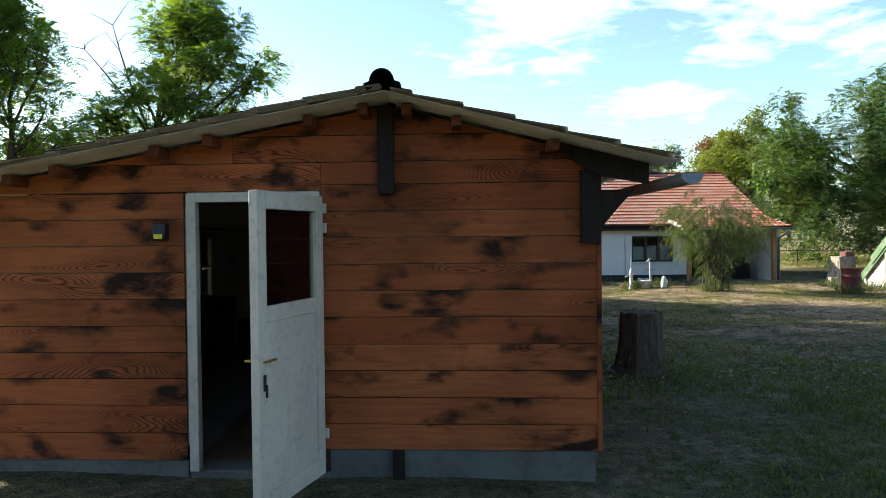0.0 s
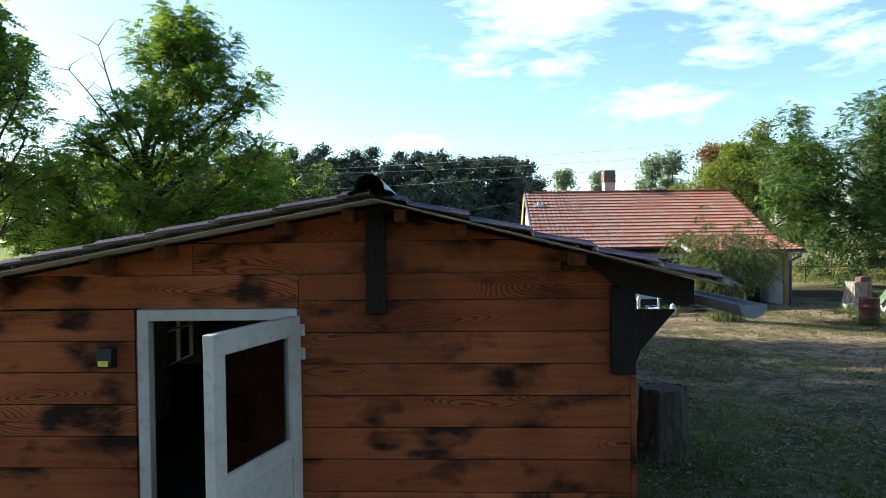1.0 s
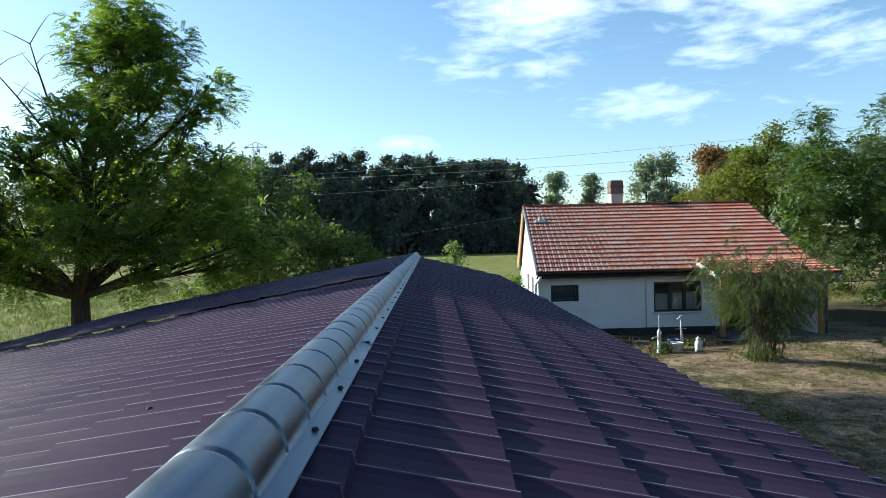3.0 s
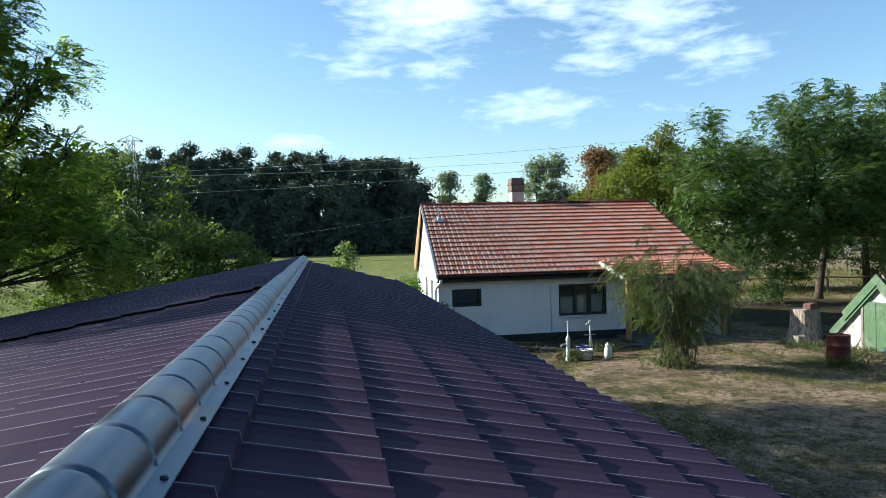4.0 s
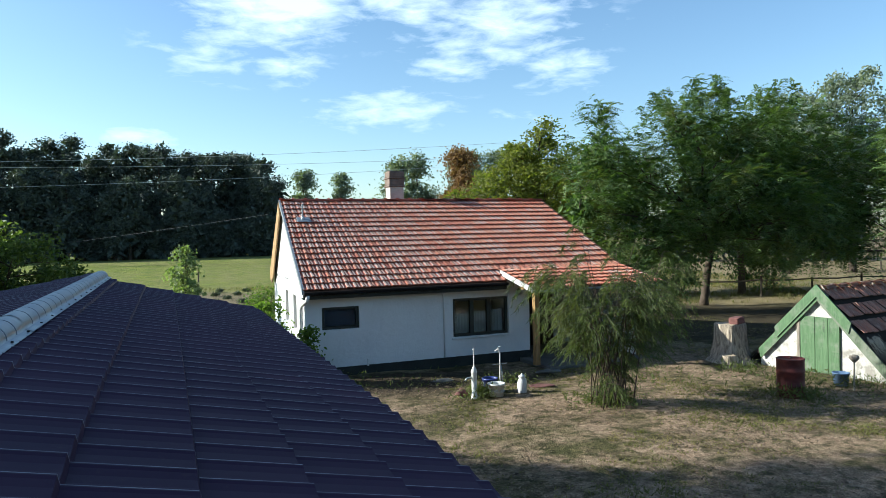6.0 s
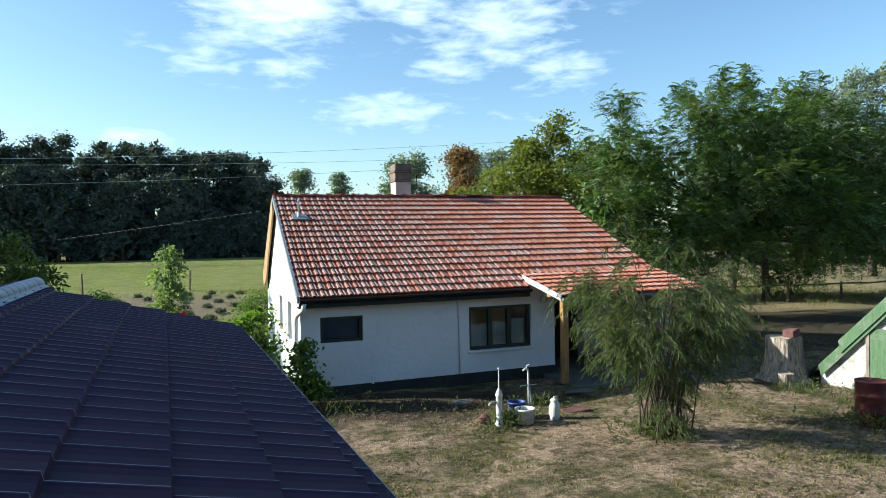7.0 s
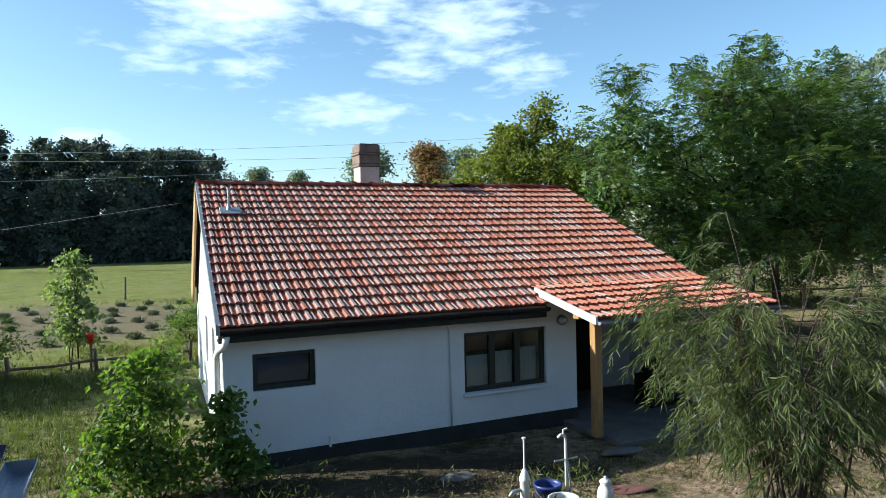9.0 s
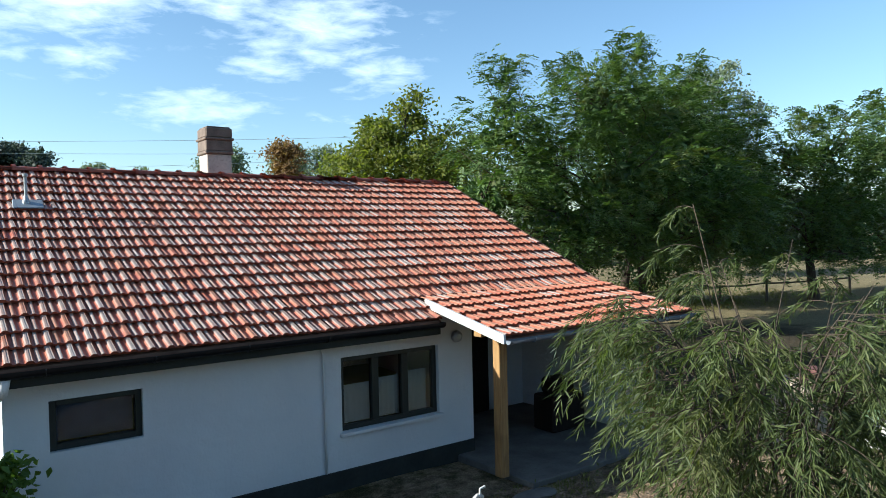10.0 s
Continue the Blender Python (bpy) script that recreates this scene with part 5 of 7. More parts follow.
def feathers(blobs, per, length, pairs, leaf, r, shoots=0):
    """Feathered leaves: flat drooping sprays round each mass, of arched stalks with leaflets in pairs, over a dense core."""
    c, d = [], []
    sprays = []
    for x, y, z, rad in blobs:
        n = int(7 + rad * 8)
        e = r.normal(size=(n, 3)) + (0, 0, 0.25)
        e /= np.linalg.norm(e, axis=1)[:, None]
        k = rad * r.uniform(0.55, 1.05, n)
        for i in range(n):
            sprays.append((x + e[i, 0] * k[i], y + e[i, 1] * k[i], z + e[i, 2] * k[i] * 0.85, 0.14 + rad * r.uniform(0.20, 0.40), e[i]))
    for x, y, z, rad in sorted(blobs, key=lambda b: -b[2])[:shoots]:
        for k in range(5):
            a, lean, tall = r.uniform(0, 6.28), r.uniform(0.15, 0.5), r.uniform(0.4, 0.95)
            for j in range(6):
                g = j / 5
                sprays.append((x + math.cos(a) * rad * (0.5 + lean * g), y + math.sin(a) * rad * (0.5 + lean * g), z + rad * 0.75 + tall * g, 0.34 - 0.24 * g, np.array((math.cos(a), math.sin(a), 0.5))))
    for x, y, z, rad, way in sprays:
        n = max(5, int(per * rad * rad))
        e = r.normal(size=(n, 3))
        e /= np.linalg.norm(e, axis=1)[:, None]
        q = rad * r.uniform(0, 1, n) ** 0.45
        p = e * q[:, None] * (1, 1, 0.42)
        p[:, 2] -= 0.28 * (p[:, 0] ** 2 + p[:, 1] ** 2) / rad
        c.append(p + (x, y, z))
        g = way * (0.8, 0.8, 0.25) + e * 0.6 + r.normal(size=(n, 3)) * (0.4, 0.4, 0.15) + (0, 0, 0.10)
        d.append(g / np.linalg.norm(g, axis=1)[:, None])
    c, d = np.concatenate(c), np.concatenate(d)
    n = len(c)
    size = length * r.uniform(0.55, 1.3, n)
    s = np.cross(d, (0, 0, 1.0)) + r.normal(size=(n, 3)) * 0.2
    s /= np.linalg.norm(s, axis=1)[:, None]
    out = []
    for j in range(pairs):
        f = (j + 0.6) / pairs
        at = c + d * (size * f)[:, None] - np.array((0, 0, 0.45)) * (size * f * f)[:, None]
        for sign in (-1.0, 1.0):
            ln = (leaf[0] * (1.15 - 0.5 * f) * r.uniform(0.7, 1.25, n))[:, None]
            way = s * sign + d * 0.55 + r.normal(size=(n, 3)) * 0.16
            way[:, 2] -= 0.18
            way /= np.linalg.norm(way, axis=1)[:, None]
            wide = np.cross(way, np.cross(s, d)) * leaf[1] * 0.5
            out.append(np.stack((at, at + way * ln * 0.45 + wide, at + way * ln, at + way * ln * 0.45 - wide), 1))
    v = np.concatenate(out).reshape(-1, 3)
    core = []
    for x, y, z, rad in blobs:
        m = int((72 if z < 5.0 or shoots > 3 else 12) * rad * rad)
        e = r.normal(size=(m, 3))
        e /= np.linalg.norm(e, axis=1)[:, None]
        core.append(e * (rad * 0.5 * r.uniform(0.2, 1, m))[:, None] + (x, y, z))
    cv, cf = leaf_arrays(np.concatenate(core), 0.30, 0.17, 0.2, 0.8, r)
    f = np.arange(len(v)).reshape(-1, 4)
    return np.concatenate((v, cv)), np.concatenate((f, cf + len(v)))


def tree(name, label, at, trunk_h, trunk_r, blobs, leaf_mat, seed, per=9, clump=0.5, leaves=38, leaf=(0.17, 0.08), bare=(), trunk_top=None, feather=None, deep=1.0):
    r = np.random.default_rng(seed)
    random.seed(seed)
    t = thing(name, label, "shrub" if name == "shrub" else "tree", at, 0, name.replace("_", " ") + "s")
    bm = B()
    top = trunk_top or (random.uniform(-0.3, 0.3), random.uniform(-0.3, 0.3), trunk_h)
    tube(bm, [(0, 0, -0.15), (0.03, 0, 0.25), (top[0] * 0.4, top[1] * 0.4, trunk_h * 0.5), top],
         [trunk_r * 1.45, trunk_r * 1.05, trunk_r * 0.9, trunk_r * 0.78], 10)
    high = max(b[2] for b in blobs)
    lead = Vector((sum(b[0] for b in blobs), sum(b[1] for b in blobs), 0)) / len(blobs)
    lead = Vector((lead.x, lead.y * deep, high * 0.82))
    top = Vector(top)
    spine = [top.lerp(lead, k / 6) + Vector((random.uniform(-1, 1), random.uniform(-1, 1), 0)) * 0.12 * (0 < k < 6) * trunk_h * 0.5 for k in range(7)]
    tube(bm, spine, [trunk_r * (0.78 - 0.11 * k) for k in range(7)], 8)
    for x, y, z, rad in blobs:
        away = math.hypot(x - top.x, y - top.y)
        fork = min(6, max(0, int(6 * (z - 0.75 * away - trunk_h) / max(0.5, lead.z - trunk_h))))
        pts = limb(bm, spine[fork], (x, y * deep, z), trunk_r * (0.34 - 0.035 * fork), 0.02, 0.16, 5)
        for k in range(4):
            d = Vector((random.uniform(-1, 1), random.uniform(-1, 1), random.uniform(-0.3, 0.9))).normalized() * rad * 0.95
            limb(bm, pts[random.randint(2, 5)], Vector((x, y * deep, z)) + d, 0.028, 0.006, 0.15, 3)
    for b in bare:
        pts = limb(bm, spine[3], b, trunk_r * 0.2, 0.012, 0.08, 5)
        for k in range(9):
            a = pts[random.randint(3, 5)]
            limb(bm, a, a + Vector((random.uniform(-0.9, 0.9), random.uniform(-0.5, 0.5), random.uniform(0.0, 0.7))), 0.014, 0.004, 0.25, 3)
    part("trunk", bm, M_BARK, t, "", True)
    if feather:
        v, f = feathers(blobs, *feather, leaf, r, 5 if deep == 1.0 else 2)
        v[:, 1] *= np.interp(v[:, 2], (4.6, 6.2), (1.0, deep))
    else:
        v, f = leaf_arrays(crown_points(blobs, per, clump, leaves, r), leaf[0], leaf[1], 0.35, 0.7, r)
    arrays("crown", v, f, leaf_mat, t)
    return t


# masses of the acacia's crown: place and radius
crown_top = [(1.45, 0.0, 8.21, 0.55), (1.06, 0.5, 7.91, 0.6), (1.75, -0.6, 7.71, 0.7), (0.35, 0.0, 7.5, 0.5), (1.26, 0.9, 7.2, 0.9), (2.6, -0.4, 7.3, 0.66), (3.2, 0.6, 6.86, 0.66), (2.1, -0.8, 6.7, 0.96),
    (0.7, 0.4, 6.5, 0.9), (2.86, 0.2, 6.3, 0.76), (0.0, -0.6, 5.95, 0.85), (1.2, -1.1, 5.7, 1.06), (2.3, 0.8, 5.5, 0.9), (-1.5, 0.5, 5.4, 0.76), (-0.76, -0.9, 5.1, 0.9)]
crown_middle = [(0.4, 1.2, 4.8, 1.0), (1.7, -0.6, 4.6, 1.06), (3.0, 0.4, 4.4, 0.85), (-2.75, 0.3, 4.5, 0.8), (-1.96, -0.9, 4.0, 0.9), (-0.8, 1.2, 3.9, 0.96), (0.5, -1.4, 3.5, 1.0), (1.8, 1.2, 3.6, 1.0),
    (3.2, -0.3, 3.4, 0.8), (-3.5, 0.0, 3.3, 0.76), (-2.3, 0.9, 3.0, 0.76), (-1.3, -1.1, 2.8, 0.7), (1.1, 0.9, 2.9, 0.7), (2.6, -0.9, 2.8, 0.7), (-4.5, 0.5, 3.9, 0.76)]
crown_skirt = [(-5.0, 0.2, 3.1, 0.66), (3.9, 0.5, 3.7, 0.8), (4.4, -0.3, 3.1, 0.7), (0.0, 0.0, 3.3, 0.9), (-0.6, 0.0, 4.5, 0.9), (-3.4, -0.4, 4.1, 0.9), (3.6, 0.2, 5.0, 0.7), (-2.37, 0.0, 2.37, 0.64),
    (1.82, -0.46, 2.33, 0.64), (-3.91, 0.27, 2.55, 0.64), (3.37, 0.18, 2.42, 0.68), (-0.91, -1.09, 2.51, 0.64), (4.46, 0.0, 2.6, 0.59)]
tree("acacia_tree", "tall sunlit acacia with a feathery crown and forked trunk", (-9.4, 20.4, 0), 1.8, 0.28,
     crown_top + crown_middle + crown_skirt,
     M_ACACIA, 11, leaf=(0.102, 0.046), feather=(135, 0.38, 7), bare=((-1.1, 0, 8.2), (-2.0, 0, 7.5)))
tree("acacia_tree", "acacia with thin branches beside the taller one", (-11.9, 17.2, 0), 1.9, 0.19,
     [(0.84, 0.19, 6.97, 0.56), (-0.28, 0.37, 7.25, 0.74), (1.49, -0.28, 6.23, 0.65), (0.19, 0.56, 6.32, 0.93), (-1.12, -0.28, 6.13, 0.93), (1.12, 0.28, 5.3, 0.74), (-0.37, -0.56, 5.2, 0.93), (1.86, -0.19, 4.27, 0.65),
      (0.37, 0.47, 4.18, 0.84), (-1.3, 0.19, 4.46, 0.93), (1.3, 0.09, 3.25, 0.65)],
     M_ACACIA, 12, leaf=(0.105, 0.046), feather=(95, 0.40, 7), deep=0.95)
# two acacias out of view on the left, added to shade the cabin roof
for x, y, h, seed in ((-13.9, 16.6, 9.4, 25), (-14.4, 19.0, 10.2, 26)):
    tree("acacia_tree", "unseen acacia added beside the cabin to shade its roof", (x, y, 0), 2.2, 0.22,
         [(0.2, 0, h - 1.1, 1.2), (-0.6, 1.2, h - 1.8, 1.3), (0.5, -1.2, h - 1.9, 1.3), (-0.4, 0.2, h - 3.0, 1.7), (0.3, 1.6, h - 3.4, 1.2), (0.2, -1.7, h - 3.4, 1.2), (-0.6, 0, h - 4.4, 1.5)],
         M_ACACIA, seed, leaf=(0.24, 0.10), feather=(42, 0.55, 5))
tree("shrub", "dense green shrub at the edge of the meadow", (-8.8, 34.5, 0), 1.2, 0.16,
     [(-1.4, 0, 5.6, 1.5), (0.6, 0, 4.6, 1.6), (-2.5, 0, 3.6, 1.9), (1.9, 0, 3.3, 1.5), (0, 0, 2.2, 1.7), (-2, 0.4, 1.6, 1.6), (2.4, 0, 1.4, 1.3)],
     M_SHRUB, 13, 9, 0.36, 56, (0.24, 0.10), bare=((0.6, 0, 6.6), (2.2, 0, 5.4)))
tree("shrub", "dense green shrub at the edge of the meadow", (-5.4, 33.0, 0), 0.9, 0.12,
     [(-1.1, 0, 2.7, 1.2), (0.3, 0, 2.4, 1.15), (1.4, 0, 1.9, 1.0), (0.2, 0.2, 1.2, 1.3), (-1.6, 0, 1.4, 1.3), (2.0, 0, 1.0, 0.8)],
     M_SHRUB, 14, 14, 0.3, 46, (0.20, 0.09))
tree("robinia_tree", "broad dark robinia with feathery leaves", (19.9, 33.4, 0), 2.8, 0.16,
     [(-5.6, -1, 5.75, 1.4), (-3.6, -0.3, 5.31, 2), (-1.2, -0.5, 6.89, 1.7), (1.6, 0.2, 6.45, 2.3), (4.2, 1, 5.92, 2.1), (-1.4, -1.4, 4.6, 2.2), (2, -1.2, 4.43, 2.3),
      (-4.2, -1, 3.96, 2), (4.8, 0, 3.98, 2.1), (-6.4, -1.2, 3.96, 1.6), (-1, 0, 7.43, 0.9), (-3, -1.4, 3.04, 1.6), (0.6, -1.6, 3.41, 1.7), (3.8, -1.2, 3.23, 1.6), (-5.6, -1, 2.58, 1.4), (-5.2, -0.6, 6.81, 0.7), (-4.3, -1.8, 2.31, 1.1), (-1.4, -2, 2.49, 1.2), (2.2, -2, 2.58, 1.3), (5.2, -1, 2.49, 1.4)],
     M_ROBINIA, 15, leaf=(0.125, 0.055), feather=(50, 0.50, 7))
tree("robinia_tree", "broad dark robinia with feathery leaves", (24.6, 36.6, 0), 3.2, 0.17,
     [(-2.6, 0, 6.99, 1.9), (0.4, 0, 7.96, 1.6), (2.8, 0, 7.16, 2.1), (-1, -1, 5.75, 2.5), (2.2, -1, 5.4, 2.5), (4.8, 0, 5.66, 2.1), (-3.2, -1, 4.87, 2), (5.6, 0, 3.98, 1.8), (0.4, -1.6, 4.34, 2.2), (-1.6, -1.6, 3.23, 1.6), (3.2, -1.4, 3.23, 1.7), (6.4, 0, 2.86, 1.5)],
     M_ROBINIA, 16, leaf=(0.15, 0.066), feather=(34, 0.56, 7))
tree("robinia_tree", "smaller robinia in the hedge by the pasture", (31.0, 33.2, 0), 1.8, 0.2,
     [(-1.4, 0, 5.6, 1.7), (1.4, 0, 6.1, 1.8), (0, -0.6, 4.2, 2.1), (-2.8, 0, 3.6, 1.8), (2.9, 0, 3.9, 1.9), (0.2, 0, 2.4, 1.9), (-3.4, 0, 2.0, 1.3), (3.6, 0, 2.0, 1.5)],
     M_ROBINIA, 17, leaf=(0.15, 0.066), feather=(36, 0.56, 6))
tree("robinia_tree", "smaller robinia in the hedge by the pasture", (38.5, 33.5, 0), 2.0, 0.2,
     [(-1.6, 0, 6.4, 2.0), (1.6, 0, 7.2, 2.0), (0, -0.6, 4.6, 2.5), (-3.0, 0, 3.6, 2.0), (3.2, 0, 4.2, 2.2), (0.2, 0, 2.4, 2.2)],
     M_ROBINIA, 18, leaf=(0.20, 0.085), feather=(22, 0.66, 6))
tree("robinia_tree", "green robinia standing close behind the cellar hut", (18.9, 21.5, 0), 2.0, 0.16,
     [(-0.4, 0, 8.0, 0.9), (0.6, 0.5, 7.3, 1.1), (-1.1, -0.3, 6.6, 1.1), (0.9, -0.6, 6.1, 1.2), (-0.2, 0.8, 5.6, 1.3), (-1.2, 0.4, 5.0, 1.1), (1.2, 0.3, 4.6, 1.2), (-0.3, -0.8, 4.2, 1.2), (-1.1, 0.2, 3.4, 1.0), (0.6, 0.6, 3.2, 1.1), (0.2, -0.7, 2.6, 0.9)],
     M_ROBINIA, 20, leaf=(0.125, 0.055), feather=(60, 0.48, 7))
tree("walnut_tree", "yellowing walnut tree behind the house", (15.8, 40.5, 0), 2.2, 0.22,
     [(-1.6, 0, 5.6, 1.5), (0.2, 0, 6.9, 1.4), (2.2, 0, 6.6, 1.7), (0.2, -0.5, 4.8, 2.0), (-2.9, 0, 4.6, 1.1), (2.8, 0, 3.8, 1.8), (0.4, 0, 8.0, 0.6), (-0.9, 0, 6.9, 0.6)],
     M_WALNUT, 19, 10, 0.36, 60, (0.20, 0.10))
for i, (x, y, h) in enumerate(((37.5, 47.0, 12.2), (42.0, 46.0, 13.4))):
    tree("poplar_tree", "tall pale poplar behind the robinias", (x, y, 0), 3.0, 0.25,
         [(0, 0, h - 1.2, 1.6), (-1.2, 0, h - 3, 2.1), (1.4, 0, h - 3.4, 2.1), (0, 0, h - 5.2, 2.6), (-1.8, 0, h - 6.6, 2.2), (1.9, 0, h - 7, 2.2)],
         M_PALEWOODS, 30 + i, 6, 0.42, 75, (0.22, 0.14))


def willow_bush(at):
    """Arching stems with drooping side branches, each ending in hanging sprays of narrow leaves."""
    t = thing("willow_bush", "tall loose willow bush with narrow drooping leaves", "bush", at)
    r = np.random.default_rng(21)
    random.seed(21)
    at_leaf, way = [], []
    tall = ((2.55, 0.55, 3.25), (0.3, 0.75, 2.95), (1.9, 0.5, 2.85), (5.6, 0.95, 2.75), (3.3, 1.0, 2.6), (0.9, 1.2, 2.75), (6.1, 1.35, 2.5))
    for i in range(34):
        bm = B()
        a = i * 2.4 + random.uniform(-0.3, 0.3)
        reach = 0.2 + 1.1 * math.sqrt((i * 0.618) % 1.0)
        top = random.uniform(1.85, 2.75) - 0.22 * reach
        if i < len(tall):
            a, reach, top = tall[i]
        base = Vector((random.uniform(-0.36, 0.36), random.uniform(-0.3, 0.3), -0.05))
        tip = Vector((math.cos(a) * reach, math.sin(a) * reach, top))
        bow = 0.12 if i < len(tall) else 0.42

        def on(f):
            return base.lerp(tip, f) + Vector((0, 0, bow * math.sin(math.pi * f * 0.9))) - Vector((math.cos(a), math.sin(a), 0)) * 0.06 * reach * math.sin(math.pi * f)
        tube(bm, [on(k / 8) for k in range(9)], [0.014 - 0.0013 * k for k in range(9)], 5)
        for k in range(15 if i < len(tall) else 9):
            f = random.uniform(0.40 if reach > 0.8 else 0.03, 1.02)
            b = a + random.uniform(-1.3, 1.3)
            ln = random.uniform(0.2, 0.8) * (0.55 if f < 0.4 else 1.0) * (0.45 if i < len(tall) and f > 0.75 else 1.0)
            out = Vector((math.cos(b), math.sin(b), random.uniform(0.0, 0.6))) * ln
            start = on(min(f, 1.0))
            bough = [start + out * g + Vector((0, 0, -0.5 * ln * g * g)) for g in (0, 0.2, 0.4, 0.6, 0.8, 1.0)]
            tube(bm, bough, [0.005 - 0.0006 * j for j in range(6)], 4)
            for j in range(5):
                g = 0.25 + 0.19 * j + random.uniform(-0.06, 0.06)
                p = start + out * g + Vector((0, 0, -0.5 * ln * g * g))
                c = b + random.uniform(-1.4, 1.4)
                run = Vector((math.cos(c) * 0.7, math.sin(c) * 0.7, 0.05 - 0.6 * g))
                long = random.uniform(0.14, 0.34)
                for q in range(16):
                    h = (q + random.random()) / 16
                    at_leaf.append(p + run * long * h + Vector((0, 0, -0.10 * h * h)))
                    way.append(run * 0.9 + Vector((random.uniform(-1, 1), random.uniform(-1, 1), random.uniform(-0.7, 0.25))) * 0.75)
        part("stem", bm, M_BARK, t, "", True)
    c, d = np.array(at_leaf), np.array(way)
    n = len(c)
    d /= np.linalg.norm(d, axis=1)[:, None]
    side = np.cross(d, r.normal(size=(n, 3)))
    side *= 0.0062 * r.uniform(0.7, 1.3, (n, 1)) / np.linalg.norm(side, axis=1)[:, None]
    ln = 0.105 * r.uniform(0.6, 1.3, (n, 1))
    v = np.stack((c, c + d * ln * 0.4 + side, c + d * ln - (0, 0, 0.012), c + d * ln * 0.4 - side), 1)
    arrays("leaves", v.reshape(-1, 3), np.arange(n * 4).reshape(-1, 4), M_WILLOW, t)


willow_bush((7.36, 20.12, 0))


def bush(name, label, at, blobs, mat, seed, leaf, per=16, clump=0.16, leaves=22):
    t = thing(name, label, "bush", at, 0, name.replace("_", " ") + "s" if name != "poplar_sapling" else "")
    r = np.random.default_rng(seed)
    random.seed(seed)
    for x, y, z, rad in blobs:
        bm = B()
        pts = limb(bm, (random.uniform(-0.1, 0.1), random.uniform(-0.1, 0.1), -0.05), (x, y, z), 0.018, 0.006, 0.1, 4)
        for k in range(4):
            d = Vector((random.uniform(-1, 1), random.uniform(-1, 1), random.uniform(-0.4, 1))).normalized() * rad
            limb(bm, pts[3], Vector((x, y, z)) + d, 0.007, 0.003, 0.1, 3)
        part("stem", bm, M_BARK, t, "", True)
    v, f = leaf_arrays(crown_points(blobs, per / max(b[3] for b in blobs) ** 2, clump, leaves, r, 0.35), leaf[0], leaf[1], 0.3, 0.8, r)
    arrays("leaves", v, f, mat, t)


bush("vine_bush", "leafy green vine climbing beside the house corner", (1.60, 24.3, 0), [(0, 0, 0.80, 0.40), (0.15, 0.1, 1.32, 0.28), (-0.2, 0, 1.25, 0.32), (0.25, -0.1, 0.55, 0.34), (-0.45, -0.1, 0.6, 0.42), (-0.1, 0.1, 1.6, 0.2), (0.05, -0.2, 0.35, 0.4), (0.05, 0, 1.75, 0.13), (-0.45, 0, 0.9, 0.25)], M_VINE, 41, (0.095, 0.066), 20, 0.15, 20)
bush("vine_bush", "leafy green vine climbing beside the house corner", (2.52, 24.15, 0), [(0, 0, 0.5, 0.24), (-0.14, 0, 0.85, 0.2), (0.1, 0, 0.3, 0.24), (-0.04, 0, 1.08, 0.14)], M_VINE, 42, (0.090, 0.062), 16, 0.13, 18)
bush("poplar_sapling", "young silver poplar with pale fluttering leaves", (-0.35, 34.6, 0), [(0, 0, 1.0, 0.42), (0.1, 0, 1.45, 0.48), (-0.1, 0, 1.95, 0.4), (0.12, 0, 2.4, 0.28), (0.05, 0, 2.75, 0.16)], M_POPLAR, 43, (0.12, 0.10), 26, 0.16, 17)
bush("green_shrub", "loose green shrub in the kitchen garden", (-2.6, 34.4, 0), [(0, 0, 0.7, 0.7), (0.7, 0, 1.0, 0.55), (-0.8, 0, 0.6, 0.7), (0.1, 0, 1.4, 0.4), (-1.6, 0, 0.5, 0.5)], M_VINE, 44, (0.08, 0.05), 26, 0.2, 26)
bush("green_shrub", "loose green shrub in the kitchen garden", (2.5, 38.5, 0), [(0, 0, 0.7, 0.6), (0.5, 0, 1.1, 0.45), (-0.4, 0, 0.4, 0.5)], M_VINE, 45, (0.09, 0.05), 26, 0.2, 26)
for x, y, seed in ((18.6, 37.6, 47), (22.6, 38.6, 48), (27.0, 37.4, 49)):
    bush("green_shrub", "tall dark shrub in the shade behind the robinias", (x, y, 0), [(0, 0, 1.2, 1.1), (1.1, 0, 1.9, 0.9), (-1.2, 0, 1.0, 1.0), (0.2, 0, 2.6, 0.8), (-0.9, 0, 2.1, 0.7)], M_ROBINIA, seed, (0.17, 0.08), 26, 0.24, 24)
bush("green_shrub", "green shrub on the fence under the robinias", (17.2, 32.0, 0), [(0, 0, 0.8, 0.7), (0.6, 0, 1.3, 0.5), (-0.6, 0, 0.6, 0.6)], M_ROBINIA, 46, (0.12, 0.07))

# lavender cushions in rows
random.seed(5)
cs = []
r = np.random.default_rng(51)
for j in range(6):
    for i in range(9):
        x, y = -8.4 + i * 1.35 + 0.62 * (j % 2) - j * 0.12 + random.uniform(-0.3, 0.3), 39.6 + j * 2.6 + random.uniform(-0.3, 0.3)
        if random.random() < 0.12:
            continue
        n = 260
        d = r.normal(size=(n, 3))
        d /= np.linalg.norm(d, axis=1)[:, None]
        d[:, 2] = np.abs(d[:, 2])
        cs.append(d * 0.25 * r.uniform(0.3, 1, n)[:, None] * (1, 1, 0.6) + (x, y, 0.0))
v, f = leaf_arrays(np.concatenate(cs), 0.15, 0.03, -0.9, 1.0, r)
tagged(arrays("lavender_plants", v, f, M_LAVENDER), "rows of grey-green lavender cushions in bare soil", "lavender", "", "stuff")


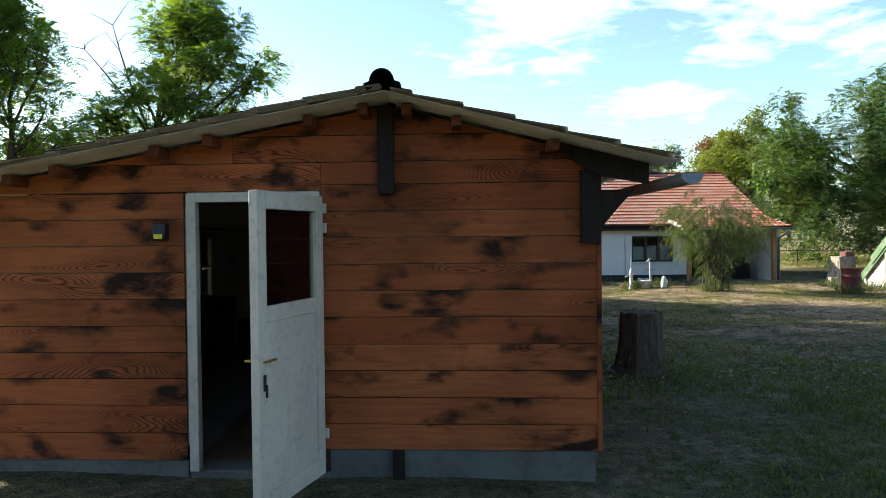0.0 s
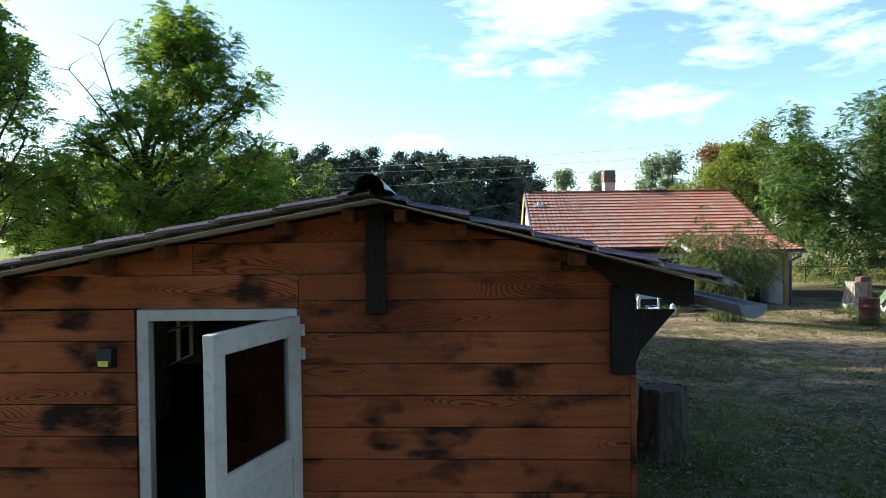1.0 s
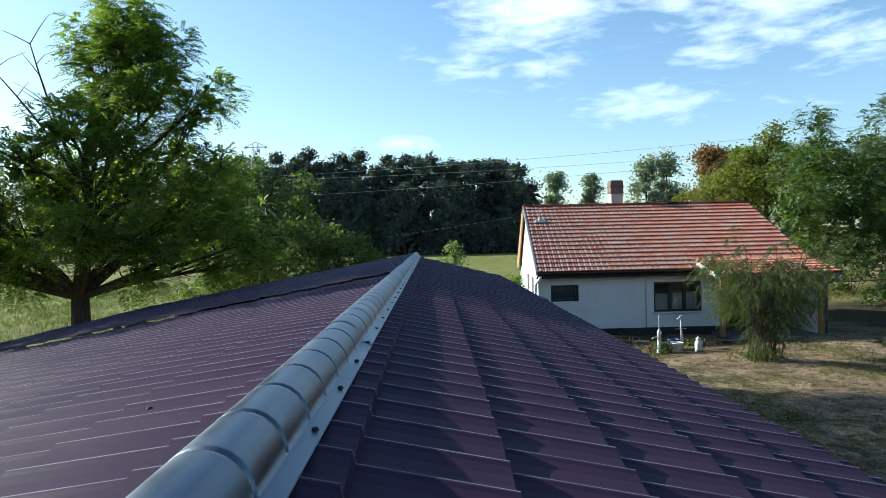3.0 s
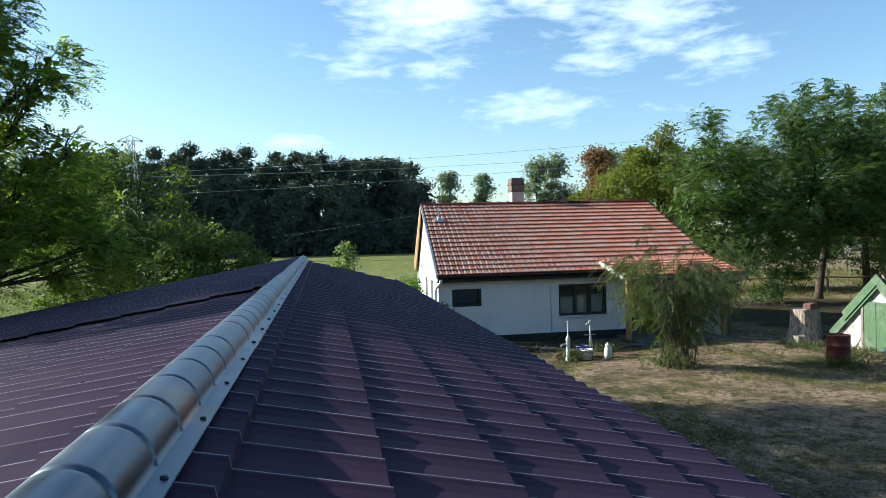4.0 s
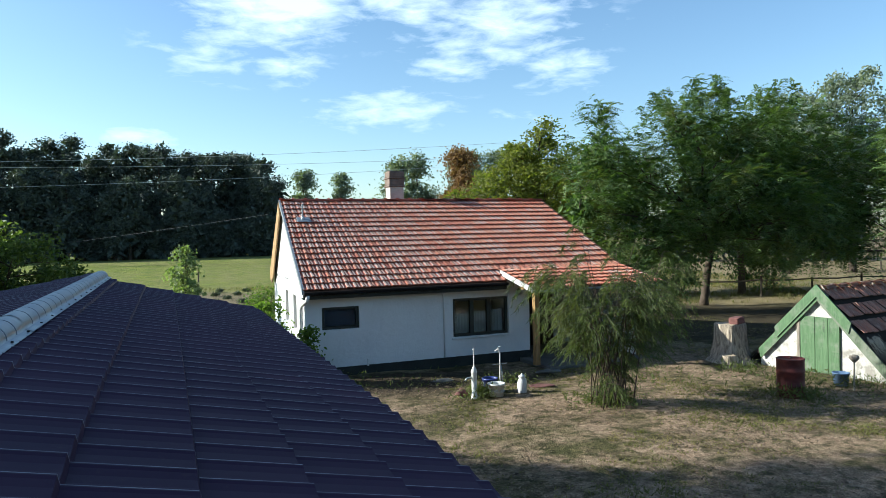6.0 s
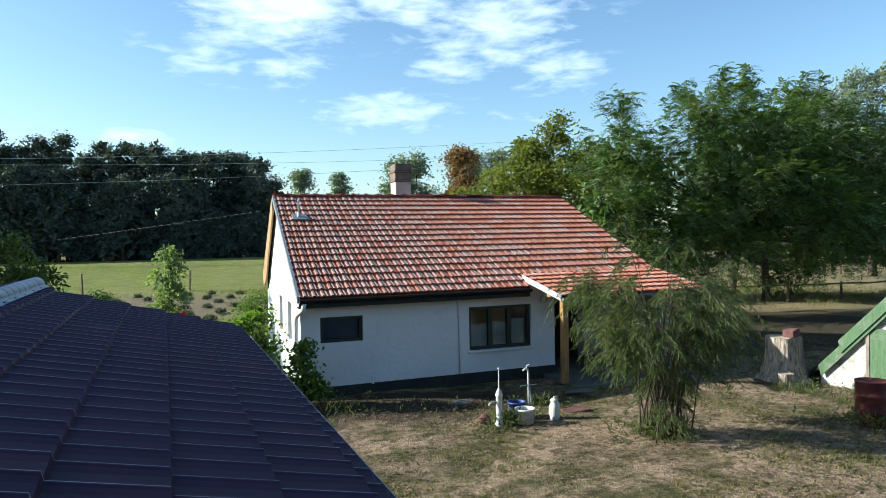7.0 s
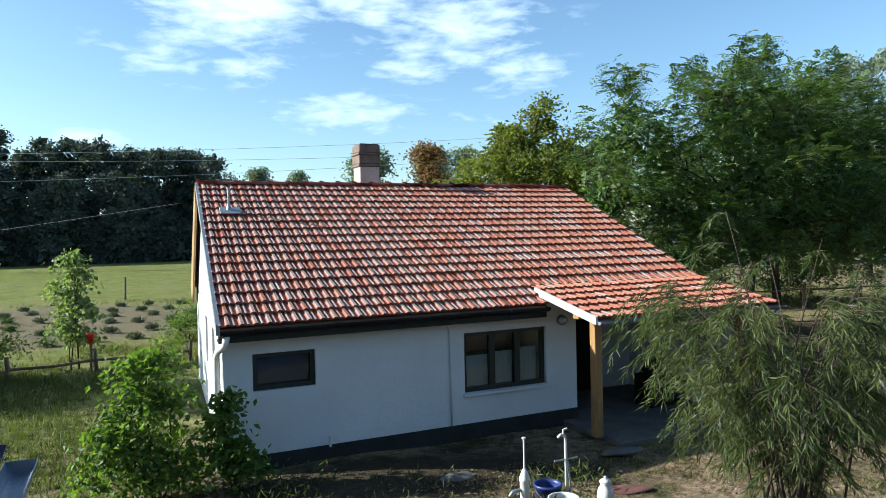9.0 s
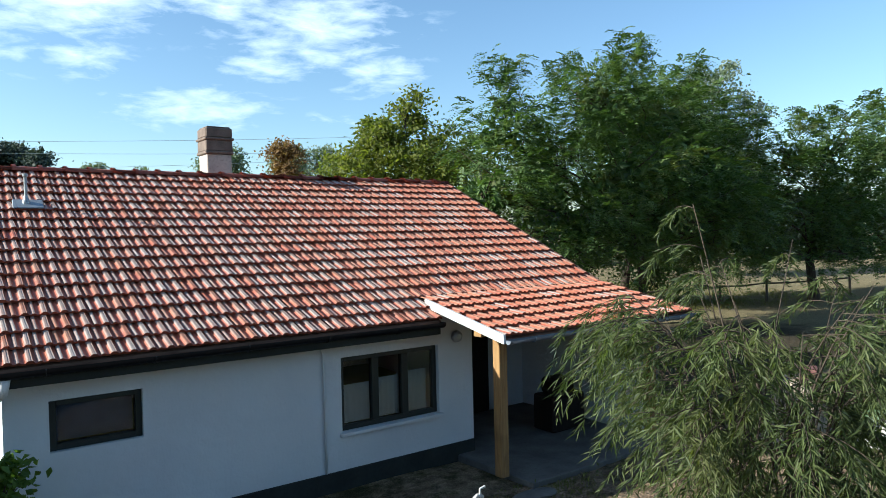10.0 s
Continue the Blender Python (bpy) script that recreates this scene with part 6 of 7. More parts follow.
# ---- woods beyond the meadow ----
def woods(name, label, spots, mat, seed, leaf, per, clump, leaves, front=True):
    r = np.random.default_rng(seed)
    p, hearts = [], []
    stems = B()
    for x, y, h, w in spots:
        blobs = []
        for k in range(7):
            f = 0.22 + 0.72 * k / 6
            wide = w * (1.0 - 0.55 * max(0, f - 0.45) / 0.55)
            blobs.append((x + r.uniform(-0.45, 0.45) * wide, y + r.uniform(-0.3, 0.3) * wide, h * f, wide * r.uniform(0.55, 0.8)))
        blobs.append((x, y, h * 0.94, w * 0.4))
        q = crown_points(blobs, per, clump, leaves, r, 0.6)
        if front:
            thin = r.uniform(size=len(q)) < np.clip(q[:, 2] / h * 2.2 - 0.1, 0.35, 1.0)
            q = q[thin & (q[:, 1] < y + 0.25 * w) & (q[:, 2] > (0.0 if y < 121 else 0.5 * h))]
        p.append(q)
        tube(stems, [(x, y, -0.2), (x, y, h * 0.8)], [0.25, 0.08], 6)
        for bx, by, bz, rad in blobs:
            e = r.normal(size=(int((16 if bz > 0.6 * h else 36) * rad), 3))
            hearts.append(e / np.linalg.norm(e, axis=1)[:, None] * rad * r.uniform(0.1, 0.55, (len(e), 1)) * (1, 1, 0.8) + (bx, by, bz - 0.1 * rad))
    v, f = leaf_arrays(np.concatenate(p), leaf, leaf * 0.62, 0.2, 0.8, r)
    hv, hf = leaf_arrays(np.concatenate(hearts), 1.15, 0.95, 0.6, 0.8, r)
    v, f = np.concatenate((v, hv)), np.concatenate((f, hf + len(v)))
    v[:, 2] += rise(v[:, 1])
    for vert in stems.verts:
        vert.co.z += float(rise(vert.co.y))
    ob = tagged(arrays(name, v, f, mat), label, "woods", "", "stuff")
    part("trunks", stems, M_BARK, ob)


random.seed(8)
line = []
x = -76.0
while x < 8.5:
    h = random.uniform(15.0, 17.6) * (1.0 if x < -6 else 0.93)
    line.append((x, 118 + random.uniform(-2, 5), h, random.uniform(2.2, 2.9)))
    if random.random() < 0.45:
        line.append((x + 1.5, 113.5 + random.uniform(-1.5, 1.5), random.uniform(8, 13), random.uniform(2.8, 3.8)))
    if random.random() < 0.7 or x > -8:
        line.append((x + 0.5, 114.5 + random.uniform(-1, 1), random.uniform(4.2, 6.5), random.uniform(2.2, 3.0)))
    line.append((x + 1.0, 124 + random.uniform(-2, 2), random.uniform(13, 16), random.uniform(2.6, 3.2)))
    x += random.uniform(1.5, 2.1)
woods("far_woods", "dark wall of tall trees beyond the meadow", line, M_WOODS, 61, 0.36, 1.0, 0.6, 11)
woods("far_trees", "two rounded trees standing alone beyond the meadow", [(14.9, 124, 13.2, 2.3), (20.9, 124, 12.6, 2.2)], M_PALEWOODS, 62, 0.4, 2.4, 0.6, 40)
pale = [(26.5 + 3.9 * i + random.uniform(-1, 1), 110 + random.uniform(-6, 6), random.uniform(12.5, 15.5) + 0.12 * i, random.uniform(3.4, 4.4)) for i in range(16)]
woods("far_trees", "pale grey-green willows far behind the house", pale, M_PALEWOODS, 63, 0.40, 1.5, 0.8, 22)
woods("far_tree", "rust-brown tree far behind the house", [(30.0, 92, 13.2, 3.0)], M_REDWOODS, 64, 0.34, 2.4, 0.7, 50)
hedge = [(44 + 4.2 * i + random.uniform(-1, 1), 66 - 2.4 * i + random.uniform(-2, 2), random.uniform(5, 8.5), random.uniform(2.6, 3.4)) for i in range(11)]
woods("far_trees", "hedge of mixed trees beyond the pasture", hedge, M_WOODS, 65, 0.5, 2.0, 0.8, 22)
behind = [(-60 + 9 * i, -55 + random.uniform(-4, 4), random.uniform(10, 15), 4.0) for i in range(14)]
woods("far_trees", "trees round the far side of the yard", behind, M_WOODS, 66, 1.9, 0.12, 1.5, 4, False)


# ---- wires and pylon ----
def wire(name, label, a, b, sag, radius, material, n=24):
    a, b = Vector(a), Vector(b)
    pts = [a.lerp(b, i / n) - Vector((0, 0, sag * 4 * (i / n) * (1 - i / n))) for i in range(n + 1)]
    tagged(part(name, tube(B(), pts, radius, 5), material), label, "cable")


PY = Vector((-29, 100, 0))
for dz, off, end in ((9.1, -2.6, 23.3), (11.6, 2.6, 22.5), (12.0, -2.8, 25.8)):
    wire("power_line", "thin power line crossing high over the fields", PY + Vector((off, 0, dz)), (130, 100, end), 2.5, 0.018, M_WIRE)
wire("house_cable", "thin cable sagging towards the house gable", (-48, 60, 2.0), tuple((HOUSE @ Vector((-0.1, TOP_W, TOP_Z - 0.36)))), 1.2, 0.0045, M_CABLE)
pylon = thing("power_pylon", "steel lattice power pylon among the trees", "pylon", PY)
bm = B()
for sx in (-1, 1):
    for sy in (-1, 1):
        tube(bm, [(1.3 * sx, 1.3 * sy, 0), (0.35 * sx, 0.35 * sy, 16.6)], 0.07, 5)
for k in range(10):
    z0, z1 = 1.6 * k, 1.6 * (k + 1)
    w0, w1 = 1.3 - 0.95 * z0 / 16.6, 1.3 - 0.95 * z1 / 16.6
    for s in (-1, 1):
        tube(bm, [(-w0, w0 * s, z0), (w1, w1 * s, z1)], 0.045, 4)
        tube(bm, [(w0, w0 * s, z0), (-w1, w1 * s, z1)], 0.045, 4)
part("mast", bm, M_GREYMETAL, pylon)
for z, w in ((10.5, 3.0), (13.6, 3.2), (16.2, 1.6)):
    bm = tube(B(), [(-w, 0, z), (w, 0, z)], 0.08, 4)
    tube(bm, [(-w, 0, z), (0, 0, z + 0.7), (w, 0, z)], 0.05, 4)
    part("crossarm", bm, M_GREYMETAL, pylon)
    for s in (-1, 1):
        part("insulator", tube(B(), [(w * s, 0, z), (w * s * 0.8, 0, z - 0.15)], 0.10, 6), M_WHITE, pylon)


# ---- yard things ----
def stump(name, label, at, h, r, mat, seed, flare=1.25, cut=None):
    t = thing(name, label, "stump", at)
    rr = random.Random(seed)
    n = 26
    rings = []
    bm = B()
    wob = [1.0 + 0.05 * math.sin(3 * j * 0.2417 + seed) + 0.04 * math.sin(7 * j * 0.2417 + 2 * seed) + rr.uniform(-0.025, 0.025) for j in range(n)]
    for k, (z, f) in enumerate(((-0.05, flare), (0.10 * h, 0.55 + 0.45 * flare), (0.28 * h, 0.80 + 0.20 * flare), (0.55 * h, 1.0), (0.97 * h, 0.97), (h, 0.93))):
        rings.append([bm.verts.new((r * f * wob[j] * (1 + 0.03 * rr.uniform(-1, 1)) * math.cos(2 * math.pi * j / n), r * f * wob[j] * math.sin(2 * math.pi * j / n), z + (0.02 * rr.uniform(-1, 1) if k > 3 else 0))) for j in range(n)])
    for a, b in zip(rings, rings[1:]):
        for j in range(n):
            bm.faces.new((a[j], a[(j + 1) % n], b[(j + 1) % n], b[j]))
    part("bark", bm, mat, t, "", False)
    bm = B()
    ring = [bm.verts.new((v.x, v.y, v.z)) for v in [Vector((r * 0.935 * wob[j] * math.cos(2 * math.pi * j / n), r * 0.935 * wob[j] * math.sin(2 * math.pi * j / n), h - 0.004)) for j in range(n)]]
    bm.faces.new(ring)
    part("cut_face", bm, cut or M_CUT, t)
    return t


stump("tree_stump", "tall dark tree stump beside the cabin wall", (2.62, 8.2, 0), 0.74, 0.26, M_BARK, 1, 1.5, M_BARK)
stump("tree_stump", "broad pale stump with flaking bark by the path", (12.22, 22.74, 0), 0.90, 0.365, M_STUMP, 2, 1.62)
stump("log_block", "short cut log standing beside the stump", (11.66, 22.13, 0), 0.27, 0.16, M_STUMP, 3, 1.02)
stump("tree_stump", "low pale stump with a split top in the lawn", (10.95, 15.95, 0), 0.26, 0.27, M_STUMP, 6, 1.35)
block = thing("stone_block", "rough red stone lying on the stump", "stone", (12.34, 22.66, 0.885), 32)
bm = box(B(), -0.2, 0.2, -0.12, 0.12, 0, 0.17, 0.03)
for v in bm.verts:
    v.co += Vector((random.uniform(-1, 1), random.uniform(-1, 1), 0)) * 0.018
part("stone", bm, M_STONE, block)


def drum(at):
    t = thing("oil_drum", "rusty dark red oil drum in the grass", "drum", at)
    prof = [(0.245, 0.0), (0.252, 0.01), (0.245, 0.03)]
    for z in (0.28, 0.55):
        prof += [(0.245, z - 0.025), (0.257, z), (0.245, z + 0.025)]
    prof += [(0.245, 0.75), (0.254, 0.77), (0.254, 0.785), (0.232, 0.785), (0.230, 0.76)]
    part("shell", turned(B(), prof, 28), M_RUST, t, "", True)
    part("bung", turned(B(), [(0.03, 0.76), (0.03, 0.778), (0.02, 0.782)], 10, (0.12, 0.1, 0)), M_DARKMETAL, t)


drum((10.9, 19.55, -0.10))

pump = thing("water_pump", "white painted hand water pump with a thin rod", "pump", (5.31, 21.70, 0))
part("barrel", turned(B(), [(0.075, -0.05), (0.075, 0.02), (0.054, 0.03), (0.051, 0.46), (0.060, 0.47), (0.060, 0.5), (0.036, 0.56), (0.016, 0.6)], 16), M_WHITE, pump, "", True)
part("rod", tube(B(), [(0, 0, 0.58), (0, 0, 0.92)], 0.011, 8), M_WHITE, pump)
part("rod_cap", turned(B(), [(0.012, 0.91), (0.024, 0.92), (0.024, 0.935), (0.01, 0.94)], 10), M_WHITE, pump)
part("spout", tube(B(), [(-0.06, 0, 0.38), (-0.15, -0.01, 0.37), (-0.19, -0.015, 0.33)], 0.022, 8), M_GREYMETAL, pump, "", True)
tap = thing("standpipe_tap", "grey standpipe with a crossbar and white tap", "tap", (5.93, 21.88, -0.1))
part("pipe", tube(B(), [(0, 0, -0.05), (0, 0, 0.88), (-0.01, 0, 0.93), (-0.06, 0, 0.95), (-0.10, 0, 0.92)], 0.017, 8), M_WHITE, tap, "", True)
part("crossbar", tube(B(), [(-0.15, 0, 0.66), (0.15, 0, 0.67)], 0.011, 6), M_GREYMETAL, tap)
part("valve", tube(B(), [(-0.03, 0, 0.95), (-0.03, 0, 1.0), (0.02, 0, 1.01)], 0.013, 6), M_WHITE, tap)
part("hose", tube(B(), [(0.02, 0, 0.64), (0.05, 0.01, 0.45), (0.06, 0.01, 0.2), (0.03, 0, 0.0)], 0.012, 6), M_GREYMETAL, tap, "", True)


def bucket(name, label, at, r0, r1, h, mat):
    t = thing(name, label, "bucket", at)
    part("pail", turned(B(), [(r0, 0), (r1, h - 0.03), (r1 + 0.012, h - 0.03), (r1 + 0.012, h), (r1 - 0.006, h), (r1 - 0.008, h - 0.04), (r0 - 0.01, 0.02)], 24), mat, t, "", True)
    pts = [(math.cos(a) * (r1 + 0.014), -0.02 - 0.05 * math.sin(a), h - 0.05 - 0.11 * math.sin(a)) for a in [math.pi * k / 10 for k in range(11)]]
    part("handle", tube(B(), [(p[0], -abs(math.sin(math.pi * k / 10)) * (r1 + 0.005), p[2]) for k, p in enumerate(pts)], 0.004, 5), M_GREYMETAL, t)


bucket("white_bucket", "white plastic bucket under the tap", (5.74, 21.62, 0), 0.135, 0.16, 0.25, M_WHITE)
for x in (-0.07, 0.05):
    tagged(part("label_bar", box(B(), x - 0.035, x + 0.035, -0.159, -0.156, 0.11, 0.15), M_GREYMETAL, bpy.data.objects["white_bucket"]), "grey printed bar")


def field_stone(name, label, at, size, turn, mat, seed):
    rr = random.Random(seed)
    t = thing(name, label, "stone", at, turn)
    bm = B()
    bmesh.ops.create_icosphere(bm, subdivisions=3, radius=1.0)
    bumps = [(Vector((rr.uniform(-1, 1), rr.uniform(-1, 1), rr.uniform(-1, 1))).normalized(), rr.uniform(-0.22, 0.12)) for _ in range(14)]
    for v in bm.verts:
        k = 1.0 + sum(h * max(0.0, v.co.normalized().dot(d) - 0.55) * 2 for d, h in bumps)
        v.co = Vector((v.co.x * k * size[0], v.co.y * k * size[1], max(-0.3, v.co.z * k) * size[2]))
    part("stone", bm, mat, t, "", False)


field_stone("field_stone", "brown-grey stone lying beside the pump", (5.12, 21.95, 0.03), (0.15, 0.12, 0.11), 20, M_STONE, 1)
field_stone("flat_stone", "pale flat stone slab at the porch edge", (7.75, 23.36, 0.0), (0.34, 0.18, 0.05), 8, M_CONCRETE, 2)
field_stone("flat_stone", "pale flat stone lying by the house wall", (5.25, 23.35, 0.0), (0.30, 0.14, 0.05), 4, M_CONCRETE, 3)
field_stone("flat_stone", "worn brick-red slab in the grass by the can", (6.95, 22.08, 0.0), (0.30, 0.16, 0.035), -6, M_STONE, 4)
bucket("blue_bucket", "dark blue bucket behind the white one", (5.76, 22.0, 0), 0.125, 0.15, 0.28, M_BLUE)
can = thing("milk_can", "white enamel milk can with a lid and handle", "can", (6.31, 21.68, 0), 25)
can.scale = (0.92, 0.92, 0.97)
part("body", turned(B(), [(0.095, 0), (0.10, 0.02), (0.10, 0.2), (0.085, 0.25), (0.062, 0.28), (0.062, 0.31), (0.072, 0.32)], 20), M_WHITE, can, "", True)
part("lid", turned(B(), [(0.072, 0.32), (0.074, 0.335), (0.05, 0.36), (0.018, 0.365), (0.018, 0.39), (0.008, 0.395)], 16), M_WHITE, can, "", True)
part("handle", tube(B(), [(0.06, 0, 0.28), (0.13, 0, 0.27), (0.15, 0, 0.2), (0.13, 0, 0.12), (0.098, 0, 0.10)], 0.011, 6), M_WHITE, can, "", True)

post = thing("red_post", "garden post with a bright red cap", "post", (0.05, 34.05, 0))
part("pole", tube(B(), [(0, 0, -0.1), (0, 0, 0.72)], 0.03, 7), M_POLE, post)
part("cap", turned(B(), [(0.07, 0.70), (0.095, 0.90), (0.10, 0.91), (0.08, 0.93), (0.02, 0.94)], 12), M_RED, post, "red plastic cap", True)


# ---- cellar hut with a green gable ----
HUT = pose(12.85, 20.77, 0, 0, 0, 12)
hut = tagged(new("cellar_hut"), "low cellar hut with a green gable, tiles and thatch", "hut")
hut.matrix_basis = HUT
# local: x runs back along the ridge, y to the far side
APEX, HALF, FOOT = 1.80, 1.65, 0.12
HL = 5.2


def hut_z(y):
    return APEX - (APEX - FOOT) * abs(y) / HALF


wall = slab(B(), [(0.05, -1.42, -0.1), (0.05, 1.42, -0.1), (0.05, 1.42, 0.3), (0.05, 0, 1.68), (0.05, -1.42, 0.3)], (0.2, 0, 0))
part("gable_wall", wall, M_LIMEWASH, hut)
door = part("door", box(B(), 0.02, 0.04, -0.46, 0.42, 0.03, 1.22), M_GREEN, hut, "green plank door")
for i, (a, b) in enumerate(((-0.46, -0.21), (-0.21, 0.08), (0.08, 0.42))):
    part("plank", box(B(), -0.005, 0.02, a + 0.006, b - 0.006, 0.03, 1.20 + 0.012 * i, 0.004), M_GREEN, door)
part("door_post", box(B(), -0.02, 0.045, 0.42, 0.49, 0.0, 1.26, 0.004), M_OLDWOOD, hut)
for sgn in (-1, 1):
    upper, lower = (0.60, 0.86) if sgn > 0 else (0.45, 0.97)
    for a, b, dz, wide, out, mat in ((0.0, lower, 0.02, 0.25, 0.0, M_GREEN if sgn > 0 else M_MOSSY), (0.0, upper, 0.13, 0.27, -0.03, M_GREEN)):
        ya, yb = sgn * HALF * a, sgn * HALF * b
        bm = slab(B(), [(-0.05 + out, ya, hut_z(ya) + dz), (-0.05 + out, yb, hut_z(yb) + dz), (-0.05 + out, yb - sgn * 0.06, hut_z(yb) + dz - wide * 0.85), (-0.05 + out, ya, hut_z(ya) + dz - wide)], (0.035, 0, 0))
        part("bargeboard", bm, mat, hut)
    ya, yb = 0.0, sgn * HALF
    deckm = slab(B(), [(0.0, 0, APEX - 0.06), (0.0, yb, FOOT - 0.06), (0.0, yb, FOOT - 0.0), (0.0, 0, APEX)], (HL, 0, 0))
    part("roof_deck", deckm, M_BLACKWOOD, hut)
# thatch: straw strands lying down the lower part of both slopes
r = np.random.default_rng(71)
n = 9000
yy = r.uniform(0.66, 1.0, n) * HALF
xs = r.uniform(0.0, HL, n)
sg = np.where(r.uniform(size=n) < 0.75, -1.0, 1.0)
lay_len = r.uniform(0.2, 0.45, n)
slope = (APEX - FOOT) / HALF
zz = APEX - slope * yy + r.uniform(0.01, 0.10, n)
y2 = yy + lay_len * 0.68
p0 = np.stack((xs, sg * yy, zz), 1)
p1 = np.stack((xs + r.normal(size=n) * 0.09, sg * y2, np.maximum(zz - lay_len * 0.74 + r.normal(size=n) * 0.02, 0.0)), 1)
wv = np.stack((np.full(n, 0.009), np.zeros(n), np.zeros(n)), 1)
straw = arrays("thatch", np.stack((p0 - wv, p0 + wv, p1 + wv * 0.5, p1 - wv * 0.5), 1).reshape(-1, 3), np.arange(n * 4).reshape(-1, 4), M_THATCH, hut, "grey straw thatch")
# a loose pale layer of straw along the top of the thatch and in wisps below
n = 3200
yy = np.where(r.uniform(size=n) < 0.55, r.uniform(0.60, 0.70, n), r.uniform(0.66, 1.02, n)) * HALF
xs = r.uniform(0.0, HL, n)
keep = np.sin(xs * 5.3 + 2.0 * np.sin(yy * 7.0)) + 0.8 * np.sin(xs * 13.1 + yy * 9.0) > -0.1 + 1.3 * (yy / HALF - 0.65) / 0.35
yy, xs = yy[keep], xs[keep]
n = len(yy)
zz = APEX - slope * yy + r.uniform(0.08, 0.15, n)
ln = r.uniform(0.10, 0.26, n)
p0 = np.stack((xs, -yy, zz), 1)
p1 = np.stack((xs + r.normal(size=n) * 0.06, -yy - ln * 0.66, np.maximum(zz - ln * 0.70 + r.normal(size=n) * 0.03, 0.02)), 1)
wv = np.stack((np.full(n, 0.008), np.zeros(n), np.zeros(n)), 1)
arrays("loose_straw", np.stack((p0 - wv, p0 + wv, p1 + wv * 0.5, p1 - wv * 0.5), 1).reshape(-1, 3), np.arange(n * 4).reshape(-1, 4), M_STRAW, hut, "pale loose straw")
hut_tiles = []
for sgn in (-1, 1):
    for row in range(3):
        for c in range(27 if sgn < 0 else 25):
            x0 = (0.10 if sgn < 0 else 0.55) + c * 0.188
            y = (0.10 + 0.315 * row)
            z = APEX - slope * y
            hut_tiles.append(Matrix.Translation((x0, sgn * (y + 0.14 + random.uniform(-0.02, 0.02)), z - 0.14 * slope + 0.035 + random.uniform(0, 0.02))) @ Matrix.Rotation(0 if sgn < 0 else math.pi, 4, "Z")
                             @ Matrix.Rotation(math.atan(slope) - 0.05, 4, "X") @ Matrix.Rotation(radians(random.uniform(-5, 5)), 4, "Z"))
for i in range(11):
    ob = new("ridge_tile", ridge_mesh.copy())
    ob.data.materials[0] = M_OLDTILE
    ob.parent = hut
    ob.matrix_basis = pose(0.1 + i * 0.46, 0, APEX + 0.02, 0, -4, random.uniform(-3, 3))
for i in range(13):
    x0, tip = 0.12 + i * 0.38, random.uniform(0.03, 0.07)
    bm = slab(B(), [(x0, -0.15, APEX - 0.12), (x0, 0.0, APEX + 0.06 + tip), (x0, 0.03, APEX + 0.05 + tip), (x0, -0.12, APEX - 0.15)], (0.028, 0, 0))
    part("ridge_collar", bm, M_PALECLAY, hut, "pale mortar collar")
pole = thing("leaning_pole", "old pole leaning on the hut's gable", "pole", (12.75, 21.35, 0))
part("pole", tube(B(), [(0.0, 0.15, 0), (0.12, -0.35, 0.75)], 0.025, 6), M_OLDWOOD, pole)
tub = thing("blue_tub", "faded blue tub standing in the grass", "tub", (12.35, 19.75, 0))
part("pail", turned(B(), [(0.125, 0), (0.155, 0.24), (0.165, 0.24), (0.165, 0.26), (0.15, 0.26), (0.115, 0.03)], 20), plain("faded_blue", (0.11, 0.17, 0.28), 0.5), tub, "", True)
sign = thing("garden_stake", "wooden stake with a round straw-coloured head", "stake", (12.3, 19.4, 0))
part("stick", tube(B(), [(0, 0, -0.05), (0, 0, 0.55)], 0.018, 6), M_OLDWOOD, sign)
part("head", turned(B(), [(0.025, 0.52), (0.095, 0.60), (0.085, 0.65), (0.03, 0.67)], 12), M_OLDWOOD, sign, "", True)
post = thing("short_peg", "short wooden peg in the lawn", "peg", (12.65, 18.15, 0))
part("peg", box(B(), -0.05, 0.05, -0.05, 0.05, -0.05, 0.16, 0.01), M_POLE, post)


# ---- fences ----
def fence(points, h, rail, label):
    t = thing("pole_fence", label, "fence", (points[0][0], points[0][1], 0))
    o = Vector((points[0][0], points[0][1], 0))
    pv = [Vector((p[0], p[1], 0)) - o for p in points]
    for p in pv:
        k = h * random.uniform(0.85, 1.1)
        part("post", tube(B(), [p + Vector((0, 0, -0.1)), p + Vector((random.uniform(-0.05, 0.05), 0, k))], [0.06, 0.045], 7), M_POLE, t)
    if rail:
        for a, b in zip(pv, pv[1:]):
            for z in rail:
                part("rail", tube(B(), [a + Vector((0, 0, z)), a.lerp(b, 0.5) + Vector((0, 0, z - 0.04)), b + Vector((0, 0, z + random.uniform(-0.04, 0.04)))], 0.035, 6), M_POLE, t)


random.seed(9)
fence([(14.0 + 2.6 * i, 36.5 - 0.35 * i) for i in range(9)], 0.95, (0.75,), "rustic fence of poles under the trees")
fence([(-18.0 + 5.9 * i, 57.0 - 0.1 * i) for i in range(8)], 1.35, (), "line of old wooden field posts")
fence([(30.0 + 4.0 * i, 52 - 1.2 * i) for i in range(7)], 1.3, (), "line of old wooden field posts")
fence([(-3.2, 33.2), (-1.6, 33.6), (0.15, 34.15), (2.3, 34.4)], 0.55, (0.26,), "low rail of logs round the garden bed")


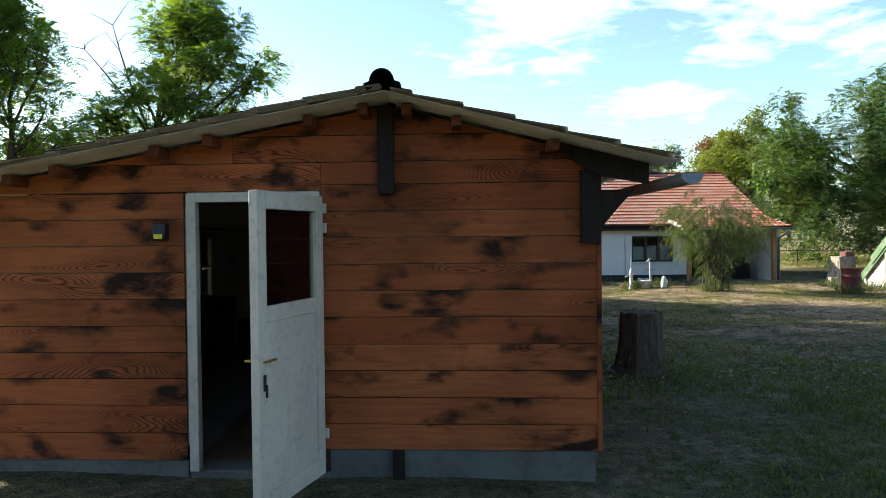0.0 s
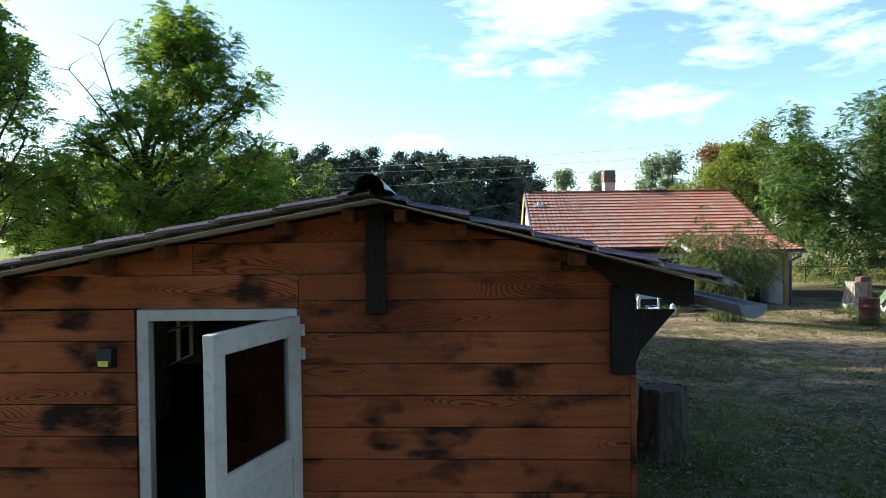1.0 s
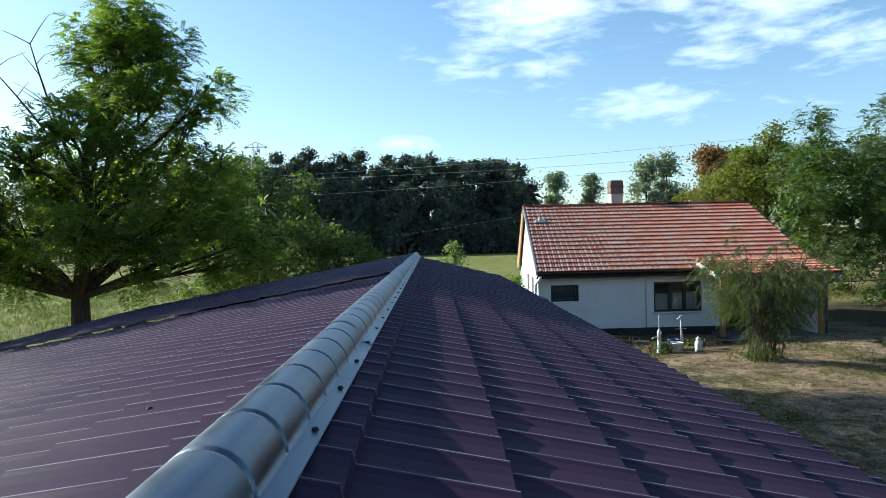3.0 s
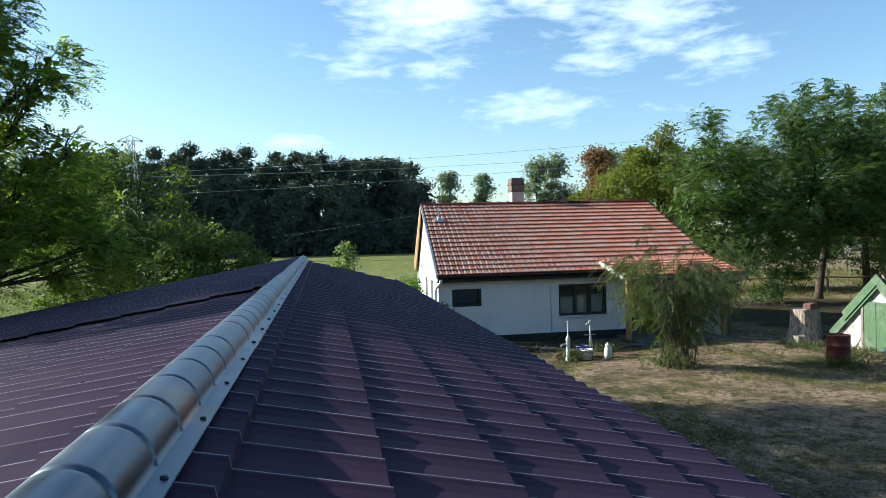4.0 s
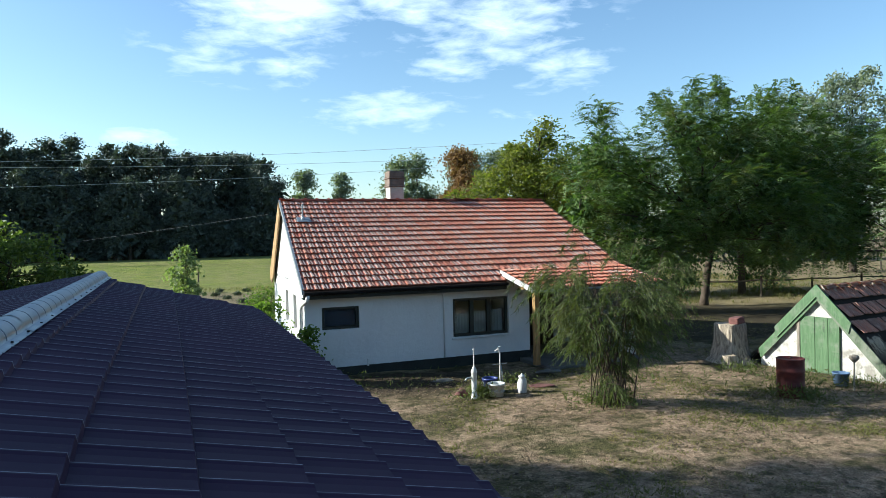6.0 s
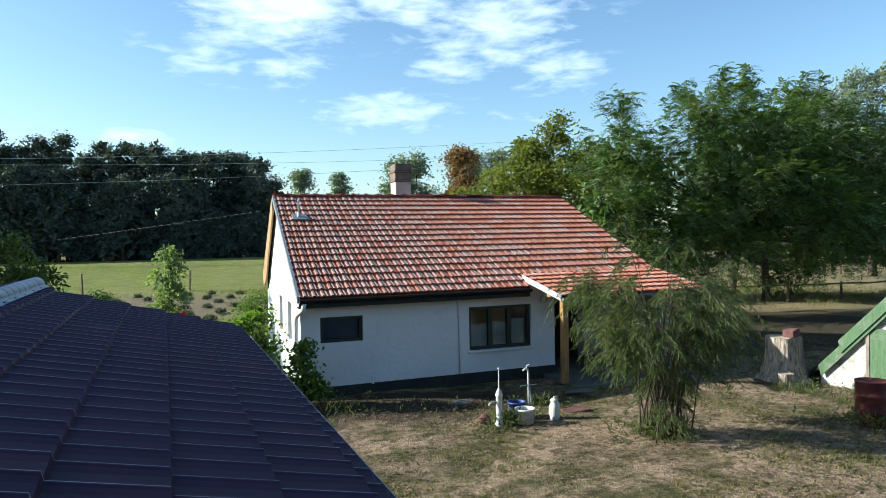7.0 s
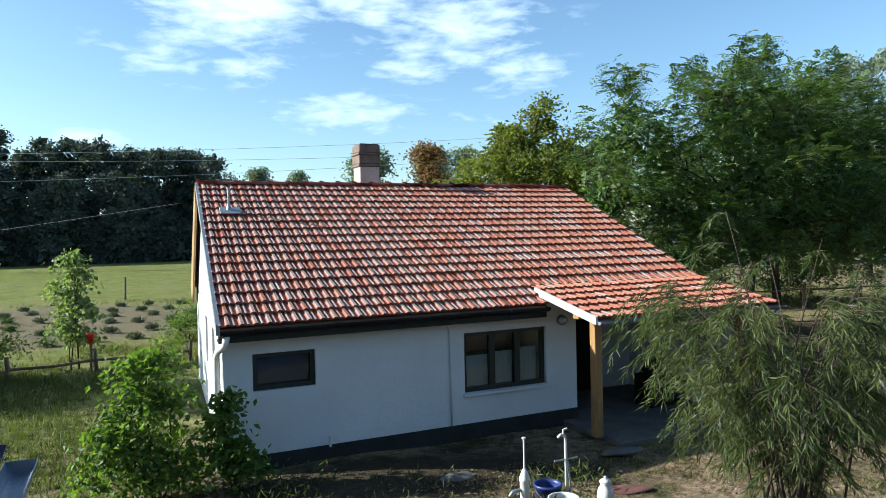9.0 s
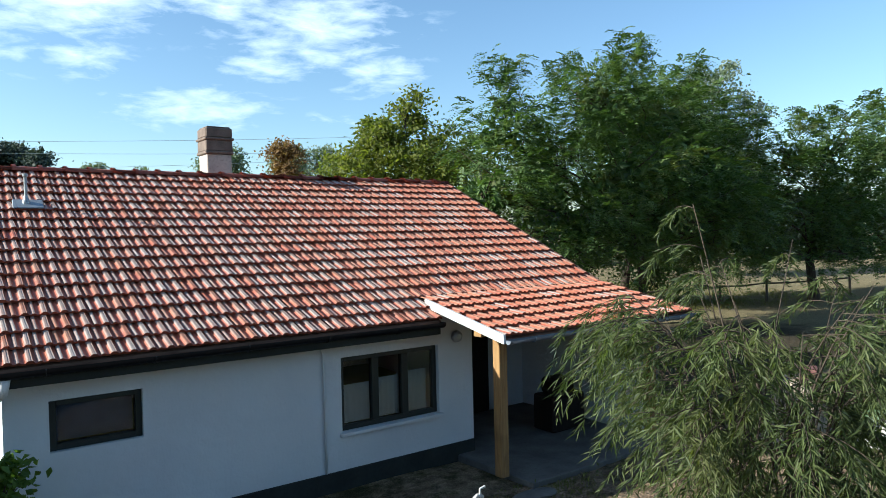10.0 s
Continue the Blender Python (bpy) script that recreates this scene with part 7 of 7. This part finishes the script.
# ---- grass and weeds ----
def inside_house(x, y):
    p = HOUSE.inverted()
    u = p[0][0] * x + p[0][1] * y + p[0][3]
    w = p[1][0] * x + p[1][1] * y + p[1][3]
    return (u > -0.1) & (u < H_LONG) & (w > -1.3) & (w < H_DEEP)


def grass(name, label, n, region, height, mat, seed, patch, tufts=False):
    r = np.random.default_rng(seed)
    x0, x1, y0, y1 = region
    x, y = r.uniform(x0, x1, n), r.uniform(y0, y1, n)
    f = np.sin(x * 0.8 + 1.1 * np.sin(y * 0.5)) * np.sin(y * 0.75 + 0.9 * np.sin(x * 0.6)) + 0.5 * np.sin(x * 2.9 + y * 1.3) * np.sin(y * 2.3)
    cab = (x < CAB[0] + SKEW * (y - CAB[1]) + 1.45) & (x > -3.8) & (y > 4.2) & (y < 18.5)
    soil = ((x + 4.3) / 9.5) ** 2 + ((y - 46.5) / 9.0) ** 2 < 0.85 + 0.3 * r.uniform(size=n)
    shade = ((x - 17.5) / 7.0) ** 2 + ((y - 29.5) / 5.5) ** 2 < 0.9
    ok = ~soil & ~((((x - 4.2) / 4.2) ** 2 + ((y - 23.5) / 1.5) ** 2 < 0.8) & (r.uniform(size=n) < 0.7)) & ~(shade & (r.uniform(size=n) < 0.85)) & (f > patch + r.normal(size=n) * 0.35) & ~inside_house(x, y) & ~cab
    # the patch thins out towards its borders
    ok &= np.minimum(np.minimum(x - x0, x1 - x), np.minimum(y - y0, y1 - y)) > 1.6 * r.uniform(size=n) ** 2
    x, y = x[ok], y[ok]
    k = 5
    x, y = np.repeat(x, k) + r.normal(size=len(x) * k) * 0.035, np.repeat(y, k) + r.normal(size=len(y) * k) * 0.035
    m = len(x)
    h = height * r.uniform(0.4, 1.3, m)
    a = r.uniform(0, 2 * np.pi, m)
    w = 0.006 + 0.006 * r.uniform(size=m)
    base = np.stack((x, y, swell(x, y) - 0.02), 1)
    side = np.stack((np.cos(a) * w, np.sin(a) * w, np.zeros(m)), 1)
    lean = np.stack((r.normal(size=m) * h * 0.45, r.normal(size=m) * h * 0.45, h), 1)
    v = np.stack((base - side, base + side, base + lean), 1).reshape(-1, 3)
    ob = arrays(name, v, np.arange(m * 3).reshape(-1, 3), mat)
    tagged(ob, label, "grass", "", "stuff")


grass("yard_grass", "short dry grass in patches over the yard", 80000, (1.4, 18, 8, 31), 0.038, M_GRASS, 81, 0.12)
grass("rough_grass", "taller grass beyond the yard", 26000, (-12, 34, 33, 56), 0.22, M_GRASS, 82, -0.4)
grass("garden_grass", "rough green grass beside the house", 15000, (-9, 2.2, 23.5, 38), 0.15, M_WEED, 84, -0.3)
grass("front_grass", "short grass beside the cabin", 22000, (1.5, 8, -2, 9), 0.045, M_WEED, 83, -0.25)
grass("meadow_grass", "sunlit green meadow grass beyond the trees", 16000, (-30, -6.5, 22, 56), 0.20, M_WEED, 85, -0.6)


def litter(n, region, seed):
    """Fallen leaves, twigs and straw lying flat on the yard."""
    r = np.random.default_rng(seed)
    x0, x1, y0, y1 = region
    x, y = r.uniform(x0, x1, n), r.uniform(y0, y1, n)
    f = np.sin(x * 1.7 + 1.3 * np.sin(y * 1.1)) * np.sin(y * 1.5 + 0.8 * np.sin(x * 1.9)) + 0.6 * np.sin(x * 5.1 + y * 2.3) * np.sin(y * 4.7)
    cab = (x < CAB[0] + SKEW * (y - CAB[1]) + 1.45) & (x > -3.8) & (y > 4.2) & (y < 18.5)
    ok = (f > r.normal(size=n) * 0.4) & ~inside_house(x, y) & ~cab
    x, y = x[ok], y[ok]
    m = len(x)
    a, ln = r.uniform(0, 2 * np.pi, m), r.uniform(0.02, 0.07, m)
    d = np.stack((np.cos(a) * ln, np.sin(a) * ln, r.uniform(-0.25, 0.35, m) * ln), 1)
    s = np.stack((-np.sin(a) * ln * 0.3, np.cos(a) * ln * 0.3, r.uniform(-0.1, 0.2, m) * ln), 1)
    c = np.stack((x, y, swell(x, y) + 0.002 + 0.012 * r.uniform(size=m)), 1)
    v = np.stack((c - d * 0.5, c + s, c + d * 0.5, c - s), 1).reshape(-1, 3)
    tagged(arrays("leaf_litter", v, np.arange(m * 4).reshape(-1, 4), M_LITTER), "dry leaves and straw scattered over the yard", "leaf litter", "", "stuff")


litter(70000, (1.6, 17, 7, 27), 95)


def weeds(name, label, spots, seed, h=0.18, mat=None):
    r = np.random.default_rng(seed)
    cs = []
    for x, y, rad, n in spots:
        p = r.normal(size=(n, 3)) * (rad, rad, 0) + (x, y, 0)
        p[:, 2] = r.uniform(0, h, n)
        cs.append(p)
    v, f = leaf_arrays(np.concatenate(cs), 0.10, 0.022, -0.9, 1.0, r)
    tagged(arrays(name, v, f, mat or M_WEED), label, "weeds", "", "stuff")


weeds("weeds", "fresh weeds growing round the drum and pump", [(10.9, 19.3, 0.25, 420), (10.7, 19.5, 0.2, 160), (5.48, 21.75, 0.10, 330), (5.2, 21.62, 0.2, 160), (12.4, 19.5, 0.35, 220), (13.4, 18.9, 0.6, 700), (14.2, 18.3, 0.5, 500), (7.3, 20.2, 0.3, 700), (11.5, 21.6, 0.3, 300), (12.0, 20.6, 0.35, 400), (6.4, 22.6, 0.3, 260), (9.3, 21.5, 0.9, 260)], 91)
weeds("weeds", "dark weeds along the cabin and house wall", [(2.0, 22.6, 0.4, 420), (3.0, 23.5, 0.4, 200), (4.5, 23.0, 0.5, 80), (1.8, 6.5, 0.25, 160), (2.9, 8.0, 0.25, 160)], 92, 0.2)

# ---- the roof tiles, piece by piece ----
tile_mesh = bpy.data.meshes.new("roof_tile")
tile_mesh.from_pydata(TV.tolist(), [], TF.tolist())
tile_mesh.materials.append(M_TILE)
tile_mesh.materials.append(M_CREST)
# crests and sunward flanks of the two rolls: paled by weather and painted sunlight, most on the old part of the roof
crest = np.zeros(len(TF), np.int32)
crest[[0, 1, 2, 7, 8, 9, 10]] = 1
tile_mesh.polygons.foreach_set("material_index", crest)
fresh_mesh = tile_mesh.copy()
fresh_mesh.materials[1] = M_FRESH
random.seed(31)


def weathered(m):
    u, w = m.translation.x, m.translation.y
    return random.random() < (0.12 if w < 0.4 and u > PORCH_U - 0.1 else 0.80 - 0.085 * max(0.0, u - 1.5))


for m in loose:
    ob = new("roof_tile", tile_mesh if weathered(m) else fresh_mesh)
    ob.parent = roof
    ob.matrix_basis = m
vs, fs, kinds = [], [], []
for i, m in enumerate(fixed):
    a = np.array(m)
    vs.append(TV @ a[:3, :3].T + a[:3, 3])
    fs.append(TF + i * len(TV))
    kinds.append(crest if weathered(m) else crest * 2)
rest = tagged(arrays("roof_tiles", np.concatenate(vs), np.concatenate(fs), M_TILES, roof), "", "", "", "stuff")
rest.data.materials.append(M_CRESTS)
rest.data.materials.append(M_FRESHES)
rest.data.polygons.foreach_set("material_index", np.concatenate(kinds))
old_mesh = tile_mesh.copy()
old_mesh.materials[0] = M_OLDTILE
old_mesh.materials[1] = M_OLDTILE
for m in hut_tiles:
    ob = new("roof_tile", old_mesh)
    ob.parent = hut
    ob.matrix_basis = m
